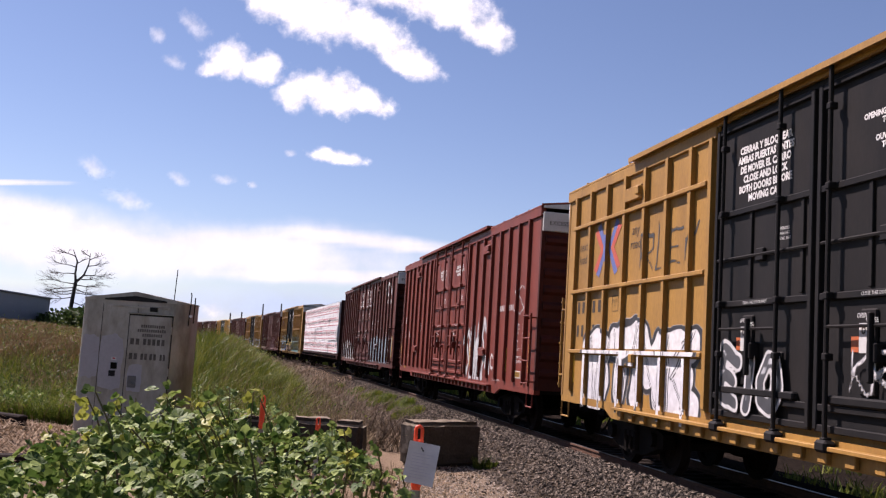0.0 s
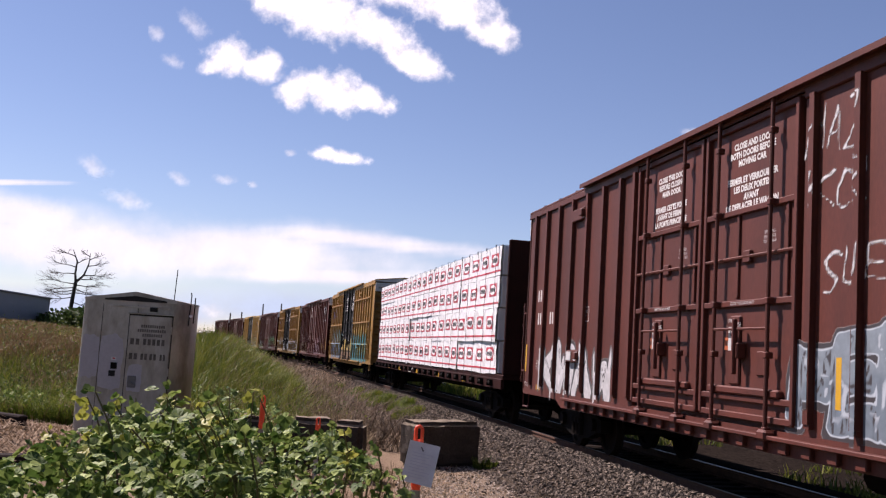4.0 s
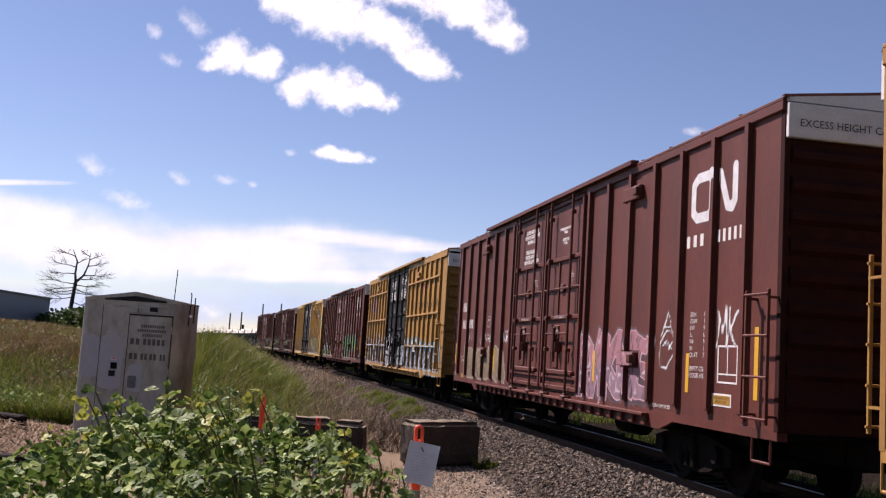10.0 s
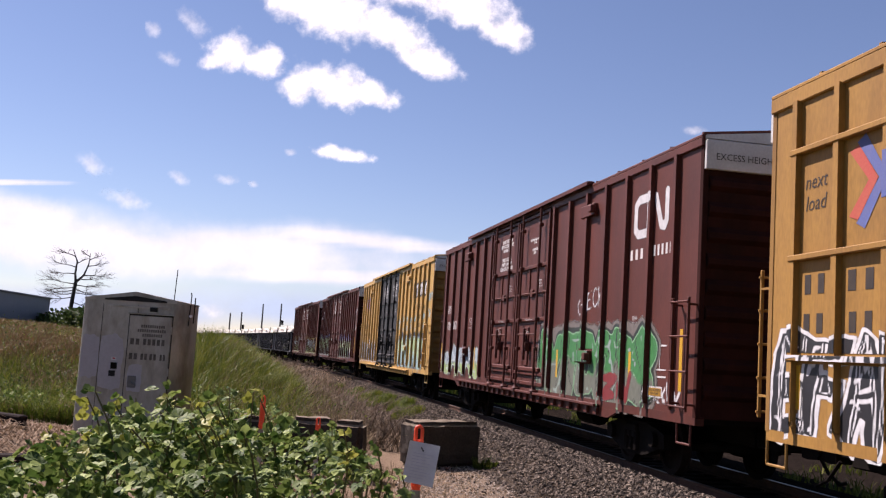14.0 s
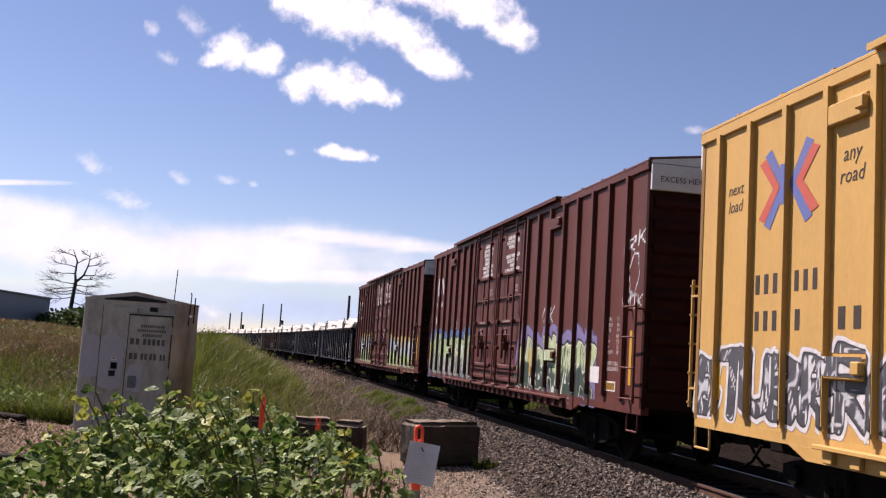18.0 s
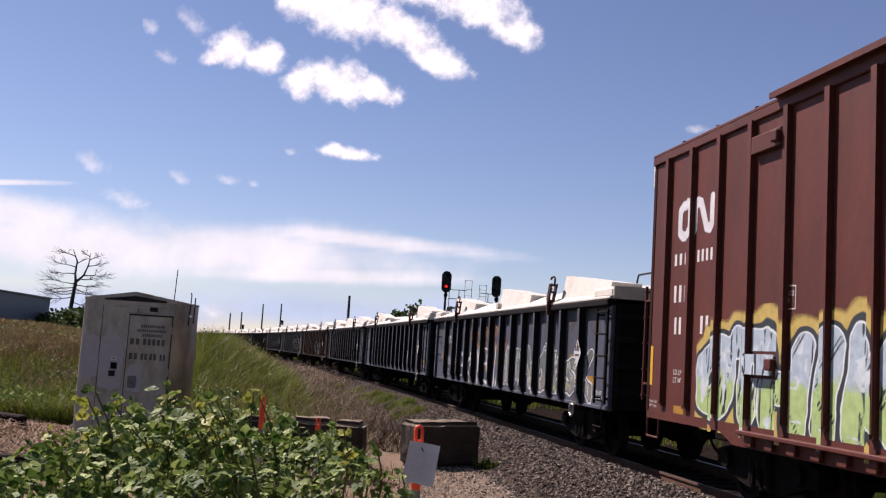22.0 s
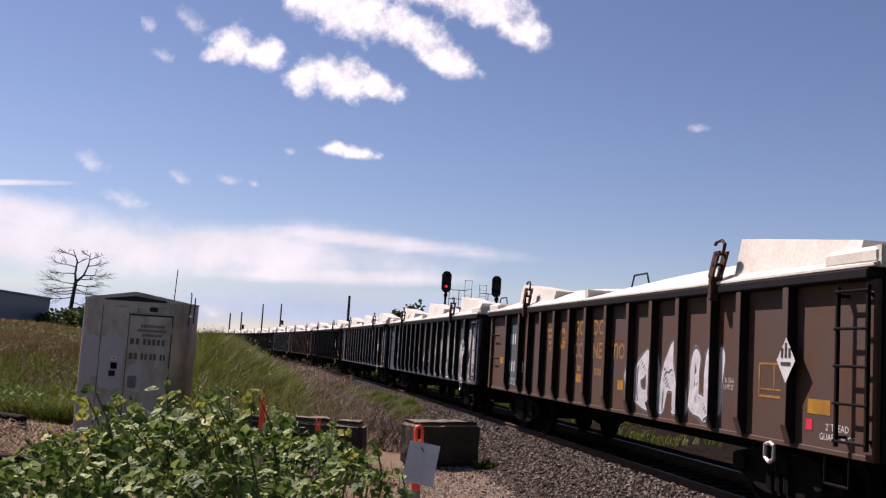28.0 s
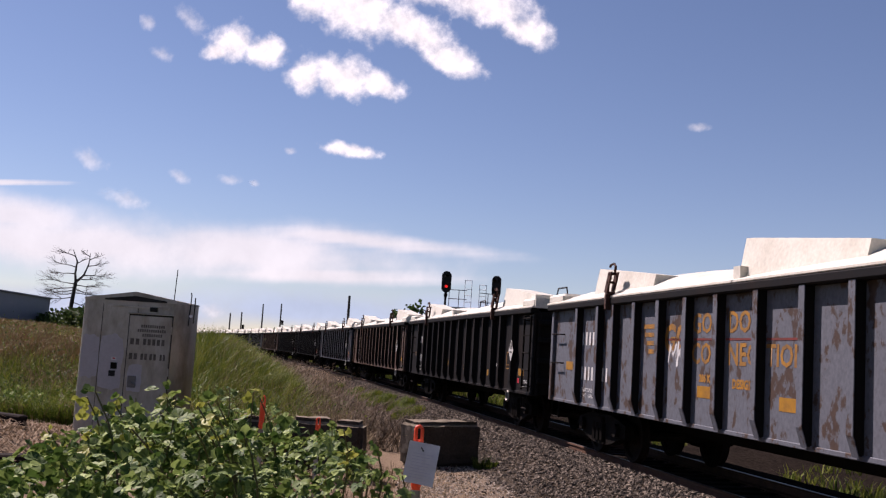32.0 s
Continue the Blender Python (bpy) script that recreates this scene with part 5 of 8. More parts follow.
CERRAR = "CERRAR Y BLOQUEAR\nAMBAS PUERTAS ANTES\nDE MOVER EL CARRO\nCLOSE AND LOCK\nBOTH DOORS BEFORE\nMOVING CAR"
IMPORTANT = "-IMPORTANT-\nCLOSE THIS DOOR\nBEFORE CLOSING\nMAIN DOOR"
CLOSE4 = "CLOSE AND LOCK\nBOTH DOORS\nBEFORE\nMOVING CAR"
VERROU = "CLOSE AND LOCK\nBOTH DOORS BEFORE\nMOVING CAR\n\nVERROUILLER LA\nPORTE AVANT DE\nDEPLACER LE WAGON"
OPENING = "OPENING MAIN DOOR\nTOTAL\n\nOUVERTURE\nTOTAL"
IMPORTANT_FR = "-IMPORTANT-\nCLOSE THIS DOOR\nBEFORE CLOSING\nMAIN DOOR\n-IMPORTANT-\nFERMER CETTE PORTE\nAVANT DE FERMER\nLA PORTE PRINCIPALE"
M_TXTF = mat("worn_black_lettering", (0.075, 0.050, 0.022), 0.6, 0, (0.14, 0.085, 0.03), 8, 0.5, 40, 0.0)


def mark_yellow(car, slogan=True, texts=((BEFORE, 0.118), (CLOSE, 0.118))):
    chevrons(car, 2.53, 3.83, 2.56)
    lettering("slogan", "next\nload", 0.25, M_TXTK, car, bx(1.19), YL, 3.85, shear=0.2)
    lettering("slogan", "any\nroad", 0.24, M_TXTK, car, bx(3.86), YL, 3.90, shear=0.2)
    char_bars("number_bar", car, 2.81, 0.22, ((0.95, 1.49, 2), (1.79, 2.40, 2)), M_TXTK, "black stencilled marks")
    char_bars("number_bar", car, 2.37, 0.22, ((0.94, 1.47, 2), (1.82, 2.37, 2), (2.79, 3.33, 2)), M_TXTK)
    plate_mark(car, 3.03, 2.83, M_TXTF)
    door_text(car, texts)
    if slogan:
        dark = mat("logo_maroon", (0.16, 0.035, 0.04), 0.6, 0, (0.2, 0.06, 0.05), 6, 0.5, 40, 0)
        for a, b, c, d in ((14.55, 15.15, 4.10, 4.24), (14.76, 14.92, 3.78, 4.10), (15.18, 15.85, 4.10, 4.24), (15.42, 15.58, 3.78, 4.10)):
            part("maroon_emblem", Geo().box(bx(a), bx(b), YL, YL + 0.002, c, d), dark, car, "faded maroon emblem")
        for s in (-1, 1):
            part("maroon_emblem", Geo().add([(bx(16.28) - s * 0.31, YL + 0.0005 * s, 3.78), (bx(16.28) - s * 0.13, YL + 0.0005 * s, 3.78), (bx(16.28) + s * 0.31, YL + 0.0005 * s, 4.24), (bx(16.28) + s * 0.13, YL + 0.0005 * s, 4.24)], [(0, 1, 2, 3)]), dark, car)
        for txt, r in (("RAIL", 13.50), ("CAR", 14.40), ("POOL", 15.30), ("ING", 16.05), ("EXPERTS", 17.30)):
            lettering("slogan", txt, 0.33, M_TXTB, car, bx(r), YL, 3.46, spacing=1.05)
        data_block(car, 15.7, 2.28, M_TXTF)
    lettering("stencil", "THIS CAR EXCEEDS\nHEIGHT LIMIT", 0.05, M_TXTK, car, bx(17.56), YF - 0.0095, 1.40)


CLOSE_EN = "CLOSE AND LOCK\nBOTH DOORS BEFORE\nMOVING CAR"
BEFORE_EN = "CLOSE THIS DOOR\nBEFORE CLOSING\nMAIN DOOR"


def mark_brown(car, emblem="front", texts=(BEFORE_FR, CLOSE_FR), high=False, steps=STEPS_BOX):
    if emblem == "front":
        zc, ht, zw = (4.48, 0.62, 3.92) if high else (4.21, 0.72, 3.60)
        worm(car, 17.16, zc, 1.66, ht, steps)
        char_bars("web_bar", car, zw, 0.17, ((16.31, 16.95, 3), (17.28, 18.05, 5)), M_TXTW)
        marks = (3.16, 2.66)
    elif emblem == "back":
        worm(car, 1.78, 3.94, 1.42, 0.60, steps)
        char_bars("web_bar", car, 3.38, 0.17, ((1.05, 1.58, 3), (1.84, 2.53, 5)), M_TXTW)
        marks = (2.87, 2.40)
    else:
        marks = (2.98, 2.42)
    char_bars("number_bar", car, marks[0], 0.25, ((1.07, 1.60, 3),), M_TXTW, "white stencilled marks")
    char_bars("number_bar", car, marks[1], 0.25, ((1.12, 1.60, 3), (2.00, 2.50, 3)), M_TXTW)
    lettering("stencil", "LD LMT\nLT WT", 0.115, M_TXTW, car, bx(1.17), YL, 1.66, align="LEFT")
    lettering("stencil", "207900\n78100", 0.115, M_TXTW, car, bx(1.98), YL, 1.66, align="LEFT")
    lettering("stencil", "CUSHION UNIT\n15 IN TRAVEL", 0.06, M_TXTW, car, bx(0.42), YL, 1.22)
    lettering("stencil", "2 INCH COMP SHOES", 0.075, M_TXTW, car, bx(15.6), YL, 1.20)
    plate_mark(car, 4.38, 2.68, M_TXTW)
    part("notice_plate", shared("rear_plate", lambda: Geo().box(bx(1.23), bx(1.58), YL, YL + 0.002, 1.13, 1.24).mesh("notice_plate", M_PLATE)), M_PLATE, car, "yellow notice plate")
    door_text(car, [(txt, 0.075 if txt is OPENING else 0.115) for txt in texts])
    data_block(car, 16.55 if emblem == "front" else 17.38, 2.12)
    if emblem == "front":
        white_box(car, 17.7, 1.62)
    lettering("stencil", "THIS CAR EXCEEDS\nHEIGHT LIMIT", 0.05, M_TXTK, car, bx(17.56), YF - 0.0095, 1.40)


SP_BW = spray_material("white_black", ((0.52, 0.52, 0.52), (0.54, 0.54, 0.54), (0.48, 0.48, 0.50), (0.018, 0.018, 0.020), (0.56, 0.56, 0.56)))
SP_GREY = spray_material("grey_white", ((0.30, 0.27, 0.26), (0.145, 0.180, 0.205), (0.105, 0.135, 0.160), (0.030, 0.026, 0.028), (0.30, 0.34, 0.37)))
SP_BLUE = spray_material("blue_purple", ((0.430, 0.330, 0.085), (0.085, 0.250, 0.250), (0.050, 0.165, 0.330), (0.028, 0.014, 0.050), (0.300, 0.420, 0.440)))
SP_TEAL = spray_material("teal_yellow", ((0.020, 0.185, 0.195), (0.020, 0.191, 0.198), (0.020, 0.172, 0.185), (0.013, 0.020, 0.040), (0.026, 0.218, 0.224)))
SP_CAMO = spray_material("camouflage", ((0.05, 0.03, 0.02), (0.360, 0.250, 0.055), (0.140, 0.070, 0.035), (0.026, 0.018, 0.016), (0.400, 0.300, 0.090)))
SP_PINK = spray_material("pale_pink", ((0.30, 0.25, 0.27), (0.240, 0.110, 0.125), (0.175, 0.105, 0.130), (0.045, 0.025, 0.032), (0.340, 0.290, 0.310)))
SP_TAN = spray_material("tan_white", ((0.42, 0.40, 0.36), (0.150, 0.112, 0.066), (0.132, 0.099, 0.059), (0.075, 0.032, 0.022), (0.160, 0.120, 0.075)))
SP_BWC = spray_material("black_white_cyan", ((0.52, 0.53, 0.53), (0.014, 0.014, 0.016), (0.010, 0.010, 0.012), (0.500, 0.510, 0.515), (0.50, 0.51, 0.52)))
SP_CYAN = spray_material("cyan_black", ((0.115, 0.250, 0.330), (0.014, 0.014, 0.018), (0.012, 0.012, 0.015), (0.490, 0.510, 0.520), (0.38, 0.50, 0.54)))
SP_GREEN = spray_material("green_grey", ((0.120, 0.105, 0.090), (0.026, 0.150, 0.040), (0.110, 0.120, 0.092), (0.014, 0.020, 0.014), (0.200, 0.260, 0.230)))
SP_KNIFE = spray_material("pale_green", ((0.018, 0.020, 0.028), (0.285, 0.390, 0.185), (0.215, 0.340, 0.310), (0.330, 0.440, 0.500), (0.370, 0.460, 0.300)))
SP_TAG = spray_material("silver_tag", ((0.46, 0.46, 0.45), (0.050, 0.052, 0.056), (0.040, 0.042, 0.046), (0.430, 0.430, 0.425), (0.34, 0.35, 0.36)))
SP_OMK = spray_material("green_purple", ((0.130, 0.110, 0.225), (0.290, 0.360, 0.190), (0.022, 0.046, 0.028), (0.012, 0.014, 0.012), (0.430, 0.460, 0.400)))
SP_LIME = spray_material("lime_blue", ((0.040, 0.085, 0.190), (0.215, 0.300, 0.130), (0.150, 0.165, 0.150), (0.016, 0.022, 0.020), (0.42, 0.46, 0.40)))
SP_ICE = spray_material("ice_lime", ((0.34, 0.25, 0.060), (0.265, 0.330, 0.370), (0.250, 0.350, 0.130), (0.014, 0.020, 0.022), (0.37, 0.42, 0.43)))
SP_LINE = spray_material("white_line", ((0.462, 0.462, 0.462), (0.462, 0.462, 0.462), (0.436, 0.436, 0.436), (0.462, 0.462, 0.462), (0.462, 0.462, 0.462)))
SP_BLKLINE = spray_material("black_line", ((0.020, 0.020, 0.020),) * 5)
SP_CYLINE = spray_material("cyan_line", ((0.277, 0.409, 0.422),) * 5)
SP_GWHITE = spray_material("outline_white", ((0.066, 0.073, 0.079), (0.079, 0.092, 0.086), (0.132, 0.132, 0.119), (0.409, 0.422, 0.422), (0.198, 0.251, 0.092)))
SP_CHAR = spray_material("white_fill", ((0.363, 0.363, 0.363), (0.409, 0.409, 0.409), (0.370, 0.370, 0.370), (0.033, 0.033, 0.033), (0.462, 0.462, 0.462)))

SP_FIG = spray_material("streaked_figures", ((0.10, 0.10, 0.10), (0.30, 0.29, 0.24), (0.13, 0.12, 0.10), (0.46, 0.47, 0.47), (0.42, 0.42, 0.40)))
rear = 0.0
# first: yellow wagon with white lettering sprayed low
c = add_car(boxcar(STYLE_TB, "mustard yellow high boxcar with black plug doors and white graffiti"), 0.0, 9.6, 6.35)
mark_yellow(c, False, ((CERRAR, 0.128), (OPENING, 0.085)))
spray(c, "BTME", bx(1.75), bx(6.45), 1.0, 2.4, SP_BW, STEPS_BOX, YF, 3, 0.25, 0.085, 0.07, ground=False, tall=0.12, railed=True, cell=0.03, label="white sprayed letters with black outlines")
spray(c, "RLEY", bx(4.2), bx(6.4), 3.3, 3.95, SP_BLKLINE, STEPS_BOX, YF, 5, 0.018, 0.0, ground=False, label="thin black sprayed tag")
spray(c, "EIO", bx(7.25), bx(8.75), 1.35, 2.1, SP_TAG, [], -1.485, 8, 0.075, 0.04, ground=False, label="thin white sprayed lettering")
spray(c, "KR", bx(10.1), bx(10.9), 1.6, 2.1, SP_LINE, [], -1.485, 9, 0.016, 0.0, ground=False)
# red wagon
rear += BOX
c = add_car(boxcar(STYLE_RD, "red high boxcar with double plug doors and small tags"), rear, 9.6, 6.35)
mark_brown(c, None, (BEFORE_EN, CLOSE_EN))
bars("web_bars", c, bx(15.55), YL, 3.06, [[(0, 0.15), (0.18, 0.15), (0.36, 0.15), (0.54, 0.04), (0.72, 0.13), (0.88, 0.14), (1.08, 0.13), (1.24, 0.14)]], M_TXTW, 0.14, 0.1)
spray(c, "SCWOS", bx(12.05), bx(14.4), 1.1, 2.6, SP_CHAR, STEPS_BOX, YF, 14, 0.055, 0.03, ground=False, warp=3.4, label="white looping sprayed flourishes")
spray(c, "AC", bx(14.55), bx(15.3), 1.35, 1.75, SP_LINE, STEPS_BOX, YF, 15, 0.03, 0.0, ground=False, warp=3.0)
spray(c, "S", bx(17.35), bx(18.05), 2.7, 3.5, SP_LINE, STEPS_BOX, YF, 21, 0.016, 0.0, ground=False, label="thin white tag")
# brown wagon with grey letters
rear += BOX
c = add_car(boxcar(STYLE_BR, "dark brown high boxcar with white emblem and grey graffiti"), rear, 9.6, 6.35)
mark_brown(c, high=True)
spray(c, "FEKOSAEW", bx(11.8), bx(18.35), 1.1, 2.4, SP_GREY, STEPS_BOX, YF, 31, 0.20, 0.05, 0.05, ground=False, chisel=0.45, depth=0.1, label="grey-blue sprayed lettering with a pale outline")
spray(c, "KWAW", bx(1.6), bx(6.0), 1.1, 2.2, SP_CHAR, STEPS_BOX, YF, 32, 0.15, 0.05, ground=False, chisel=0.4, label="white sprayed lettering")
spray(c, "SUER ASTA", bx(12.3), bx(15.7), 2.75, 3.2, SP_LINE, STEPS_BOX, YF, 33, 0.014, 0.0, ground=False, label="thin white sprayed words")
spray(c, "HAZ", bx(11.9), bx(13.0), 4.25, 4.85, SP_LINE, STEPS_BOX, YF, 34, 0.014, 0.0, ground=False)
spray(c, "KCR", bx(12.1), bx(13.1), 3.6, 4.1, SP_LINE, STEPS_BOX, YF, 36, 0.014, 0.0, ground=False)
# lumber
rear += BEAM
add_car(centrebeam(), rear, 11.6, 9.0)
# yellow, blue and teal
rear += BOX
c = add_car(boxcar(STYLE_TB, "mustard yellow boxcar with black doors and blue and teal graffiti"), rear, 9.6, 6.35)
mark_yellow(c)
spray(c, "OSDOWSO", bx(2.3), bx(6.95), 2.0, 2.95, spray_material("pale_blobs", ((0.430, 0.330, 0.085), (0.47, 0.37, 0.13), (0.42, 0.30, 0.09), (0.150, 0.075, 0.028), (0.50, 0.42, 0.20))), STEPS_BOX, YF, 47, 0.12, 0.045, ground=False, warp=3.2, tall=0.5, label="pale yellow and brown sprayed blobs")
spray(c, "MSARMW", bx(2.0), bx(6.95), 1.03, 2.82, SP_BLUE, STEPS_BOX, YF - 0.002, 41, 0.20, 0.075, 0.2, ground=False, chisel=0.75, depth=0.16, tall=0.25, railed=True, cell=0.03, label="blue-green sprayed lettering with purple outlines")
spray(c, "SAR", bx(3.3), bx(5.6), 1.1, 2.5, spray_material("olive_fill", ((0.1, 0.1, 0.05), (0.170, 0.260, 0.270), (0.085, 0.105, 0.060), (0.028, 0.014, 0.050), (0.30, 0.36, 0.36))), STEPS_BOX, YF - 0.005, 48, 0.11, 0.03, ground=False, chisel=0.6, railed=True, cell=0.03)
spray(c, "AAAAA", bx(12.0), bx(17.9), 2.10, 3.0, spray_material("flame_yellow", ((0.46, 0.32, 0.05), (0.46, 0.32, 0.05), (0.46, 0.32, 0.05), (0.40, 0.30, 0.09), (0.48, 0.36, 0.10))), STEPS_BOX, YF, 46, 0.10, 0.03, ground=False, warp=1.4, tall=0.5, label="yellow sprayed flames")
spray(c, " ", bx(16.6), bx(18.0), 1.15, 2.35, spray_material("flame_yellow", ((0.46, 0.32, 0.05),) * 5), STEPS_BOX, YF - 0.001, 49, 0.3, 0.0, railed=True)
spray(c, " ", bx(12.0), bx(17.45), 1.08, 2.42, SP_TEAL, STEPS_BOX, YF - 0.003, 42, 0.3, 0.0, railed=True, label="teal sprayed ground")
spray(c, "DIBODS", bx(12.0), bx(17.75), 1.03, 2.52, spray_material("teal_outlined", ((0.020, 0.191, 0.198), (0.022, 0.205, 0.208), (0.020, 0.172, 0.185), (0.010, 0.014, 0.028), (0.14, 0.34, 0.34))), STEPS_BOX, YF - 0.006, 42, 0.215, 0.05, 0.0, ground=False, warp=0.9, tall=0.06, depth=0.06, railed=True, cell=0.03, label="teal sprayed lettering with black outlines")
spray(c, "OS", bx(14.4), bx(17.3), 1.35, 1.95, spray_material("black_yellow", ((0.010, 0.014, 0.028), (0.40, 0.36, 0.06), (0.020, 0.172, 0.185), (0.010, 0.014, 0.028), (0.34, 0.38, 0.10))), STEPS_BOX, YF - 0.009, 45, 0.085, 0.05, ground=False, warp=1.6, railed=True, cell=0.03)
spray(c, "OSDOWSOMDOSO", bx(6.95), bx(11.7), 1.15, 2.15, SP_CAMO, [], -1.485, 43, 0.075, 0.03, ground=False, warp=3.0, tall=0.4, label="yellow, tan and brown sprayed camouflage pattern")
spray(c, "REK", bx(17.55), bx(18.3), 2.7, 3.15, SP_BLKLINE, STEPS_BOX, YF, 44, 0.022, 0.0, ground=False)
# brown
rear += BOX
c = add_car(boxcar(STYLE_BW, "dark brown high boxcar with white emblem and pale pink graffiti"), rear, 9.6, 6.35)
mark_brown(c, texts=(VERROU, OPENING), steps=STEPS_WIDE)
spray(c, "RAKNE", bx(11.85), bx(15.2), 1.1, 2.45, SP_PINK, STEPS_WIDE, YF, 51, 0.17, 0.04, 0.05, ground=False, chisel=0.8, depth=0.1, label="pale pink sprayed lettering")
spray(c, "EKENA", bx(1.85), bx(6.3), 1.1, 2.0, SP_TAN, STEPS_WIDE, YF, 52, 0.20, 0.02, 0.035, ground=False, chisel=0.8, warp=0.9, tall=0.05, label="tan sprayed lettering with white outline")
spray(c, "AGRO", bx(5.9), bx(6.6), 2.05, 2.4, SP_LINE, STEPS_WIDE, YF, 57, 0.014, 0.0, ground=False)
spray(c, "DIK WKRA", bx(1.8), bx(5.1), 2.08, 2.32, SP_LINE, STEPS_WIDE, YF, 58, 0.012, 0.0, ground=False)
spray(c, "O", bx(15.45), bx(16.15), 1.62, 2.35, SP_LINE, STEPS_WIDE, YF, 53, 0.016, 0.0, ground=False)
spray(c, "XX", bx(15.6), bx(16.0), 1.92, 2.06, SP_LINE, STEPS_WIDE, YF, 55, 0.012, 0.0, ground=False)
spray(c, "A", bx(15.5), bx(16.1), 2.18, 2.58, SP_LINE, STEPS_WIDE, YF, 56, 0.014, 0.0, ground=False)
spray(c, "MK", bx(17.3), bx(18.0), 2.1, 2.6, SP_LINE, STEPS_WIDE, YF, 54, 0.018, 0.0, ground=False)
# yellow, black and white
rear += BOX
c = add_car(boxcar(STYLE_TB, "mustard yellow high boxcar with black doors and black and white graffiti"), rear, 9.6, 6.35)
mark_yellow(c)
spray(c, "EFAKDUKEW", bx(0.5), bx(6.6), 1.03, 2.4, SP_BWC, STEPS_BOX, YF, 61, 0.13, 0.055, 0.12, ground=False, chisel=0.9, tall=0.3, railed=True, cell=0.03, label="black sprayed lettering on a white ground")
spray(c, "SEWENOGRK", bx(11.75), bx(18.3), 1.03, 2.1, SP_CYAN, STEPS_BOX, YF, 62, 0.13, 0.055, 0.14, chisel=0.9, tall=0.25, railed=True, cell=0.03, label="black sprayed lettering, white outlines on a blue ground")
spray(c, "AXWE", bx(6.95), bx(8.7), 1.2, 2.3, SP_BWC, [], -1.485, 63, 0.10, 0.05, ground=False, chisel=0.9)
spray(c, "RKW", bx(10.4), bx(11.7), 1.2, 1.95, SP_CYAN, [], -1.485, 64, 0.09, 0.04, ground=False)
# brown, green
rear += BOX
c = add_car(boxcar(STYLE_BW, "dark brown high boxcar with white emblem and green graffiti"), rear, 9.6, 6.35)
mark_brown(c, texts=(VERROU, OPENING), steps=STEPS_WIDE)
spray(c, "DOTDOBS", bx(11.45), bx(17.5), 1.03, 2.5, SP_GREEN, STEPS_WIDE, YF, 71, 0.24, 0.065, 0.07, depth=0.08, label="green and grey rounded sprayed lettering")
spray(c, "ZW", bx(15.3), bx(16.6), 1.15, 1.6, spray_material("dark_red", ((0.16, 0.02, 0.02),) * 5), [(bx(r) - 0.05, bx(r) + 0.05, 0.079) for r in RIBS_WIDE], YF - 0.003, 75, 0.07, 0.0, ground=False)
spray(c, "SAKAS", bx(0.9), bx(5.9), 1.1, 2.0, SP_ICE, STEPS_WIDE, YF, 72, 0.16, 0.05, ground=False, chisel=0.5, label="pale blue sprayed lettering")
spray(c, "CHECK", bx(13.8), bx(15.1), 2.65, 3.05, SP_LINE, STEPS_WIDE, YF, 73, 0.016, 0.0, ground=False)
spray(c, "CROW", bx(17.2), bx(18.5), 1.2, 1.45, SP_LINE, STEPS_WIDE, YF, 74, 0.018, 0.0, ground=False)
# brighter yellow
rear += BOX
c = add_car(boxcar(STYLE_TT, "bright yellow high boxcar with black doors and pale green graffiti"), rear, 9.6, 6.35)
chevrons(c, 2.56, 4.03, 2.56)
lettering("slogan", "next\nload", 0.23, M_TXTK, c, bx(1.24), YL, 4.05, shear=0.2)
lettering("slogan", "any\nroad", 0.24, M_TXTK, c, bx(3.86), YL, 4.05, shear=0.2)
char_bars("number_bar", c, 2.87, 0.24, ((1.80, 2.44, 3), (2.72, 3.30, 3)), M_TXTK, "black stencilled marks")
char_bars("number_bar", c, 2.42, 0.24, ((1.80, 2.44, 3), (2.74, 2.96, 1), (3.60, 4.16, 2)), M_TXTK)
door_text(c, ((IMPORTANT, 0.135), (CLOSE4, 0.135)))
data_block(c, 17.35, 2.2, M_TXTF)
char_bars("web_bar", c, 2.76, 0.15, ((16.2, 17.1, 7),), M_TXTK)
over_ribs("black_emblem", c, [(bx(15.55), 3.81), (bx(17.93), 3.81), (bx(17.93), 4.36), (bx(15.55), 4.36)], M_TXTK, 0, "black panel with white emblem")
for x in (15.72, 16.42):
    for q in ([(0.0, 4.18), (0.62, 4.18), (0.66, 4.30), (0.04, 4.30)], [(0.12, 3.87), (0.30, 3.87), (0.42, 4.18), (0.24, 4.18)]):
        over_ribs("white_emblem", c, [(bx(x) + u, v) for u, v in q], M_TXTW, 0.003)
for q in ([(0.0, 3.87), (0.2, 3.87), (0.72, 4.30), (0.52, 4.30)], [(0.36, 3.87), (0.56, 3.87), (0.26, 4.30), (0.06, 4.30)]):
    over_ribs("white_emblem", c, [(bx(17.12) + u, v) for u, v in q], M_TXTW, 0.003 + 0.001 * (q[0][0] > 0.1))
for k in range(4):
    part("white_emblem", Geo().box(bx(16.0), bx(17.4), YL - 0.0045, YL - 0.0035, 3.93 + 0.05 * k, 3.942 + 0.05 * k), M_TXTW, c)
lettering("slogan", "Railcar Pooling\nExperts", 0.31, M_TXTK, c, bx(16.75), YL, 3.26, shear=0.15)
spray(c, "KNIFE", bx(12.55), bx(17.5), 1.05, 2.3, SP_KNIFE, STEPS_BOX, YF, 81, 0.25, 0.03, 0.26, lean=0.0, chisel=0.75, warp=0.5, tall=0.04, cloud=True, cell=0.03, label="pale green block lettering on a dark ground")
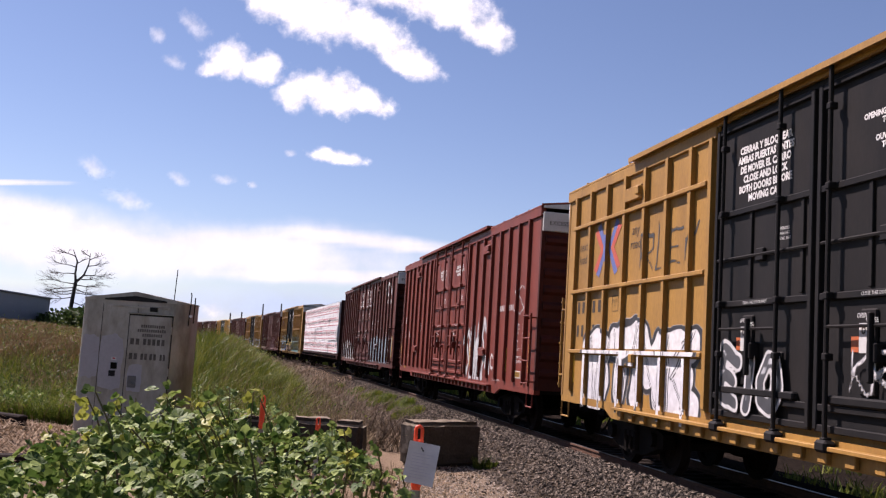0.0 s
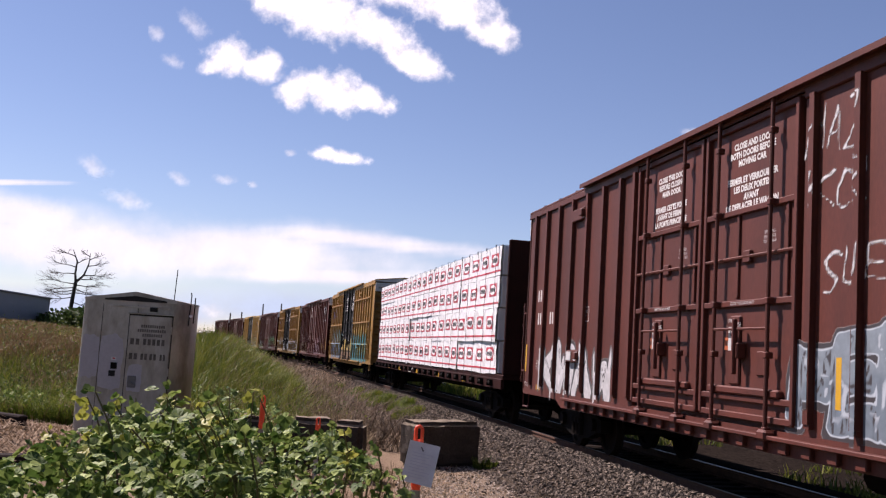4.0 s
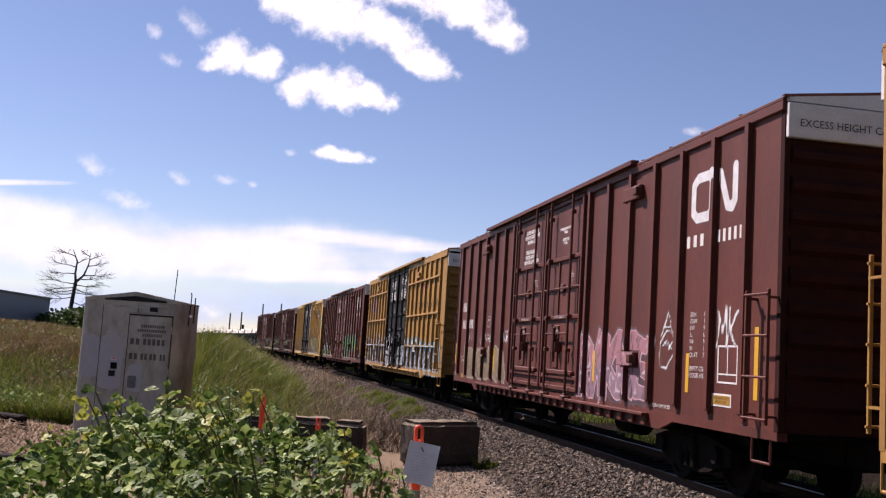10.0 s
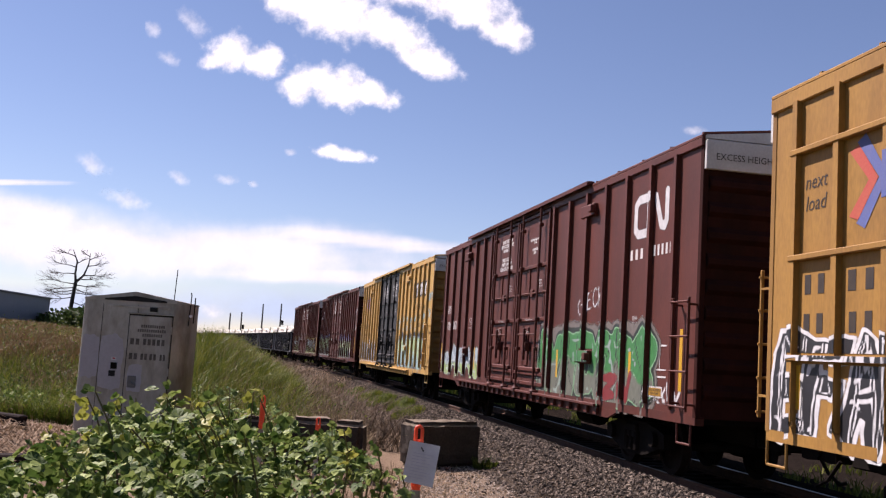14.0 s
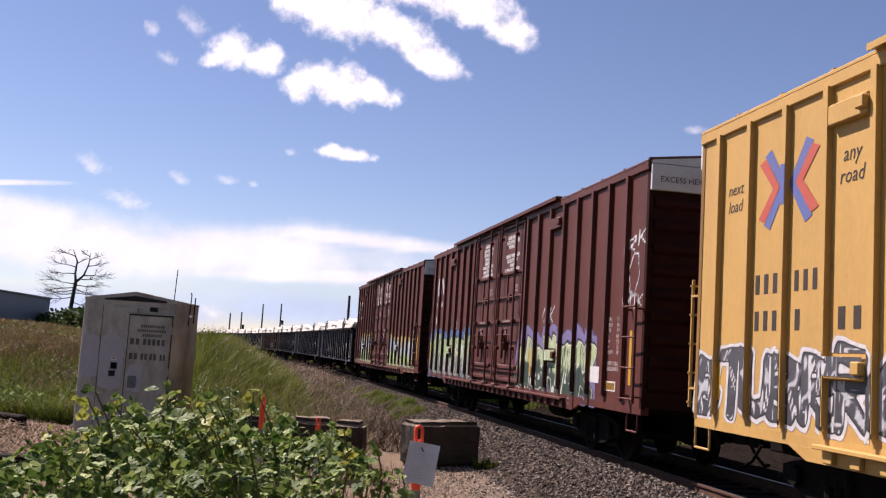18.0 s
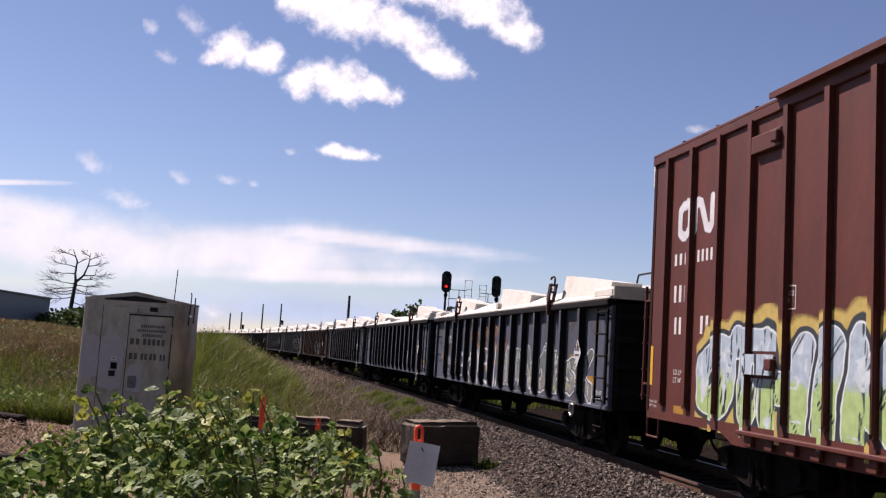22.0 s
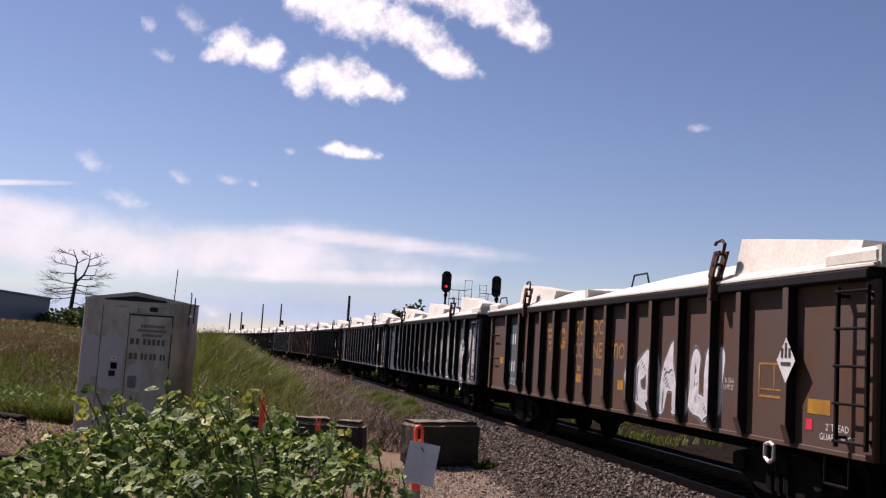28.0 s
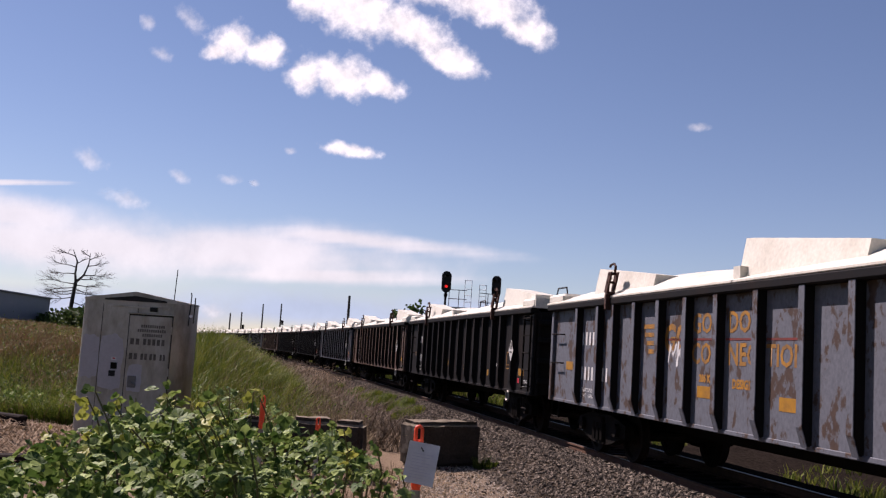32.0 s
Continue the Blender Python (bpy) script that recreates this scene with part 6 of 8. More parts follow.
spray(c, "BTUBRROKE", bx(0.3), bx(6.4), 1.15, 2.15, SP_TAG, STEPS_BOX, YF, 82, 0.12, 0.05, 0.05, ground=False, chisel=0.5, warp=1.0, label="grey sprayed lettering with white outlines")
spray(c, "KNIFE", bx(18.25), bx(18.95), 3.55, 3.85, SP_CYLINE, [], YF, 77, 0.018, 0.0, ground=False)
spray(c, "ONE", bx(18.22), bx(18.85), 3.05, 3.42, SP_CYLINE, [], YF, 78, 0.018, 0.0, ground=False)
for k, r in enumerate((12.2, 13.05, 13.9, 14.8, 15.68, 17.32)):
    spray(c, "KNIFE", bx(r), bx(r + 0.62), 2.85, 3.12, SP_CYLINE, [], YF, 83 + k, 0.014, 0.0, ground=False)
    spray(c, "ONE", bx(r + 0.06), bx(r + 0.56), 2.55, 2.8, SP_CYLINE, [], YF, 88 + k, 0.014, 0.0, ground=False)
# brown, green and purple
rear += BOX
c = add_car(boxcar(STYLE_BR, "dark brown high boxcar with green and purple graffiti"), rear, 9.6, 6.35)
mark_brown(c, "back", (IMPORTANT_FR, CLOSE_FR))
spray(c, "AMSMTEK", bx(11.6), bx(16.6), 1.03, 2.3, SP_OMK, STEPS_BOX, YF, 91, 0.20, 0.05, 0.2, chisel=0.8, depth=0.12, tall=0.3, label="green sprayed lettering on a purple ground")
spray(c, "KZMEDRM", bx(0.4), bx(6.6), 1.03, 2.35, SP_LIME, STEPS_BOX, YF, 92, 0.22, 0.055, 0.22, chisel=0.7, depth=0.14, tall=0.25, label="lime sprayed lettering on a blue ground")
spray(c, "OMK", bx(13.4), bx(14.2), 2.55, 2.9, SP_LINE, [], YF, 93, 0.02, 0.0, ground=False)
spray(c, "RK", bx(18.22), bx(18.92), 3.62, 3.95, SP_LINE, STEPS_BOX, YF, 94, 0.018, 0.0, ground=False)
spray(c, "O", bx(18.2), bx(18.75), 3.0, 3.6, SP_LINE, STEPS_BOX, YF, 95, 0.014, 0.0, ground=False)
spray(c, "MTK", bx(18.25), bx(18.92), 2.68, 2.95, SP_LINE, STEPS_BOX, YF, 96, 0.014, 0.0, ground=False)
spray(c, "IO", bx(16.5), bx(16.75), 2.1, 2.25, SP_LINE, STEPS_BOX, YF, 97, 0.014, 0.0, ground=False)
part("white_plate", Geo().box(bx(16.56), bx(17.02), YF - 0.009, YF - 0.006, 1.43, 1.72), M_TXTW, c)
# brown, ice and lime
rear += BOX
c = add_car(boxcar(STYLE_BR, "dark brown high boxcar with pale blue and lime graffiti"), rear, 9.6, 6.35)
mark_brown(c, "back", (IMPORTANT_FR, CLOSE_FR))
spray(c, "SKCHWAN", bx(11.9), bx(18.2), 1.03, 2.35, SP_ICE, STEPS_BOX, YF, 101, 0.20, 0.05, 0.12, chisel=0.75, depth=0.1, tall=0.3, label="pale blue and lime sprayed lettering")
spray(c, "OTHIK", bx(2.2), bx(6.6), 1.03, 2.4, SP_ICE, STEPS_BOX, YF, 102, 0.24, 0.065, 0.12, depth=0.08, tall=0.1, label="pale blue and lime sprayed lettering")

# ---------- gondolas in order ----------
M_TEALGREY = mat("teal_grey_paint", (0.044, 0.066, 0.070), 0.6, 0, (0.060, 0.066, 0.068), 3, 0.6, 30, 0)
M_FADERED = mat("faded_red_stripe", (0.13, 0.022, 0.018), 0.6, 0, (0.07, 0.03, 0.025), 5, 0.8, 40, 0)
M_YLET = mat("yellow_lettering", (0.27, 0.125, 0.018), 0.6, 0, (0.10, 0.060, 0.032), 4, 0.9, 40, 0, edge=0.52)
M_YPLATE = mat("yellow_decal", (0.30, 0.145, 0.012), 0.5, 0, (0.15, 0.075, 0.02), 4, 0.8, 40, 0)


YGL = YG - 0.004
GLOOK = [M_GOND_B, M_GOND_B, M_GOND, M_GOND_R, M_GOND, M_GOND_P, M_GOND_D, M_GOND_R, M_GOND, M_GOND_D, M_GOND_D, M_GOND_R, M_GOND, M_GOND_D, M_GOND, M_GOND_R, M_GOND_D, M_GOND]
GNAME = {M_GOND_P: "peeling grey steel gondola with rust patches and white covers", M_GOND_B: "blue-grey ribbed steel gondola with white domed covers", M_GOND: "grey ribbed steel gondola with white domed covers", M_GOND_R: "rust-brown steel gondola with ribs and white domed covers", M_GOND_D: "dark grey ribbed steel gondola with white domed covers"}
YGL = YG - 0.004
rear += 0.195
for k, look_ in enumerate(GLOOK):
    rear += GON
    c = add_car(gondola(look_, GNAME[look_] + (", graffiti" if k in (0, 3, 4, 5) else ""), k), rear, 8.2, 5.85)
    if k > 11:
        continue
    if look_ is not M_GOND_D:
        for txt, r, z, size in (("GON", 7.25, 2.41, 0.39), ("DOL", 8.27, 2.41, 0.39), ("CON", 7.25, 1.99, 0.40), ("NEC", 8.27, 1.99, 0.40), ("TION", 9.33, 1.99, 0.37), ("DESIGN", 8.30, 1.62, 0.16), ("286 K", 7.22, 1.66, 0.14)):
            lettering("faded_lettering", txt, size, M_YLET, c, gx_(r), YGL, z, "faded yellow painted lettering", bold=0.008)
        lettering("faded_lettering", "GO", 0.56, M_YLET, c, gx_(6.26), YGL, 2.20, bold=0.02)
        for a, b_ in ((5.87, 6.68), (6.84, 7.65), (7.81, 8.72), (8.88, 9.77)):
            part("red_line", Geo().box(gx_(a), gx_(b_), YGL, YGL + 0.002, 2.185, 2.215), M_FADERED, c)
        bars("faded_bars", c, gx_(4.93), YGL, 2.44, [[(0.05, 0.7)], [(0.12, 0.63)], [(0.2, 0.55)], [(0.28, 0.47)]], M_YLET, 0.07, 0.06)
    if k in (1, 2, 3):
        part("repainted_patch", shared("patch", lambda: Geo().box(gx_(1.94), gx_(2.73), YGL, YGL + 0.002, 1.15, 2.70).mesh("repainted_patch", M_TEALGREY)), M_TEALGREY, c, "teal-grey repainted patch behind the markings")
    for z, spans in ((2.22, ((1.98, 2.74, 4),)), (1.58, ((1.98, 2.74, 4), (3.12, 3.50, 2)))):
        for a, b_, n in spans:
            for i in range(n):
                w_ = (b_ - a) / n
                part("number_bar", shared(("gbar", round(w_, 3)), lambda: Geo().box(0, w_ * 0.42, YGL - 0.005, YGL - 0.003, -0.12, 0.12).mesh("number_bar", M_TXTW)), M_TXTW, c, "white stencilled mark").location = (gx_(a + w_ * (i + 0.14)), 0, z)
    lettering("stencil", "LD LMT 220000\nLT WT    66800", 0.105, M_TXTW, c, gx_(2.36), YGL - 0.003, 1.22)
    for r, z in ((1.05, 1.62), (7.0, 1.40), (15.05, 1.38), (12.05, 1.28), (9.2, 1.36)):
        part("yellow_plate", shared("gplate", lambda: Geo().box(0, 0.44, YGL, YGL + 0.002, 0, 0.16).mesh("yellow_plate", M_YPLATE)), M_YPLATE, c).location = (gx_(r), 0, z)
    lettering("stencil", "2' TREAD\nGUARD SHOE", 0.105, M_TXTW, c, gx_(15.62), YGL, 1.2)
    part("red_square", shared("redsq", lambda: Geo().box(0, 0.13, YGL, YGL + 0.002, 0, 0.12).mesh("red_square", M_WRAPRED)), M_WRAPRED, c).location = (gx_(15.02), 0, 1.2)
    lettering("stencil", "IL 52-6\nCU FT 2743", 0.088, M_TXTW, c, gx_(13.20), YGL, 1.62)
    part("placard", shared("diamond", lambda: Geo().add([(0, YG - 0.138, -0.26), (0.20, YG - 0.138, 0), (0, YG - 0.138, 0.26), (-0.20, YG - 0.138, 0)], [(0, 1, 2, 3)]).mesh("placard", M_WHITE)), M_WHITE, c, "white diamond placard with black bars").location = (gx_(14.80), 0, 1.95)
    part("placard_bars", shared("dbars", lambda: Geo().box(-0.10, -0.06, YG - 0.144, YG - 0.140, 0.03, 0.14).box(-0.02, 0.02, YG - 0.144, YG - 0.140, 0.03, 0.2).box(0.06, 0.10, YG - 0.144, YG - 0.140, 0.03, 0.14).box(-0.1, 0.1, YG - 0.144, YG - 0.140, -0.06, -0.02).mesh("placard_bars", M_TXTK)), M_TXTK, c).location = (gx_(14.80), 0, 1.95)
    g = Geo()
    for a, b_, e, f in ((0, 0.03, 0, 0.42), (0.72, 0.75, 0, 0.42), (0, 0.75, 0, 0.03), (0, 0.75, 0.39, 0.42), (0.35, 0.38, 0.1, 0.42), (0, 0.75, 0.09, 0.11)):
        g.box(gx_(13.95) + a, gx_(13.95) + b_, YGL, YGL + 0.002, 1.5 + e, 1.5 + f)
    part("stencil_frame", g, M_YLET, c)
    part("white_streak", Geo().box(gx_(7.55), gx_(7.60), YGL, YGL + 0.002, 1.35, 2.6), M_TXTW, c) if k in (1, 3, 5) else None
    if k == 0:
        spray(c, "EKRWENA", gx_(3.9), gx_(8.9), 1.08, 1.95, SP_LINE, STEPS_G, YG, 201, 0.035, 0.0, ground=False, warp=2.6, label="white outlined sprayed lettering")
        spray(c, "MRAKNESK", gx_(9.1), gx_(15.3), 1.08, 2.0, SP_GWHITE, STEPS_G, YG, 202, 0.12, 0.035, ground=False, label="white outlined sprayed lettering")
    if k == 3:
        spray(c, "OAU", gx_(9.95), gx_(13.1), 1.05, 2.15, SP_CHAR, STEPS_G, YG, 203, 0.15, 0.035, ground=False, label="white sprayed figures with black outline")
    if k == 4:
        spray(c, "OOBOGO", gx_(10.2), gx_(15.6), 1.05, 2.45, SP_FIG, STEPS_G, YG, 204, 0.17, 0.04, ground=False, label="white outlined sprayed bubbles")
        spray(c, "NUMAU", gx_(5.6), gx_(10.4), 1.1, 2.1, SP_LINE, STEPS_G, YG, 205, 0.028, 0.0, ground=False, cell=0.03)
    if k == 1:
        spray(c, "THARS", gx_(11.05), gx_(12.85), 1.12, 1.85, SP_LINE, STEPS_G, YG, 206, 0.022, 0.0, ground=False)
        spray(c, "KARY", gx_(0.35), gx_(1.75), 1.75, 2.25, SP_LINE, STEPS_G, YG, 209, 0.012, 0.0, ground=False)
    if k == 5:
        spray(c, "MK", gx_(6.0), gx_(6.7), 1.7, 2.1, SP_LINE, STEPS_G, YG, 207, 0.02, 0.0, ground=False)
    if k == 2:
        spray(c, "SKO", gx_(9.0), gx_(11.0), 1.4, 2.0, SP_LINE, STEPS_G, YG, 208, 0.018, 0.0, ground=False)
# ---------- equipment cabinet ----------
def cabinet():
    c = thing("equipment_cabinet", "weathered grey metal railway equipment cabinet with a peaked roof", "cabinet", at=pose(-4.77, 15.5, 0.06))
    w, d, h = 0.83, 0.78, 2.24
    r = 0.10
    out = [(-w + r, 0)] + [(w - 0.24 + 0.24 * math.sin(a), 0.24 - 0.24 * math.cos(a)) for a in [math.pi / 2 * i / 8 for i in range(9)]] + [(w, d - r), (w - r, d), (-w + r, d), (-w, d - r), (-w, r), (-w + 0.03, 0.03)]
    g = Geo()
    n = len(out)
    g.add([(x, y, 0.05) for x, y in out] + [(x, y, h) for x, y in out], [(i, (i + 1) % n, n + (i + 1) % n, n + i) for i in range(n)] + [tuple(range(n))])
    ob = part("body", g, M_CAB, c)
    ob.data.polygons.foreach_set("use_smooth", [0 < i < 10 for i in range(len(ob.data.polygons))])
    g = Geo()
    rim = [out[0], (0.0, 0.0)] + out[1:]
    back = max(i for i, p in enumerate(rim) if p == (w - r, d))
    rim = rim[:back + 1] + [(0.0, d)] + rim[back + 1:]
    rim = [(x * 1.012, y * 1.03 - 0.012) for x, y in rim]
    n = len(rim)
    g.add([(x, y, h - 0.004) for x, y in rim] + [(x, y, h + 0.018 + 0.135 * (1 - abs(x) / w)) for x, y in rim], [(i, (i + 1) % n, n + (i + 1) % n, n + i) for i in range(n)] + [tuple(n + i for i in range(1, back + 2)), tuple([n + i for i in range(back + 1, n)] + [n, n + 1])])
    part("roof", g, M_CAB, c)
    part("gable", Geo().prism([(-w + 0.1, h - 0.02), (w - 0.1, h - 0.02), (0, h + 0.11)], 0.02, 0.04), M_CAB, c)
    part("gable_vent", Geo().add([(-0.58, -0.016, h + 0.0), (0.40, -0.016, h + 0.0), (0.40, -0.016, h + 0.025), (-0.1, -0.016, h + 0.085), (-0.58, -0.016, h + 0.025)], [(0, 1, 2, 3, 4)]), M_BLK, c, "dark louvre opening under the gable")
    part("gutter_trim", Geo().box(-0.52, 0.46, -0.014, 0, h - 0.10, h - 0.07, 0.004), M_CAB, c)
    door = part("door", Geo().box(-0.16, 0.50, -0.022, 0, 0.17, 2.02, 0.006), M_CAB, c, "narrow metal door with stencilled lettering")
    gap = Geo()
    gap.box(-0.175, -0.163, -0.006, 0.002, 0.16, 2.04).box(0.503, 0.515, -0.006, 0.002, 0.16, 2.04).box(-0.175, 0.515, -0.006, 0.002, 2.022, 2.04)
    part("door_gap", gap, M_BLK, c)
    part("drip_edge", Geo().box(-0.19, 0.53, -0.04, 0, 2.045, 2.06, 0.003), M_CAB, c)
    part("door_latch", Geo().box(-0.11, 0.02, -0.035, -0.02, 0.90, 1.08, 0.008).rod((-0.05, -0.06, 0.98), (0.03, -0.06, 0.93), 0.014, 8).rod((-0.05, -0.06, 0.98), (-0.05, -0.02, 0.98), 0.012, 8), mat("dark_latch", (0.12, 0.12, 0.12), 0.5, 0.6, None, 5, 0.4), c)
    part("hinge", Geo().rod((0.51, -0.02, 0.4), (0.51, -0.02, 0.52), 0.012, 8), M_CAB, c)
    part("hinge", Geo().rod((0.51, -0.02, 1.1), (0.51, -0.02, 1.22), 0.012, 8), M_CAB, c)
    part("hinge", Geo().rod((0.51, -0.02, 1.75), (0.51, -0.02, 1.87), 0.012, 8), M_CAB, c)
    part("vent_box", Geo().box(0.14, 0.26, -0.03, 0, 2.09, 2.16, 0.006), M_BLK, c, "small black vent")
    part("panel_seam", Geo().box(-0.60, -0.592, -0.003, 0.002, 0.1, h - 0.06), M_BLK, c)
    part("panel_seam", Geo().box(-0.05, -0.043, -0.003, 0.002, 2.06, h - 0.06), M_BLK, c)

    def blot(x0, x1, z0, z1, seed):
        g = Geo()
        nn = 40
        pts = []
        for i in range(nn):
            a = 2 * math.pi * i / nn
            k = 1 / max(abs(math.cos(a)), abs(math.sin(a))) ** 0.75
            k *= 0.93 + 0.12 * noise.noise((math.cos(a) * 2 + seed, math.sin(a) * 2, 0))
            pts.append(((x0 + x1) / 2 + (x1 - x0) / 2 * k * math.cos(a) * 0.92, -0.0035, (z0 + z1) / 2 + (z1 - z0) / 2 * k * math.sin(a) * 0.92))
        g.add(pts, [tuple(range(nn))])
        return g
    part("painted_patch", blot(-0.90, -0.58, 0.95, 1.74, 1.0), M_CABPATCH, c, "pale paint covering old graffiti")
    part("painted_patch", blot(-0.62, -0.19, 0.78, 1.78, 4.0), M_CABPATCH, c, "pale paint covering old graffiti")
    p = part("painted_patch", blot(-0.14, 0.12, 0.80, 1.30, 7.0), M_CABPATCH, c)
    p.location.y = -0.022
    for k, (x, z, ww, hh) in enumerate(((-0.36, 1.33, 0.08, 0.05), (-0.35, 1.22, 0.10, 0.10), (-0.37, 1.10, 0.10, 0.09))):
        part("small_plate", Geo().box(x - ww / 2, x + ww / 2, -0.009, -0.004, z - hh / 2, z + hh / 2), M_BLK if k == 2 else (M_WHITE if k == 0 else M_STEEL), c)
    part("red_sticker", Geo().box(-0.375, -0.335, -0.012, -0.0095, 1.325, 1.345), M_WRAPRED, c)
    for z, rows in ((1.86, [(0.03, 0.38)]), (1.79, [(-0.02, 0.45)]), (1.72, [(0.06, 0.32)]), (1.615, [(-0.12, 0.17), (0.08, 0.36)]), (1.385, [(-0.12, 0.15), (0.06, 0.12), (0.20, 0.12), (0.36, 0.10)])):
        hgt = 0.095 if z < 1.7 else 0.045
        ink = mat("worn_stencil", (0.055, 0.050, 0.044), 0.7, 0, (0.13, 0.12, 0.105), 14, 0.6, 40, 0)
        for a, b in rows:
            nl = max(2, int(b / (hgt * 0.72)))
            for k in range(nl):
                part("stencil_bar", Geo().box(a + b * k / nl, a + b * (k + 0.66) / nl, -0.026, -0.023, z - hgt / 2, z + hgt / 2), ink, c)
    part("antenna", Geo().rod((0.46, 0.15, h + 0.05), (0.475, 0.15, h + 0.55), 0.008, 6), M_STEEL, c, "thin whip antenna")
    g = Geo()
    g.rod((0.90, 0.05, 1.9), (0.92, 0.05, h + 0.15), 0.010, 6).rod((0.915, 0.30, 1.95), (0.92, 0.30, h + 0.12), 0.011, 6).rod((0.92, 0.05, h + 0.15), (0.91, 0.03, h + 0.19), 0.009, 6)
    part("conduit", g, M_STEEL, c)
    part("lamp", Geo().rod((0.87, 0.03, 2.06), (0.87, 0.09, 2.06), 0.022, 12), M_PAPER, c, "small round white lamp")
    for o in c.children:
        if not o.name.startswith(("body", "roof", "gable")) or o.name.startswith("gable_vent"):
            o.location.x = 0.0 if o.name.startswith(("conduit", "lamp")) else 0.10
        if o.name.startswith("conduit"):
            o.location.x = -0.06
    part("plinth", Geo().box(-w + 0.05, w - 0.05, 0.05, d - 0.05, -0.3, 0.06), M_CONC, c)


cabinet()


# ---------- marker posts and the notice ----------
def marker_post(x, y, top, base, label):
    p = thing("marker_post", label, "marker post", "orange marker posts", at=pose(x, y, 0, 0, 0, random.Random(int(x * 50)).uniform(-12, 12)))
    g = Geo()
    for s in (-1, 1):
        g.box(s * 0.022 - 0.012, s * 0.022 + 0.012, -0.012, 0.012, top - 0.42, top - 0.03, 0.006)
    prev = None
    for i in range(9):
        a = math.pi * i / 8
        q = (0.022 * math.cos(a), 0, top - 0.035 + 0.024 * math.sin(a))
        if prev:
            g.rod(prev, q, 0.012, 8)
        prev = q
    g.box(-0.03, 0.03, 0.0, 0.012, top - 0.46, top - 0.1, 0.004)
    part("orange_sleeve", g, M_ORANGE, p, "bright orange plastic loop")
    part("post", Geo().box(-0.03, 0.03, -0.006, 0.006, base, top - 0.44, 0.003).box(-0.03, -0.022, -0.006, 0.03, base, top - 0.44).box(0.022, 0.03, -0.006, 0.03, base, top - 0.44), M_CAB, p, "galvanised steel post")


marker_post(-0.085, 6.82, 1.295, -0.35, "galvanised post with an orange plastic loop holding a paper notice")
marker_post(-2.22, 13.0, 1.10, -0.25, "orange plastic marker post among brambles")
marker_post(-1.55, 13.6, 0.815, -0.3, "orange plastic marker post beside concrete blocks")


def paper():
    n, m = 10, 13
    g = Geo()
    for j in range(m + 1):
        for i in range(n + 1):
            x, z = -0.105 + 0.21 * i / n, 0.045 - 0.275 * j / m
            y = 0.012 * math.sin(3.0 * i / n + 0.8 * j / m) - 0.010 * (j / m) ** 2
            g.v.append((x, y, z))
    for j in range(m):
        for i in range(n):
            q = j * (n + 1) + i
            g.f.append((q, q + 1, q + n + 2, q + n + 1))
    ob = solo("paper_notice", g, M_PAPER, "white paper notice tied to the orange post, fluttering", "paper sign", smooth=True)
    part("tie", Geo().rod((-0.02, -0.012, 0.015), (0.0, -0.012, -0.01), 0.004, 6), M_TXTK, ob)
    faint = mat("faint_ink", (0.52, 0.52, 0.60), 0.7, 0, None, 5, 0.2)
    for k in range(9):
        z = -0.03 - 0.02 * k
        part("print_line", Geo().box(-0.07, 0.07 - 0.02 * (k % 3), -0.0205 - 0.0006 * k, -0.020 - 0.0006 * k, z, z + 0.004), faint, ob)
    ob.matrix_world = pose(-0.045, 6.74, 1.135, 0, 8, 4)
    return ob


PAPER = paper()


# ---------- concrete blocks ----------
def lock_block(name, length, depth, height, at, label, seed):
    """A cast block with a rough top, worn edges and a keyed groove."""
    rng = np.random.RandomState(seed)
    nx, nz, ny = max(6, int(length / 0.09)), 9, 7
    bm = bmesh.new()
    bmesh.ops.create_grid(bm, x_segments=1, y_segments=1, size=0.5)
    bm.clear()
    bmesh.ops.create_cube(bm, size=1.0)
    bmesh.ops.scale(bm, vec=(length, depth, height), verts=bm.verts)
    bmesh.ops.translate(bm, vec=(length / 2, depth / 2, height / 2), verts=bm.verts)
    bmesh.ops.bevel(bm, geom=list(bm.edges), offset=0.085, segments=3, affect="EDGES")
    bmesh.ops.subdivide_edges(bm, edges=[e for e in bm.edges if e.calc_length() > 0.25], cuts=7, use_grid_fill=True)
    for v in bm.verts:
        k = noise.noise(v.co * 4.0 + Vector((seed, 0, 0))) * 0.030 + noise.noise(v.co * 13.0) * 0.016
        if v.co.z > height * 0.9:
            k *= 1.5
        v.co += v.normal * k
    m = bpy.data.meshes.new(name)
    bm.to_mesh(m)
    bm.free()
    m.materials.append(M_CONC)
    m.materials.append(M_CRUMB)
    # upward faces take the lighter crumbled colour, with sunlight painted in
    for p in m.polygons:
        if p.normal.z > 0.45 and p.center.z > height * 0.85:
            p.material_index = 1
    return solo(name, m, M_CONC, label, "concrete block", "concrete blocks by the track", at=at)


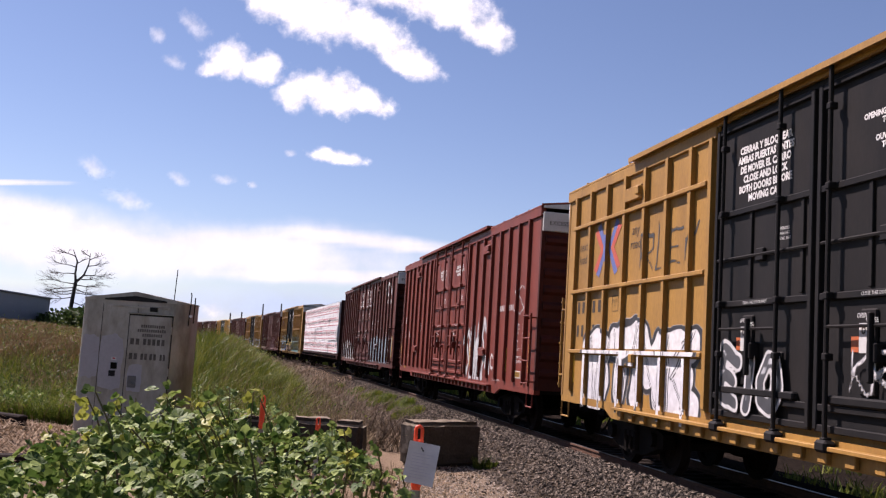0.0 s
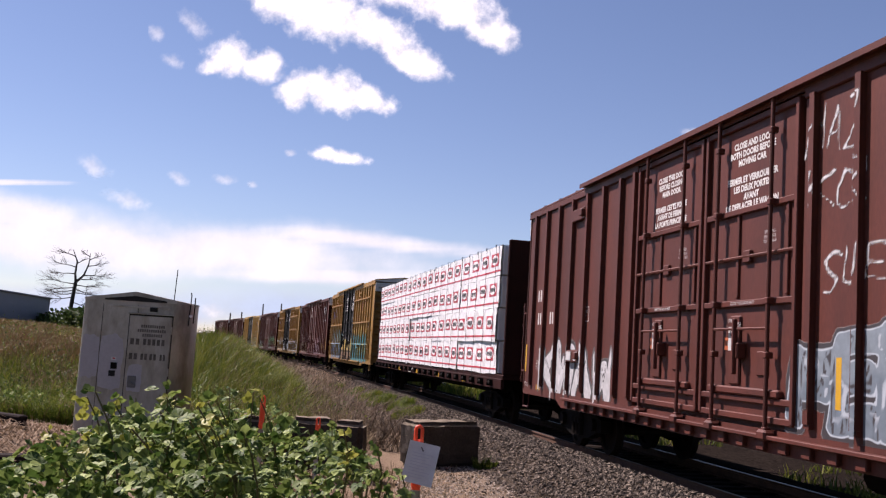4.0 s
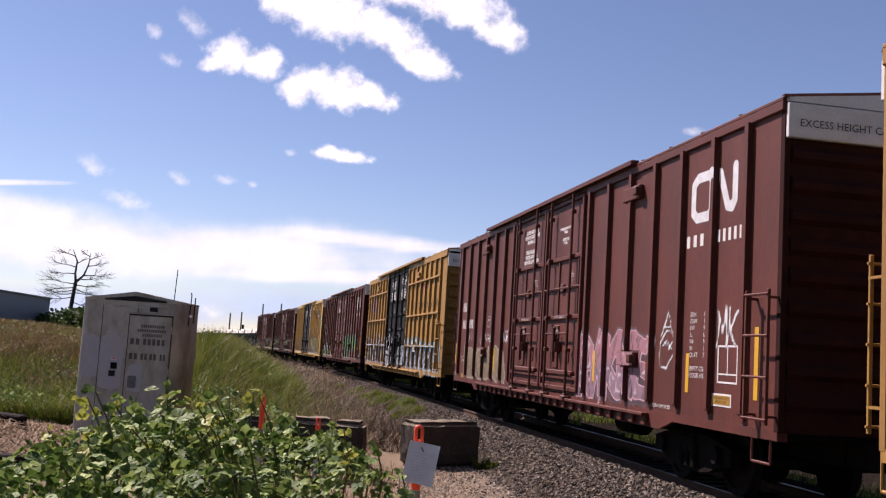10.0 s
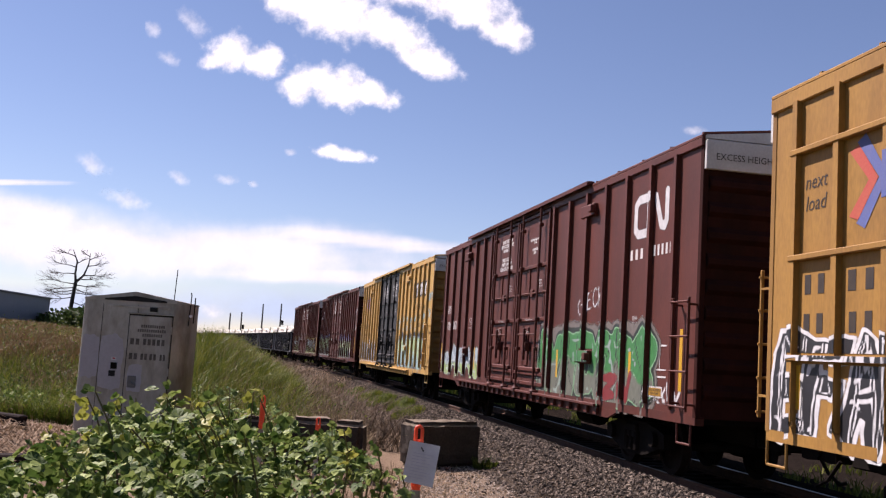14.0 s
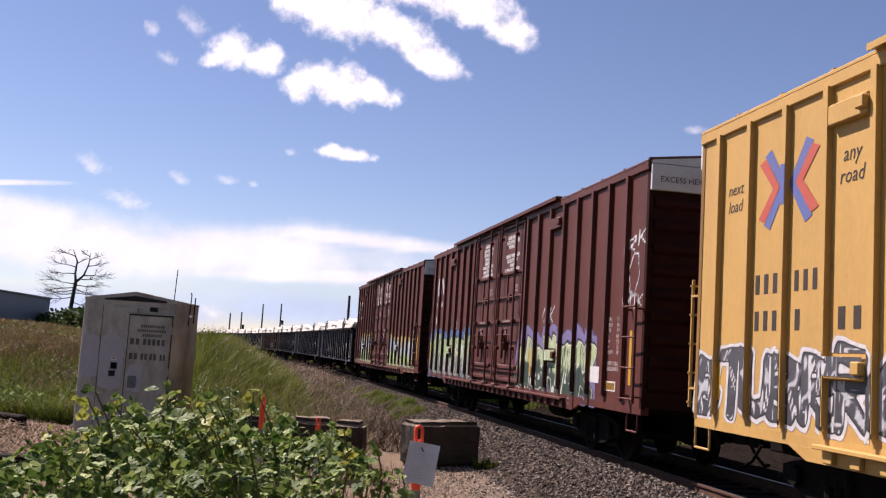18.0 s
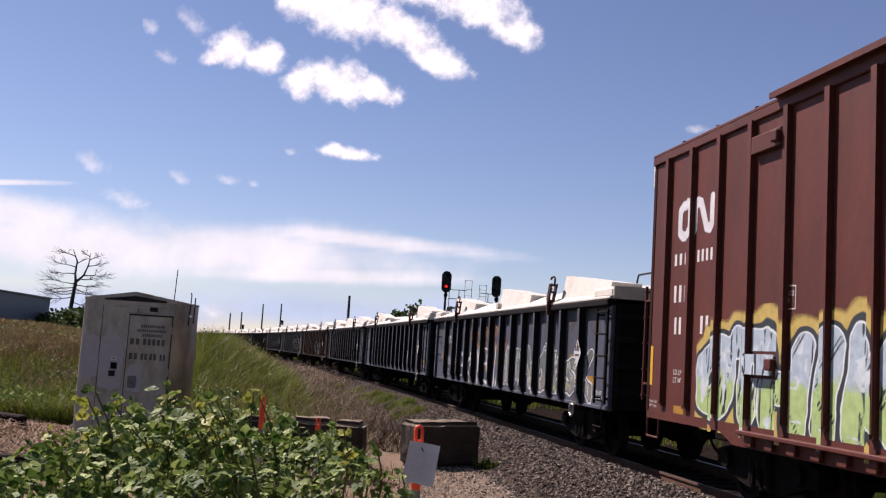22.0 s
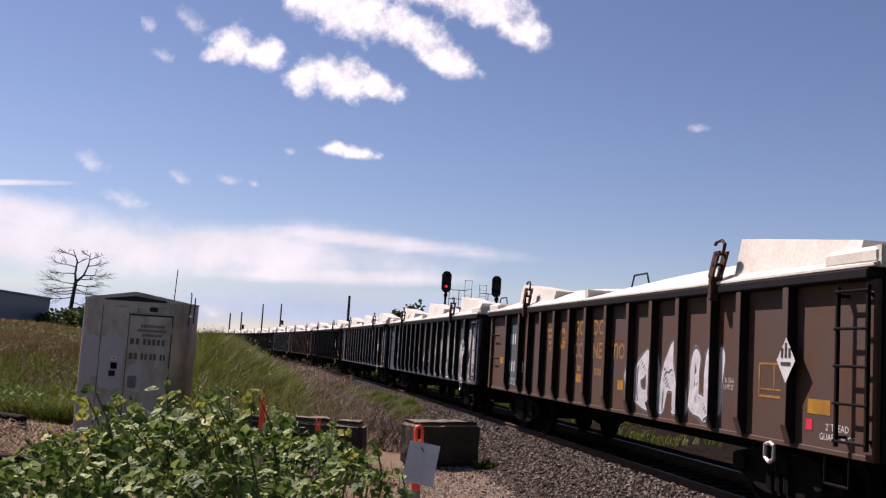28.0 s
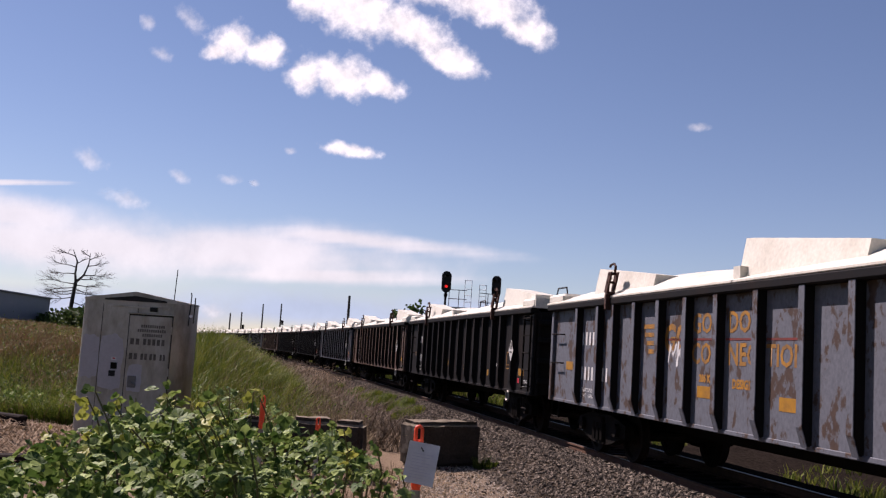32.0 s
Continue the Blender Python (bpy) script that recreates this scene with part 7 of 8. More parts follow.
lock_block("concrete_block", 1.55, 0.62, 0.86, pose(-0.24, 18.35, -0.36, 0, 0, 38), "weathered concrete block with a crumbling grassy top", 3)
lock_block("concrete_block", 0.72, 0.55, 0.80, pose(-2.25, 15.9, -0.18, 0, 0, 8), "weathered concrete block behind the brambles, painted dark as shade", 5)
lock_block("concrete_block", 0.52, 0.55, 0.78, pose(-1.62, 16.05, -0.18, 0, 0, -4), "weathered concrete block beside its neighbour, painted dark as shade", 8)
lock_block("concrete_block", 0.46, 0.5, 0.72, pose(-3.16, 15.9, -0.12, 0, 0, 4), "grey concrete block half hidden by brambles", 11)
solo("timber_beam", Geo().box(-0.55, 0.55, -0.12, 0.12, 0, 0.2, 0.02), M_TIE, "dark old timber lying on the dirt", "timber", at=pose(-5.15, 11.7, 0.10, 0, -2, 6))
solo("timber_beam", Geo().box(-0.6, 0.6, -0.1, 0.1, 0, 0.16, 0.02), M_TIE, "dark broken timber on the mound", "timber", at=pose(-6.35, 14.2, 0.42, 0, 3, -10))


# ---------- distance ----------
def warehouse():
    b = thing("warehouse", "long low dark grey metal warehouse on the rise", "building", at=pose(-44.4, 99.5, 0.12, 0, 0, 4.6))
    wall = mat("warehouse_wall", (0.16, 0.17, 0.20), 0.6, 0.2, (0.13, 0.14, 0.17), 0.8, 0.5, 6, 0.05)
    part("wall", Geo().box(-30, 0, -40, 16.5, 0.5, 5.1), wall, b)
    part("roof", Geo().box(-30.2, 0.25, -40.2, 16.75, 5.1, 5.28, 0.03), mat("warehouse_roof", (0.12, 0.125, 0.14), 0.6, 0.2, None, 1, 0.4), b)


warehouse()


def bare_tree(x, y, base, height):
    rng = random.Random(77)
    t = thing("bare_tree", "leafless dead tree with wide spreading limbs", "tree", at=pose(x, y, base))
    stems = ([(0, 0, 0, 0.30), (0.25, 0, height * 0.25, 0.26), (0.55, 0, height * 0.58, 0.22)], [(0.55, 0, height * 0.58, 0.17), (0.35, 0.1, height * 0.70, 0.13), (0.42, 0.2, height * 0.85, 0.09), (-0.2, 0.2, height * 1.0, 0.04)], [(0.55, 0, height * 0.58, 0.17), (1.5, -0.1, height * 0.68, 0.13), (2.0, -0.2, height * 0.82, 0.08), (2.1, -0.2, height * 0.96, 0.03)])
    for pts in stems:
        trunk = Geo()
        for p, q in zip(pts[:-1], pts[1:]):
            trunk.rod(p[:3], q[:3], p[3], 8, q[3])
        part("trunk", trunk, M_BARK, t)

    def limb(g, p, d, length, r, depth):
        n = 4
        for k in range(n):
            d = (d + Vector((rng.uniform(-0.25, 0.25), rng.uniform(-0.25, 0.25), rng.uniform(-0.16, 0.20)))).normalized()
            q = p + d * (length / n)
            r2 = r * 0.78
            g.rod(p, q, r, 5, r2)
            if depth > 0 and k > 0:
                for _ in range(4):
                    limb(g, q, (d + Vector((rng.uniform(-0.9, 0.9), rng.uniform(-0.9, 0.9), rng.uniform(-0.4, 0.6)))).normalized(), length * rng.uniform(0.35, 0.5), r2 * 0.6, depth - 1)
            p, r = q, r2
    for stem, f, side, reach, rise in ((0, 0.97, -1, 4.9, -0.06), (0, 0.9, -1, 4.0, 0.05), (0, 0.8, -1, 3.8, -0.22), (0, 0.72, -1, 3.0, -0.2), (0, 0.62, 1, 2.4, -0.25), (0, 0.8, 1, 3.2, -0.2), (0, 0.9, 1, 3.8, -0.3), (0, 0.5, 1, 1.5, -0.5), (0, 0.4, 1, 1.4, -0.6), (1, 0.3, -1, 3.6, 0.18), (1, 0.5, -1, 3.0, 0.12), (1, 0.8, -1, 2.4, 0.35), (1, 0.6, 1, 1.2, 0.5), (2, 0.3, 1, 3.0, 0.0), (2, 0.15, 1, 3.8, -0.15), (2, 0.6, 1, 2.0, 0.25), (2, 0.8, 1, 1.6, 0.45), (2, 0.9, -1, 1.2, 0.5), (0, 0.95, 1, 2.8, 0.1), (0, 0.85, -1, 4.4, -0.12)):
        pts = stems[stem]
        i = min(int(f * (len(pts) - 1)), len(pts) - 2)
        w = f * (len(pts) - 1) - i
        p0 = Vector(pts[i][:3]).lerp(Vector(pts[i + 1][:3]), w)
        g = Geo()
        limb(g, p0, Vector((side, rng.uniform(-0.7, 0.7), rise)).normalized(), reach * 0.84, 0.075, 2)
        part("limb", g, M_BARK, t)


bare_tree(-45.0, 120.0, 2.0, 9.6)


M_POLE = mat("pole_wood", (0.05, 0.045, 0.042), 0.85, 0, (0.08, 0.07, 0.06), 4, 0.5)


def utility_pole(x, y, top, box=False, arm=False):
    p = thing("utility_pole", "dark wooden utility pole beyond the track", "utility pole", "utility poles", at=pose(x, y, -0.4))
    part("pole", Geo().rod((0, 0, 0), (0, 0, top + 0.4), 0.19, 8, 0.13), M_POLE, p)
    if box:
        part("transformer", Geo().rod((0.42, 0, top * 0.6), (0.42, 0, top * 0.6 + 0.9), 0.24, 10), M_STEEL, p)
    if arm:
        part("crossarm", Geo().box(-0.1, 1.1, -0.06, 0.06, top - 0.3, top - 0.18), M_POLE, p)
        part("insulator", Geo().rod((1.0, 0, top - 0.18), (1.0, 0, top + 0.1), 0.05, 6), M_STEEL, p)


utility_pole(-42.2, 200, 7.2)
utility_pole(-39.9, 200, 7.5, True)
utility_pole(-35.7, 200, 9.4)
utility_pole(-32.0, 200, 9.7, True)
utility_pole(-10.1, 110, 7.5)
utility_pole(28.4, 90, 13.5, arm=True)


def signal(x, y, zc, yaw, lit, label):
    s = thing("railway_signal", label, "railway signal", "railway signals", at=pose(x, y, 0, 0, 0, yaw))
    out = [(0.30 * math.cos(a), zc + (0.36 if math.sin(a) >= 0 else -0.36) + 0.30 * math.sin(a)) for a in [2 * math.pi * i / 28 for i in range(28)]]
    part("backing_plate", Geo().prism(out, -0.03, 0.03), M_BLK, s, "black oval backing plate")
    for k, z in enumerate((zc + 0.32, zc - 0.28)):
        hood = Geo()
        for i in range(12):
            a0, a1 = math.radians(-20 + 220 * i / 12), math.radians(-20 + 220 * (i + 1) / 12)
            hood.add([(0.13 * math.cos(a0), -0.03, z + 0.13 * math.sin(a0)), (0.13 * math.cos(a1), -0.03, z + 0.13 * math.sin(a1)), (0.13 * math.cos(a1), -0.3, z + 0.13 * math.sin(a1)), (0.13 * math.cos(a0), -0.3, z + 0.13 * math.sin(a0))], [(0, 1, 2, 3)])
        part("hood", hood, M_BLK, s)
        lens = disc(Geo(), 0, -0.04, z, 0.085, 0.085, 16)
        if lit and k == 1:
            m = bpy.data.materials.new("lit_red_lens")
            m.use_nodes = True
            b = m.node_tree.nodes["Principled BSDF"]
            b.inputs["Base Color"].default_value = (0.5, 0.01, 0.01, 1)
            b.inputs["Emission Color"].default_value = (1.0, 0.03, 0.02, 1)
            b.inputs["Emission Strength"].default_value = 0.55
            part("lens", lens, m, s, "lit red lens")
        else:
            part("lens", lens, M_BLK, s)
    part("mast", Geo().rod((0, 0.12, -0.4), (0, 0.12, zc + 0.5), 0.07, 8).box(-0.1, 0.1, 0, 0.2, zc - 0.9, zc - 0.68, 0.01), M_STEEL, s)


signal(0.34, 60.0, 6.12, 6, True, "tall black railway signal showing a red light")
signal(3.40, 60.0, 6.02, -28, False, "black railway signal turned partly away")


def service_platform():
    p = thing("signal_platform", "grey steel signal platform with railings and ladder hoops", "signal platform", at=pose(0.5, 61.0, 0))
    grey = mat("grey_rail_paint", (0.22, 0.24, 0.27), 0.5, 0.3, None, 4, 0.4)
    pale = mat("pale_rail_paint", (0.62, 0.65, 0.68), 0.5, 0.1, None, 4, 0.3)
    part("deck", Geo().box(0, 3.1, -0.4, 0.4, 4.55, 4.65), grey, p)
    for k in range(6):
        if k in (2, 3):
            continue
        part("railing_post", Geo().rod((0.05 + 0.6 * k, -0.4, 4.6), (0.05 + 0.6 * k, -0.4, 5.75 - 0.04 * k), 0.025, 6), grey, p)
    for z in (5.15, 5.7):
        part("handrail", Geo().rod((0.0, -0.4, z), (1.15, -0.4, z), 0.025, 6), grey, p)
        part("handrail", Geo().rod((1.95, -0.4, z - 0.1), (3.1, -0.4, z - 0.15), 0.025, 6), grey, p)
    for x in (1.0, 1.9):
        g = Geo()
        for dx in (0, 0.42):
            g.rod((x + dx, -0.3, 4.6), (x + dx, -0.3, 6.35 - (x - 1) * 0.25), 0.022, 6)
        for z in (5.0, 5.4, 5.8, 6.33 - (x - 1) * 0.25):
            g.rod((x, -0.3, z), (x + 0.42, -0.3, z), 0.02, 6)
        part("ladder_hoop", g, pale, p, "pale ladder frame")
    for x in (0.1, 3.0):
        part("support", Geo().rod((x, 0, -0.5), (x, 0, 4.6), 0.12, 8), grey, p)


service_platform()


# ---------- clouds ----------
def cloud_material(name, soft, top, grain=0.5, scale=0.012, dim=0.40, bright=0.60, tone=(0.985, 1.0, 0.985)):
    m = bpy.data.materials.new(name)
    m.use_nodes = True
    nd, lk = m.node_tree.nodes, m.node_tree.links
    nd.clear()
    out = nd.new("ShaderNodeOutputMaterial")
    mixs = nd.new("ShaderNodeMixShader")
    tr = nd.new("ShaderNodeBsdfTransparent")
    em = nd.new("ShaderNodeEmission")
    tc = nd.new("ShaderNodeTexCoord")
    nz = nd.new("ShaderNodeTexNoise")
    nz.inputs["Scale"].default_value, nz.inputs["Detail"].default_value, nz.inputs["Roughness"].default_value = scale, 7, 0.62
    lk.new(tc.outputs["Object"], nz.inputs["Vector"])
    at = nd.new("ShaderNodeAttribute")
    at.attribute_name = "thick"
    ma = nd.new("ShaderNodeMath")
    ma.operation = "MULTIPLY_ADD"
    ma.inputs[1].default_value = grain
    lk.new(nz.outputs["Fac"], ma.inputs[0])
    lk.new(at.outputs["Fac"], ma.inputs[2])
    mr = nd.new("ShaderNodeMapRange")
    mr.interpolation_type = "SMOOTHSTEP"
    mr.inputs["From Min"].default_value, mr.inputs["From Max"].default_value = grain * 0.5, grain * 0.5 + soft
    mr.inputs["To Max"].default_value = top
    lk.new(ma.outputs[0], mr.inputs["Value"])
    shade = nd.new("ShaderNodeMapRange")
    shade.inputs["From Min"].default_value, shade.inputs["From Max"].default_value = 0.35, 0.7
    shade.inputs["To Min"].default_value, shade.inputs["To Max"].default_value = dim, bright
    lk.new(nz.outputs["Fac"], shade.inputs["Value"])
    em.inputs["Color"].default_value = (*tone, 1)
    lk.new(shade.outputs[0], em.inputs["Strength"])
    lk.new(mr.outputs[0], mixs.inputs[0])
    lk.new(tr.outputs[0], mixs.inputs[1])
    lk.new(em.outputs[0], mixs.inputs[2])
    lk.new(mixs.outputs[0], out.inputs["Surface"])
    return m


M_CUMULUS = cloud_material("cumulus", 0.72, 1.0, 1.15, 0.016, 0.46, 0.66)
M_WISP = cloud_material("wisp", 1.0, 0.42, 1.5, 0.022)
M_LOWSKY = cloud_material("low_sky_tint", 0.8, 0.9, 0.5, 0.004, 0.34, 0.41, (0.70, 0.90, 1.14))
M_VEIL = cloud_material("veil", 0.78, 0.82, 0.8, 0.0035, 0.45, 0.54)
SKY_FAR = 3000.0
VIEW = look(EYE, AIM, 3.551)
CLOUDS = []


def cloud(label, material, lobes, stretch=1.0, rough=0.55, step=5.0, drift=(0, 0), freq=0.02):
    """A cloud bank far off, on a flat sheet placed to fit the camera's view. Lobes: middle across and up, half width,
    half height, lean in degrees; the unit is one pixel, 1/1740.7 of the distance.
    """
    s = SKY_FAR / 1740.7
    x0, x1 = min(a - r * 1.5 for a, b, r, h, l in lobes), max(a + r * 1.5 for a, b, r, h, l in lobes)
    z0, z1 = min(b - max(h, r * abs(math.sin(radians(l)))) * 1.6 for a, b, r, h, l in lobes), max(b + max(h, r * abs(math.sin(radians(l)))) * 1.6 for a, b, r, h, l in lobes)
    nx, nz = int((x1 - x0) / step) + 2, int((z1 - z0) / step) + 2
    gx, gz = np.meshgrid(np.linspace(x0, x1, nx), np.linspace(z0, z1, nz))
    d = np.full(gx.shape, -3.0)
    for a, b, r, h, l in lobes:
        ca, sa = math.cos(radians(l)), math.sin(radians(l))
        px, pz = (gx - a) * ca + (gz - b) * sa, -(gx - a) * sa + (gz - b) * ca
        hh = np.where(pz < 0, h * 0.75, h)
        d = np.maximum(d, 1 - np.sqrt((px / r) ** 2 + (pz / hh) ** 2))
    d = d + rough * (fbm(gx * freq, gz * freq * stretch, int(abs(x0)) + 3, 5) - 0.5)
    rim = np.minimum(np.minimum(gx - x0, x1 - gx), np.minimum(gz - z0, z1 - gz))
    d = d - np.clip(1 - rim / (step * 3), 0, 1) * 2
    mx, mz = (x0 + x1) / 2, (z0 + z1) / 2
    m = bpy.data.meshes.new("cloud")
    idx = np.arange(gx.size).reshape(gx.shape)
    q = np.stack([idx[:-1, :-1], idx[:-1, 1:], idx[1:, 1:], idx[1:, :-1]], -1).reshape(-1, 4)
    m.from_pydata(np.stack([(gx.ravel() - mx) * s, (gz.ravel() - mz) * s, 0 * gx.ravel()], 1).tolist(), [], q.tolist())
    at = m.attributes.new("thick", "FLOAT", "POINT")
    at.data.foreach_set("value", d.ravel().astype(np.float32))
    m.materials.append(material)
    ob = solo("cloud", m, None, label, "cloud", "clouds in the sky", "structure")
    depth = SKY_FAR + 12 * len(CLOUDS)

    def place(dx, dz):
        k = depth / SKY_FAR
        return VIEW @ Matrix.Translation(((mx + dx) * s * k, (mz + dz) * s * k, -depth)) @ Matrix.Scale(k, 4)
    ob.matrix_world = place(0, 0)
    ob.visible_shadow = False
    CLOUDS.append((ob, place, drift))
    return ob


# pixel position to offsets from the middle of the view
def cc(x, y):
    return x - 784, 441 - y


cloud("large white fair-weather cloud high in the sky", M_CUMULUS, [(*cc(475, -8), 70, 68, -20), (*cc(555, 22), 105, 76, -22), (*cc(650, 58), 112, 50, -28), (*cc(725, 112), 70, 40, -22), (*cc(680, -20), 140, 62, -12), (*cc(790, 18), 125, 54, -22), (*cc(850, 58), 66, 42, -20)], drift=(74, 4), step=4.5, rough=0.5)
cloud("white fair-weather cloud with a flat base", M_CUMULUS, [(*cc(408, 110), 58, 50, -8), (*cc(458, 124), 56, 42, -18), (*cc(380, 122), 34, 24, 0)], drift=(6, 30), step=4.0, rough=0.7, freq=0.03)
cloud("white fair-weather cloud trailing to one side", M_CUMULUS, [(*cc(522, 168), 48, 48, -10), (*cc(582, 170), 80, 54, -12), (*cc(648, 182), 58, 32, -16)], drift=(20, 30), step=4.0, rough=0.7, freq=0.03)
cloud("small flat white cloud", M_CUMULUS, [(*cc(570, 276), 32, 18, -8), (*cc(610, 282), 44, 17, -8)], drift=(24, 12), step=3.0, rough=0.7, freq=0.04)
for (x, y, w, h, l), dr in (((281, 62, 15, 20, 60), (-18, 22)), ((307, 110, 22, 16, -20), (-22, 14)), ((342, 45, 34, 22, -55), (-5, 10)), ((515, 272, 13, 9, 0), (0, 4)), ((165, 298, 32, 22, -30), (-8, 14)), ((316, 318, 20, 14, -30), (2, 4)), ((398, 319, 26, 12, 0), (10, 0)), ((446, 327, 12, 9, -10), (4, 3)), ((225, 356, 46, 20, -12), (-4, 2)), ((1222, 236, 24, 10, 5), (14, 10)), ((375, 552, 24, 16, 0), (0, 0)), ((30, 535, 110, 22, 0), (0, 0))):
    cloud("small ragged white cloud wisp", M_WISP, [(*cc(x, y), w * 1.1, h * 1.1, l)], drift=dr, step=3.0, rough=0.6, freq=0.05)
cloud("broad bright veil of high cloud above the horizon", M_VEIL, [(*cc(120, 432), 500, 84, -3), (*cc(420, 445), 440, 76, -4), (*cc(620, 425), 340, 24, -6), (*cc(560, 488), 330, 26, -2), (*cc(40, 385), 220, 46, -8)], step=9.0, rough=0.55, stretch=3.5, freq=0.006)
cloud("thin streak of high cloud", M_VEIL, [(*cc(5, 323), 150, 12, -1)], step=5.0, rough=0.4, stretch=3.0, freq=0.012)
# no cloud: a glowing sheet added to turn the low sky pale blue
cloud("added glowing sheet that tints the low sky pale blue", M_LOWSKY, [(*cc(150, 545), 420, 46, -3), (*cc(560, 552), 420, 50, -3), (*cc(900, 560), 420, 40, -4)], step=9.0, rough=0.3, stretch=2.5, freq=0.008)
# ---------- plants and stones ----------
def leaf_material(name, base, second, rough=0.45, trans=0.25, rnd_island=True):
    if name in MATS:
        return MATS[name]
    m = bpy.data.materials.new(name)
    m.use_nodes = True
    nd, lk = m.node_tree.nodes, m.node_tree.links
    b = nd["Principled BSDF"]
    b.inputs["Roughness"].default_value = rough
    b.inputs["Specular IOR Level"].default_value = 0.16
    geo = nd.new("ShaderNodeNewGeometry")
    info = nd.new("ShaderNodeObjectInfo")
    ad = nd.new("ShaderNodeMath")
    ad.operation = "ADD"
    lk.new(geo.outputs["Random Per Island"], ad.inputs[0])
    lk.new(info.outputs["Random"], ad.inputs[1])
    fr = nd.new("ShaderNodeMath")
    fr.operation = "FRACT"
    lk.new(ad.outputs[0], fr.inputs[0])
    pw = nd.new("ShaderNodeMath")
    pw.operation = "POWER"
    pw.inputs[1].default_value = 1.6
    lk.new(fr.outputs[0], pw.inputs[0])
    mx = nd.new("ShaderNodeMix")
    mx.data_type = "RGBA"
    mx.inputs["A"].default_value, mx.inputs["B"].default_value = (*base, 1), (*second, 1)
    lk.new(pw.outputs[0], mx.inputs["Factor"])
    tc = nd.new("ShaderNodeTexCoord")
    nz = nd.new("ShaderNodeTexNoise")
    nz.inputs["Scale"].default_value, nz.inputs["Detail"].default_value = 30, 4
    lk.new(tc.outputs["Object"], nz.inputs["Vector"])
    hs = nd.new("ShaderNodeHueSaturation")
    r = nd.new("ShaderNodeMapRange")
    r.inputs["From Min"].default_value, r.inputs["From Max"].default_value = 0.3, 0.7
    r.inputs["To Min"].default_value, r.inputs["To Max"].default_value = 0.75, 1.2
    lk.new(nz.outputs["Fac"], r.inputs["Value"])
    lk.new(r.outputs[0], hs.inputs["Value"])
    lk.new(mx.outputs["Result"], hs.inputs["Color"])
    lk.new(hs.outputs[0], b.inputs["Base Color"])
    out = nd["Material Output"]
    tl = nd.new("ShaderNodeBsdfTranslucent")
    lk.new(hs.outputs[0], tl.inputs["Color"])
    ms = nd.new("ShaderNodeMixShader")
    ms.inputs[0].default_value = trans
    lk.new(b.outputs[0], ms.inputs[1])
    lk.new(tl.outputs[0], ms.inputs[2])
    lk.new(ms.outputs[0], out.inputs["Surface"])
    MATS[name] = m
    return m


M_BRAMBLE = leaf_material("bramble_leaf", (0.040, 0.082, 0.015), (0.260, 0.325, 0.094), 0.58, 0.26)
M_FRESH = leaf_material("fresh_leaf", (0.20, 0.22, 0.035), (0.38, 0.37, 0.08), 0.45, 0.3)
M_CANE = mat("bramble_cane", (0.10, 0.075, 0.035), 0.7, 0, (0.07, 0.09, 0.03), 9, 0.6, 40, 0.2)
M_GRASS = leaf_material("meadow_grass", (0.050, 0.082, 0.010), (0.180, 0.180, 0.030), 0.6, 0.3)
M_GRASS2 = leaf_material("bright_grass", (0.048, 0.082, 0.009), (0.165, 0.185, 0.030), 0.7, 0.3)
M_DRY = leaf_material("dry_grass", (0.095, 0.066, 0.034), (0.230, 0.170, 0.095), 0.7, 0.25)
M_REDGRASS = leaf_material("reddish_grass", (0.100, 0.058, 0.026), (0.175, 0.115, 0.046), 0.7, 0.25)
M_SHRUB = leaf_material("shrub_leaf", (0.028, 0.052, 0.014), (0.07, 0.11, 0.03), 0.55, 0.2)
M_BRUSH = leaf_material("dead_brush", (0.055, 0.039, 0.026), (0.21, 0.16, 0.112), 0.8, 0.1)
M_STRAW = leaf_material("straw_litter", (0.16, 0.11, 0.068), (0.30, 0.22, 0.15), 0.8, 0.15)

# a leaflet, folded along its midrib, one unit long along y
LEAF_V = np.array([(0, 0, 0), (-0.30, 0.16, 0.05), (-0.43, 0.42, 0.08), (-0.32, 0.70, 0.05), (0, 1.0, -0.06), (0.32, 0.70, 0.05), (0.43, 0.42, 0.08), (0.30, 0.16, 0.05), (0, 0.35, -0.02), (0, 0.68, -0.02)])
LEAF_F = [(0, 8, 2, 1), (8, 9, 3, 2), (9, 4, 3), (0, 7, 6, 8), (8, 6, 5, 9), (9, 5, 4)]


def rot_np(rng, n, tilt):
    """Random turns: any heading, leaning from level by up to about tilt radians."""
    a = rng.uniform(0, 2 * math.pi, n)
    t = rng.normal(0, tilt, n)
    r = rng.normal(0, tilt, n)
    ca, sa, ct, st, cr, sr = np.cos(a), np.sin(a), np.cos(t), np.sin(t), np.cos(r), np.sin(r)
    Z = np.zeros(n)
    O = np.ones(n)
    rz = np.stack([np.stack([ca, -sa, Z], -1), np.stack([sa, ca, Z], -1), np.stack([Z, Z, O], -1)], -2)
    rx = np.stack([np.stack([O, Z, Z], -1), np.stack([Z, ct, -st], -1), np.stack([Z, st, ct], -1)], -2)
    ry = np.stack([np.stack([cr, Z, sr], -1), np.stack([Z, O, Z], -1), np.stack([-sr, Z, cr], -1)], -2)
    return rz @ rx @ ry


def mesh_np(name, v, f, material, attrs=()):
    m = bpy.data.meshes.new(name)
    m.from_pydata(v.tolist() if hasattr(v, "tolist") else v, [], f.tolist() if hasattr(f, "tolist") else f)
    m.materials.append(material)
    return m


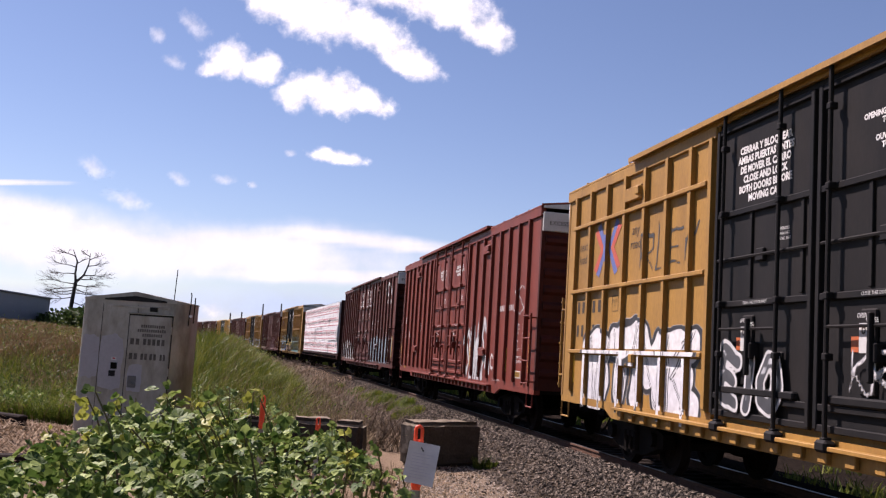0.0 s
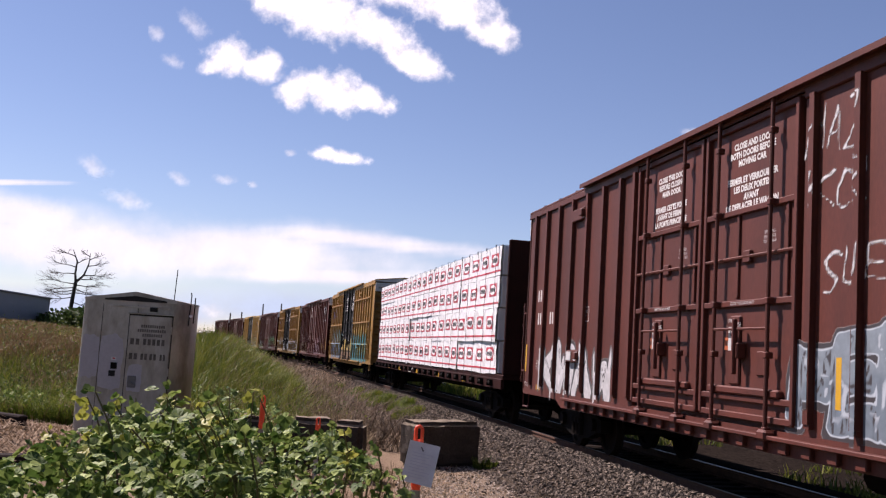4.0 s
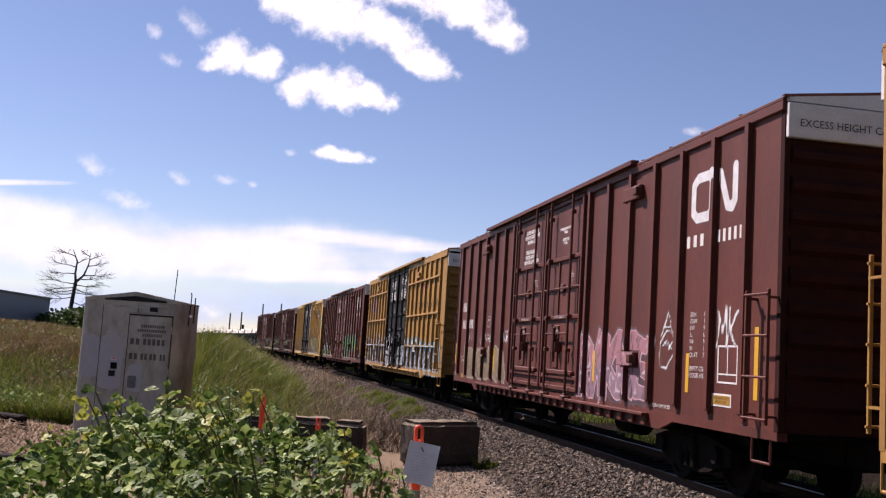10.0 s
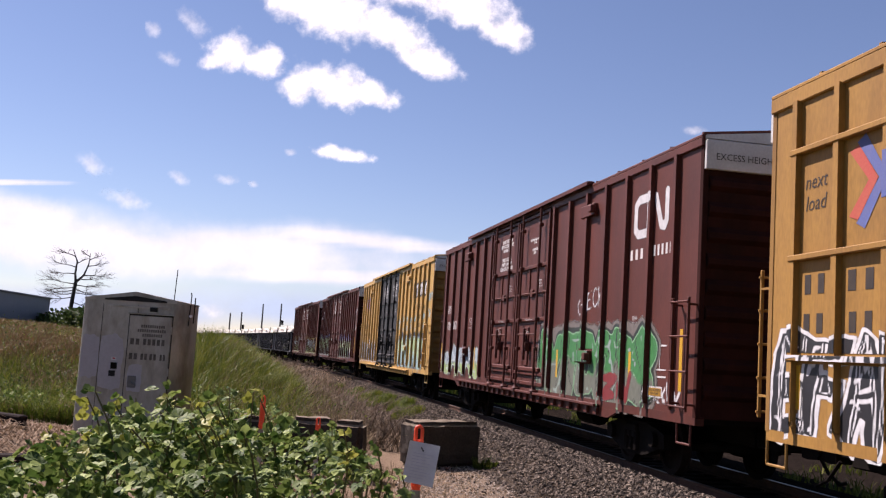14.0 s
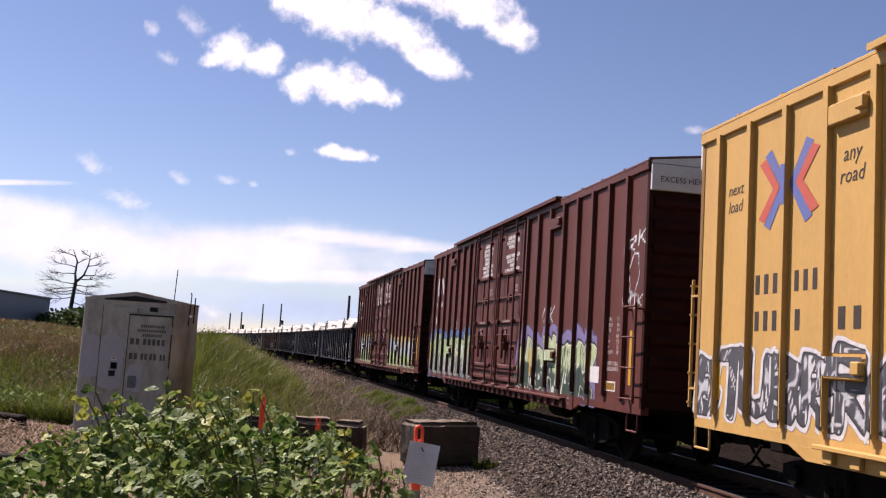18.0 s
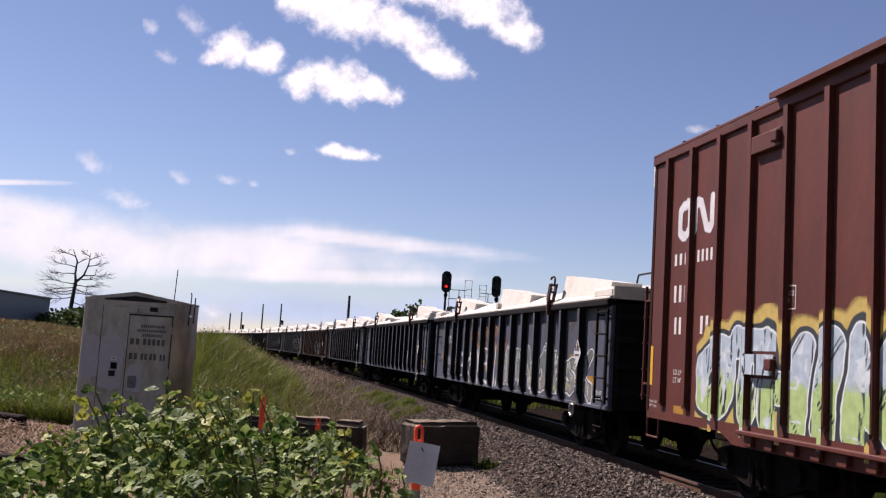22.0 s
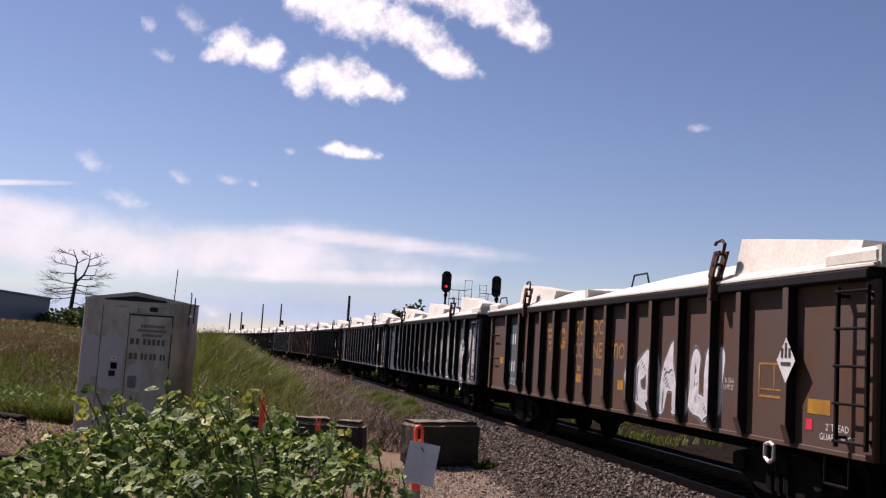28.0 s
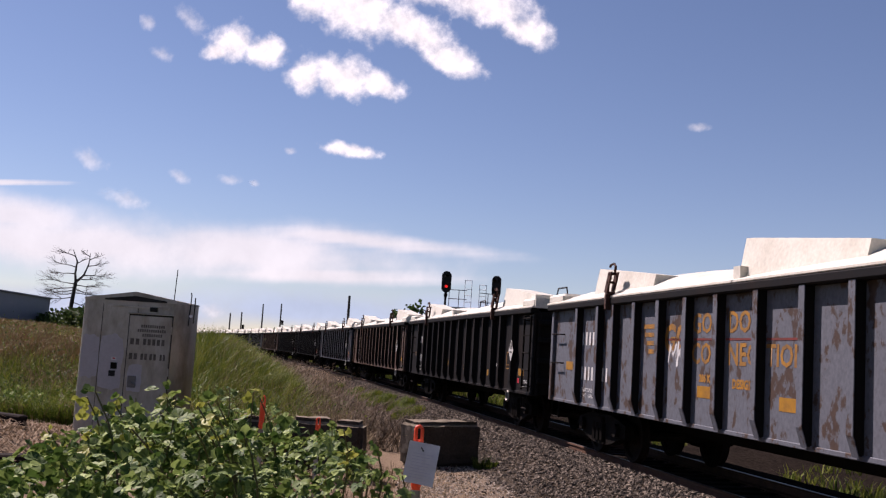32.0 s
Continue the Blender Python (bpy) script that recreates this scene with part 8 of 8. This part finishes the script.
def leaf_cloud(name, pos, size, tilt, material, seed, trefoil=True):
    """Many leaves at the given places, each of three leaflets."""
    rng = np.random.RandomState(seed)
    n = len(pos)
    R = rot_np(rng, n, tilt)
    V, F = [], []
    k = 0
    for ang, sc in (((0, 1.0), (1.15, 0.8), (-1.15, 0.8)) if trefoil else ((0, 1.0),)):
        c, s = math.cos(ang), math.sin(ang)
        tv = LEAF_V @ np.array([(c, s, 0), (-s, c, 0), (0, 0, 1)]).T * sc
        v = np.einsum("nij,kj->nki", R, tv) * size[:, None, None] + pos[:, None, :]
        V.append(v.reshape(-1, 3))
        for q in LEAF_F:
            F.append((np.array(q)[None, :] + (np.arange(n) * len(LEAF_V))[:, None] + k))
        k += n * len(LEAF_V)
    faces = []
    for q in F:
        faces += q.tolist()
    return mesh_np(name, np.concatenate(V), faces, material)


def bramble():
    rng = np.random.RandomState(8)
    b = thing("bramble_bush", "dense bramble bush with glossy dark leaves and yellow-green young shoots", "bush", at=pose(-1.0, 4.6, -0.15))
    base = np.array([-1.0, 4.6, -0.15])

    def top(x, y):
        edge = 1 - smooth_np(-0.45, 0.22, x - 0.02 * (y - 4))
        t = 1.20 + 0.22 * edge + 0.16 * (fbm(x * 1.6 + 3, y * 1.6, 61, 3) - 0.5)
        left = np.clip((-1.30 - x) / 0.8, 0, 1)
        return t - 0.44 * left - 0.12 * np.exp(-((x / y + 0.170) / 0.012) ** 2) - 0.07 * smooth_np(-0.150, -0.125, x / y) - 0.33 * smooth_np(-0.11, -0.03, x / y) + 0.14 * (fbm(x * 4 + 3, y * 4, 67, 2) - 0.5)
    n = 9800
    x = rng.uniform(-3.6, 0.35, n)
    y = rng.uniform(3.0, 6.0, n)
    keep = (x > -0.56 * y - 0.2) & (x < -0.075 * y + 0.10 * rng.normal(0, 1, n))
    x, y = x[keep], y[keep]
    d = rng.exponential(0.16, len(x)) + 0.22 * (fbm(x * 4, y * 4, 68, 2) > 0.52)
    z = top(x, y) - d
    ok = z > 0.2
    pos = np.stack([x, y, z], 1)[ok] - base
    size = rng.uniform(0.022, 0.058, len(pos))
    near = np.argsort(d[ok])[:260]
    rest = np.setdiff1d(np.arange(len(pos)), near)
    o = part("foliage", leaf_cloud("foliage", pos[rest], size[rest], 0.65, M_BRAMBLE, 4), M_BRAMBLE, b)
    tagged(o, kind="stuff")
    protos = [leaf_cloud("leaf", np.zeros((1, 3)), np.ones(1), 0.45, M_BRAMBLE, 20 + k) for k in range(6)]
    for i, k in enumerate(near):
        o = part("leaf", protos[i % 6], M_BRAMBLE, b)
        o.location = pos[k]
        o.rotation_euler = (rng.uniform(-0.5, 0.5), rng.uniform(-0.5, 0.5), rng.uniform(0, 6.28))
        s = float(size[k])
        o.scale = (s, s, s)
    # shoots that stand out of the mass, with paler leaves at the tips
    tips = [(-1.40, 4.0, 1.53, 1), (-1.28, 4.0, 1.50, 1), (-1.12, 4.1, 1.47, 0), (-0.98, 4.3, 1.42, 0), (-0.86, 4.0, 1.46, 1), (-0.77, 4.2, 1.58, 1), (-0.80, 4.5, 1.55, 0), (-0.36, 4.0, 1.46, 1), (-0.30, 4.3, 1.36, 0), (-0.12, 4.2, 1.27, 0), (-1.60, 4.1, 1.30, 0), (-1.52, 4.4, 1.33, 1), (-0.92, 3.8, 1.50, 0), (-0.22, 4.0, 1.38, 0)]
    for k in range(40):
        ty = rng.uniform(3.4, 5.4)
        tx = rng.uniform(-0.40, -0.06) * ty
        if -0.19 < tx / ty < -0.11:
            tx -= 0.09 * ty
        tips.append((tx, ty, float(top(np.array([tx]), np.array([ty]))[0]) + rng.uniform(0.02, 0.15), int(rng.uniform() < 0.14)))
    for k, (tx, ty, tz, fresh) in enumerate(tips):
        p0 = np.array([tx + rng.uniform(-0.25, 0.25), ty + rng.uniform(-0.1, 0.4), 0.75])
        p1 = np.array([tx, ty, tz])
        pts = [p0 + (p1 - p0) * f + np.array([0.06 * math.sin(3 * f), 0, 0.10 * math.sin(math.pi * f)]) for f in np.linspace(0, 1, 6)]
        g = Geo()
        for i, (a, c) in enumerate(zip(pts[:-1], pts[1:])):
            g.rod(a - base, c - base, 0.006 - 0.0007 * i, 5)
        cane = part("cane", g, M_CANE, b)
        lv = [pts[3] + (pts[5] - pts[3]) * f + rng.normal(0, 0.022, 3) for f in np.linspace(0.0, 1.0, 9)]
        lv = np.array(lv) - base
        ms = M_FRESH if fresh else M_BRAMBLE
        sp = part("shoot_leaves", leaf_cloud("shoot_leaves", lv, rng.uniform(0.026, 0.052, len(lv)), 0.8, ms, 300 + k), ms, cane, "yellow-green young leaves" if fresh else "")


bramble()


def blades(name, x, y, z, h, w, lean, material, seed, label, category="grass"):
    """Upright blades, each two bent pieces that taper to a point."""
    rng = np.random.RandomState(seed)
    n = len(x)
    a = rng.uniform(0, 2 * math.pi, n)
    b = rng.uniform(0, 2 * math.pi, n)
    dx, dy = np.cos(a) * w / 2, np.sin(a) * w / 2
    lx, ly = np.cos(b) * lean * h, np.sin(b) * lean * h
    P = np.stack([np.stack([x - dx, y - dy, z], -1), np.stack([x + dx, y + dy, z], -1), np.stack([x + dx * 0.8 + lx * 0.35, y + dy * 0.8 + ly * 0.35, z + h * 0.55], -1), np.stack([x - dx * 0.8 + lx * 0.35, y - dy * 0.8 + ly * 0.35, z + h * 0.55], -1), np.stack([x + lx, y + ly, z + h * (1 - 0.3 * lean)], -1)], 1)
    k = (np.arange(n) * 5)[:, None]
    quads = (np.array([[0, 1, 2, 3]]) + k).tolist()
    tris = (np.array([[3, 2, 4]]) + k).tolist()
    m = mesh_np(name, P.reshape(-1, 3), quads + tris, material)
    return solo(name, m, material, label, category, kind="stuff")


def scatter(n, x0, x1, y0, y1, seed, power=1.0):
    rng = np.random.RandomState(seed)
    y = y0 + (y1 - y0) * rng.uniform(0, 1, n) ** power
    f = rng.uniform(0, 1, n)
    return x0 + (x1 - x0) * f, y, rng


# meadow on the rise behind the cabinet and along the track
fx, fy, rg = scatter(150000, -1.0, 1.0, 17.5, 110, 71, 1.7)
fx = -0.49 * fy + (fx + 1) / 2 * (0.40 * fy + 4)
fu, fq = to_line(fx, fy)
keep = (fq > 4.9 - 0.4 * smooth_np(26, 36, fy) + 0.8 * fbm(fx * 0.4, fy * 0.4, 15)) & ~((np.abs(fx + 4.7) < 1.2) & (fy < 17.8))
fx, fy, fq = fx[keep], fy[keep], fq[keep]
zone = fbm(fx * 0.10, fy * 0.06, 31)
redz = (fq > 10.5) & (fy > 26 + 14 * (zone - 0.5)) & (zone > 0.30) & (rg.uniform(0, 1, len(fx)) < 0.7)
patch = fbm(fx * 0.5, fy * 0.22, 49)
dryz = (~redz) & (((patch > 0.50) & (rg.uniform(0, 1, len(fx)) < 0.55)) | ((fq < 6.4) & (fbm(fx * 0.35, fy * 0.2, 44) > 0.45)) | (rg.uniform(0, 1, len(fx)) < 0.10))
brightz = (~redz) & (~dryz) & (fbm(fx * 0.25, fy * 0.12, 47) > 0.5) & (fy < 48)
hh = rg.uniform(0.25, 0.75, len(fx)) * (0.7 + 0.6 * fbm(fx * 0.3, fy * 0.3, 51)) * np.where(fq < 8.5, 1.25, 1.0)
ww = 0.008 + 0.00055 * fy
gzv = ground_z(fx, fy) - 0.02
for sel, material, nm, lab in ((redz, M_REDGRASS, "red_grass", "reddish-brown seeding grass on the rise"), (dryz, M_DRY, "dry_weeds", "dry straw-coloured weeds beside the ballast"), (brightz, M_GRASS2, "green_grass", "fresh green grass behind the cabinet"), (~(redz | dryz | brightz), M_GRASS, "meadow_grass", "uneven green meadow grass")):
    blades(nm, fx[sel], fy[sel], gzv[sel], hh[sel], ww[sel], rg.uniform(0.2, 1.1, sel.sum()), material, 81, lab)

wx_, wy_, rg = scatter(26000, -5.2, -2.3, 18.5, 44, 95, 1.2)
wx_ = wx_ - (wy_ - 18.5) * 0.16
blades("tall_weeds", wx_, wy_, ground_z(wx_, wy_) - 0.02, rg.uniform(0.3, 1.05, len(wx_)) * (0.55 + 0.8 * fbm(wx_ * 0.8, wy_ * 0.5, 57)), np.full(len(wx_), 0.022), rg.uniform(0.15, 0.8, len(wx_)), M_GRASS, 96, "tall green weeds beside the cabinet")

# broad-leaved weeds in clumps
rg = np.random.RandomState(97)
for nm, material, count, ys, lo, hi, lab in (("leafy_weeds", M_SHRUB, 60, (17.6, 40), -0.47, -0.07, "dark leafy weeds in clumps through the meadow"), ("leafy_weeds", M_GRASS2, 70, (17.6, 42), -0.47, -0.06, "bright green leafy weeds in the meadow")):
    cy = ys[0] + (ys[1] - ys[0]) * rg.uniform(0, 1, count) ** 1.5
    cx = cy * rg.uniform(lo, hi, count)
    cu, cq = to_line(cx, cy)
    ok = (cq > 5.6) & ~((np.abs(cx + 4.75) < 1.25) & (cy < 18.5))
    cx, cy = cx[ok], cy[ok]
    rad = rg.uniform(0.18, 0.6, len(cx)) * (0.7 + 0.012 * cy)
    m_ = 90
    dd = rg.normal(0, 0.5, (len(cx), m_, 3))
    px_ = (cx[:, None] + dd[:, :, 0] * rad[:, None]).ravel()
    py_ = (cy[:, None] + dd[:, :, 1] * rad[:, None]).ravel()
    pz_ = ground_z(px_, py_) + (np.abs(dd[:, :, 2]) * rad[:, None] * 1.5).ravel() + 0.05
    size_ = rg.uniform(0.02, 0.05, len(px_)) * np.repeat(0.7 + 0.022 * cy, m_)
    solo(nm, leaf_cloud(nm, np.stack([px_, py_, pz_], 1), size_, 0.8, material, 98, False), material, lab, "weeds", kind="stuff")

# tangled dry brush between the cabinet and the ballast
bxs, bys, rg = scatter(30000, -9.5, -0.2, 21, 120, 91, 1.5)
bxs = bxs - (bys - 21) * 0.19
bu, bq = to_line(bxs, bys)
k = (bq > 3.4 - 0.9 * smooth_np(26, 40, bys) + 1.0 * fbm(bxs * 0.5, bys * 0.3, 71)) & (bq < 5.6 + 1.4 * fbm(bxs * 0.3, bys * 0.2, 73))
blades("dry_brush", bxs[k], bys[k], ground_z(bxs[k], bys[k]), rg.uniform(0.30, 1.15, k.sum()) * (0.55 + fbm(bxs[k] * 0.9, bys[k] * 0.5, 75)), 0.009 + 0.0004 * bys[k], rg.uniform(0.5, 1.6, k.sum()), M_BRUSH, 92, "tangled dry brush and dead stalks")

# long bleached stalks that arch over the brush
rg = np.random.RandomState(99)
su, sq = rg.uniform(22, 46, 420), rg.uniform(3.6, 6.4, 420)
sp_ = np.array([on_line(a, b_) for a, b_ in zip(su, sq)])
blades("dead_stalks", sp_[:, 0], sp_[:, 1], ground_z(sp_[:, 0], sp_[:, 1]), rg.uniform(0.9, 1.8, 420), np.full(420, 0.018), rg.uniform(0.5, 1.3, 420), M_STRAW, 100, "long bleached stalks arching over the brush")

# grass tufts on the ballast's edge, by the block, and beyond the track
def tuft_patch(cx, cy, rx, ry, n, hmin, hmax, material, seed, label):
    rng = np.random.RandomState(seed)
    a, r = rng.uniform(0, 6.283, n), np.sqrt(rng.uniform(0, 1, n))
    x, y = cx + rx * r * np.cos(a), cy + ry * r * np.sin(a)
    blades("grass_tuft", x, y, ground_z(x, y) - 0.02, rng.uniform(hmin, hmax, n) * (1.1 - 0.5 * r), np.full(n, 0.016), rng.uniform(0.2, 0.8, n), material, seed, label)


tuft_patch(1.02, 18.9, 0.22, 0.2, 260, 0.15, 0.38, M_GRASS2, 101, "small green tuft beside the concrete block")
tuft_patch(0.02, 19.1, 0.5, 0.4, 150, 0.08, 0.2, M_DRY, 111, "short dry grass by the block")
for k, (u, q, n, h) in enumerate(((24, 2.5, 500, 0.28), (27, 2.3, 900, 0.34), (30, 2.5, 1000, 0.38), (33, 2.6, 900, 0.36), (37, 2.8, 800, 0.34), (42, 3.1, 900, 0.4), (48, 3.6, 900, 0.5), (38, 3.8, 900, 0.45), (33, 4.2, 700, 0.4), (29, 4.6, 600, 0.35))):
    p = on_line(u, q)
    tuft_patch(p.x, p.y, 0.55, 1.4, int(n * 1.2), 0.12, h * 1.35, M_GRASS2 if k % 3 else M_GRASS, 120 + k, "green weeds at the edge of the ballast")
rg = np.random.RandomState(131)
vu, vq = 1 + 190 * rg.uniform(0, 1, 26000) ** 1.5, rg.uniform(-7.5, -3.0, 26000)
vk = fbm(vu * 0.35, vq * 0.5, 135) > 0.54 + 0.10 * smooth_np(30, 12, vu)
vu, vq = vu[vk], vq[vk]
vp = np.array([on_line(a, b_) for a, b_ in zip(vu, vq)])
vx, vy = vp[:, 0], vp[:, 1]
blades("verge_grass", vx, vy, ground_z(vx, vy), rg.uniform(0.12, 0.42, len(vx)) + 0.5 * smooth_np(25, 60, vy), 0.02 + 0.0005 * vy, rg.uniform(0.2, 0.9, len(vx)), M_GRASS, 132, "patchy grass on the far side of the track")
sx, sy, rg = scatter(7000, -9.5, -4.4, 9.5, 17.2, 141)
k = ~((np.abs(sx + 4.7) < 1.0) & (sy > 15.4))
blades("straw_litter", sx[k], sy[k], ground_z(sx[k], sy[k]), rg.uniform(0.05, 0.2, k.sum()), np.full(k.sum(), 0.022), rg.uniform(1.0, 3.5, k.sum()), M_STRAW, 142, "cut straw and dead stems on the dirt")
sx, sy, rg = scatter(3500, -2.2, 0.9, 9.5, 18.0, 151)
blades("dry_grass", sx, sy, ground_z(sx, sy) - 0.01, rg.uniform(0.05, 0.34, len(sx)) * (1 - 0.75 * smooth_np(-0.6, 0.5, sx)), np.full(len(sx), 0.010), rg.uniform(0.3, 1.2, len(sx)), M_DRY, 152, "dry grass around the marker posts")


# ballast and gravel
def stones(name, x, y, z, s, material, seed, label, group=""):
    rng = np.random.RandomState(seed)
    base = np.array([(1, 0, 0), (-1, 0, 0), (0, 1, 0), (0, -1, 0), (0, 0, 0.8), (0, 0, -0.8), (0.62, 0.6, 0.45), (-0.6, -0.62, 0.4)])
    f = [(4, 6, 2), (4, 0, 6), (6, 0, 2), (4, 2, 1), (4, 1, 7), (4, 7, 3), (7, 1, 3), (4, 3, 0), (5, 2, 0), (5, 1, 2), (5, 3, 1), (5, 0, 3)]
    n = len(x)
    R = rot_np(rng, n, 0.9)
    sc = s[:, None] * rng.uniform(0.6, 1.3, (n, 3))
    v = np.einsum("nij,nkj->nki", R, base[None] * sc[:, None, :] * rng.uniform(0.8, 1.2, (n, 8, 1))) + np.stack([x, y, z], 1)[:, None, :]
    faces = (np.array(f)[None] + (np.arange(n) * 8)[:, None, None]).reshape(-1, 3)
    m = mesh_np(name, v.reshape(-1, 3), faces, material)
    return solo(name, m, material, label, "ballast", kind="stuff")


def stone_material(name, a, b_):
    m = leaf_material(name, a, b_, 0.9, 0.0)
    return m


M_STONE = stone_material("ballast_stone", (0.026, 0.021, 0.017), (0.20, 0.160, 0.125))
M_PALE = stone_material("pale_gravel", (0.18, 0.145, 0.11), (0.42, 0.36, 0.30))
rg = np.random.RandomState(161)
n = 52000
u = 1 + 46 * rg.uniform(0, 1, n) ** 1.4
q = rg.uniform(0.9, 4.1, n)
q = np.where(u > 20, 0.9 + (q - 0.9) * 1.45, q)
pts = np.array([on_line(a, b_) for a, b_ in zip(u, q)])
thin = (q < 3.3 + 1.8 * (u > 20)) | (rg.uniform(0, 1, n) < 0.10)
px, py = pts[thin, 0], pts[thin, 1]
stones("ballast_stones", px, py, ground_z(px, py) + 0.005, rg.uniform(0.014, 0.036, len(px)), M_STONE, 162, "grey crushed stone ballast along the track")
gx1, gy1 = rg.uniform(-0.5, 4.2, 14000), rg.uniform(11.5, 19.5, 14000)
uu, qq = to_line(gx1, gy1)
k = (qq > 3.2) & (qq < 6.3)
stones("loose_gravel", gx1[k], gy1[k], ground_z(gx1[k], gy1[k]) + 0.002, rg.uniform(0.008, 0.024, k.sum()), M_PALE, 163, "pale loose gravel on the dirt shoulder")


# hedge, trees far off
def leafy(name, label, category, x, y, z0, rx, ry, rz, n, size, material, seed, trunk=True):
    rng = np.random.RandomState(seed)
    t = thing(name, label, category, at=pose(x, y, z0))
    nb = 16
    cen = np.stack([rng.uniform(-0.75, 0.75, nb) * rx, rng.uniform(-0.7, 0.7, nb) * ry, rng.uniform(0.15, 0.8, nb) * rz], 1)
    rad = rng.uniform(0.22, 0.42, nb)
    k = rng.randint(0, nb, n)
    d = rng.normal(0, 1, (n, 3))
    d /= np.linalg.norm(d, axis=1)[:, None]
    p = cen[k] + d * (rad[k] * rng.uniform(0.6, 1.08, n))[:, None] * np.array([rx, ry, rz * 0.8])
    p[:, 2] = np.maximum(p[:, 2], 0.05)
    o = part("crown", leaf_cloud("crown", p, rng.uniform(0.6, 1.4, n) * size, 0.9, material, seed + 1, False), material, t)
    tagged(o, kind="stuff")
    g = Geo()
    for i in range(6):
        g.rod((rng.uniform(-0.2, 0.2), 0, -0.3), tuple(cen[i] * 0.8), 0.09 if trunk else 0.04, 6, 0.03)
    part("trunk", g, M_BARK, t)


for k, (x, y, rx, rz) in enumerate(((-42.5, 112, 3.6, 2.0), (-38.5, 108, 3.4, 1.9), (-35.0, 104, 3.0, 1.7), (-31.5, 108, 3.2, 1.5), (-40.5, 118, 4.0, 2.4))):
    leafy("hedge_shrub", "dense green hedge shrub below the bare tree", "shrub", x, y, 2.0, rx, 2.0, rz * 1.15, 1500, 0.35, M_SHRUB, 200 + 3 * k, False)
leafy("distant_tree", "round dark green tree far behind the signals", "tree", -3.9, 130, -0.4, 2.6, 2.6, 8.2, 2200, 0.5, M_SHRUB, 231)
leafy("distant_tree", "dark green tree far behind the train", "tree", -1.2, 138, -0.4, 2.4, 2.4, 7.6, 1800, 0.5, M_SHRUB, 235)
# young green scrub beside the cabinet
for k, (x, y, rx, rz) in enumerate(((-3.3, 17.2, 0.7, 0.9), (-5.95, 18.6, 0.55, 0.95), (-6.6, 20.0, 0.6, 0.9), (-7.6, 18.2, 0.5, 0.55), (-4.3, 19.5, 0.6, 0.9), (-3.5, 14.2, 0.6, 0.75), (-2.7, 14.6, 0.6, 0.7))):
    leafy("bramble_clump", "green bramble clump beside the cabinet", "bush", x, y, float(ground_z(x, y)[0]), rx, 0.6, rz, 700, 0.06, M_BRAMBLE, 250 + 3 * k, False)
# ---------- what moves ----------
def travelled(t):
    return 9.6228 * t + 0.0077 * t * t


TIMES = [0.0, 0.1, 0.5] + [float(k) for k in range(1, 32)] + [31.5, 31.9, 32.0]


def car_pose(rear, mid, bolster, t):
    u = 12.18 + rear - travelled(t) - mid
    a, b = on_line(u - bolster), on_line(u + bolster)       # a: the leading end
    d = (a - b).normalized()
    c = (a + b) / 2
    return Matrix.Translation(c) @ Matrix.Rotation(math.atan2(d.y, d.x), 4, "Z")


def motions():
    for car, rear, mid, bolster in CARS:
        walk(car, [(t, car_pose(rear, mid, bolster, t)) for t in TIMES])
    for ob, place, (dx, dz) in CLOUDS:
        if dx or dz:
            walk(ob, [(t, place(dx * t / 32.0, dz * t / 32.0)) for t in (0.0, 8.0, 16.0, 24.0, 32.0)])
    flutter = [(0.0, 8, 0, 4), (1.0, 8, -3, 2), (2.0, 9, 2, 6), (3.0, 8, 0, 4), (3.4, 16, -22, 10), (4.0, 10, -4, 0), (5.5, 19, -40, 8), (6.0, 17, -38, -4), (6.5, 8, 0, 4), (8.0, 8, 3, 6), (10.0, 9, -2, 2), (12.0, 7, 2, 5), (14.0, 8, -2, 3), (17.0, 8, 2, 5), (20.0, 7, -2, 3), (23.0, 8, 2, 4), (26.0, 9, -3, 3), (29.0, 8, 2, 5), (32.0, 8, 0, 4)]
    walk(PAPER, [(t, pose(-0.045, 6.74, 1.135, rx, ry, rz)) for t, ry, rx, rz in flutter])
    # the wheels roll without slipping: one turn in 2.89 m
    for k, dx in enumerate((-0.9, 0.9)):
        lead = next(w for w, i in WHEELSETS if i == k)
        walk(lead, [(f / 30.0, pose(dx, 0, 0.46) @ Matrix.Rotation(travelled(f / 30.0) / 0.46, 4, "Y")) for f in range(0, 961)])
        for w, i in WHEELSETS:
            if i == k and w is not lead:
                w.rotation_mode = "QUATERNION"
                w.animation_data_create()
                w.animation_data.action = lead.animation_data.action
                w.animation_data.action_slot = lead.animation_data.action_slot


motions()
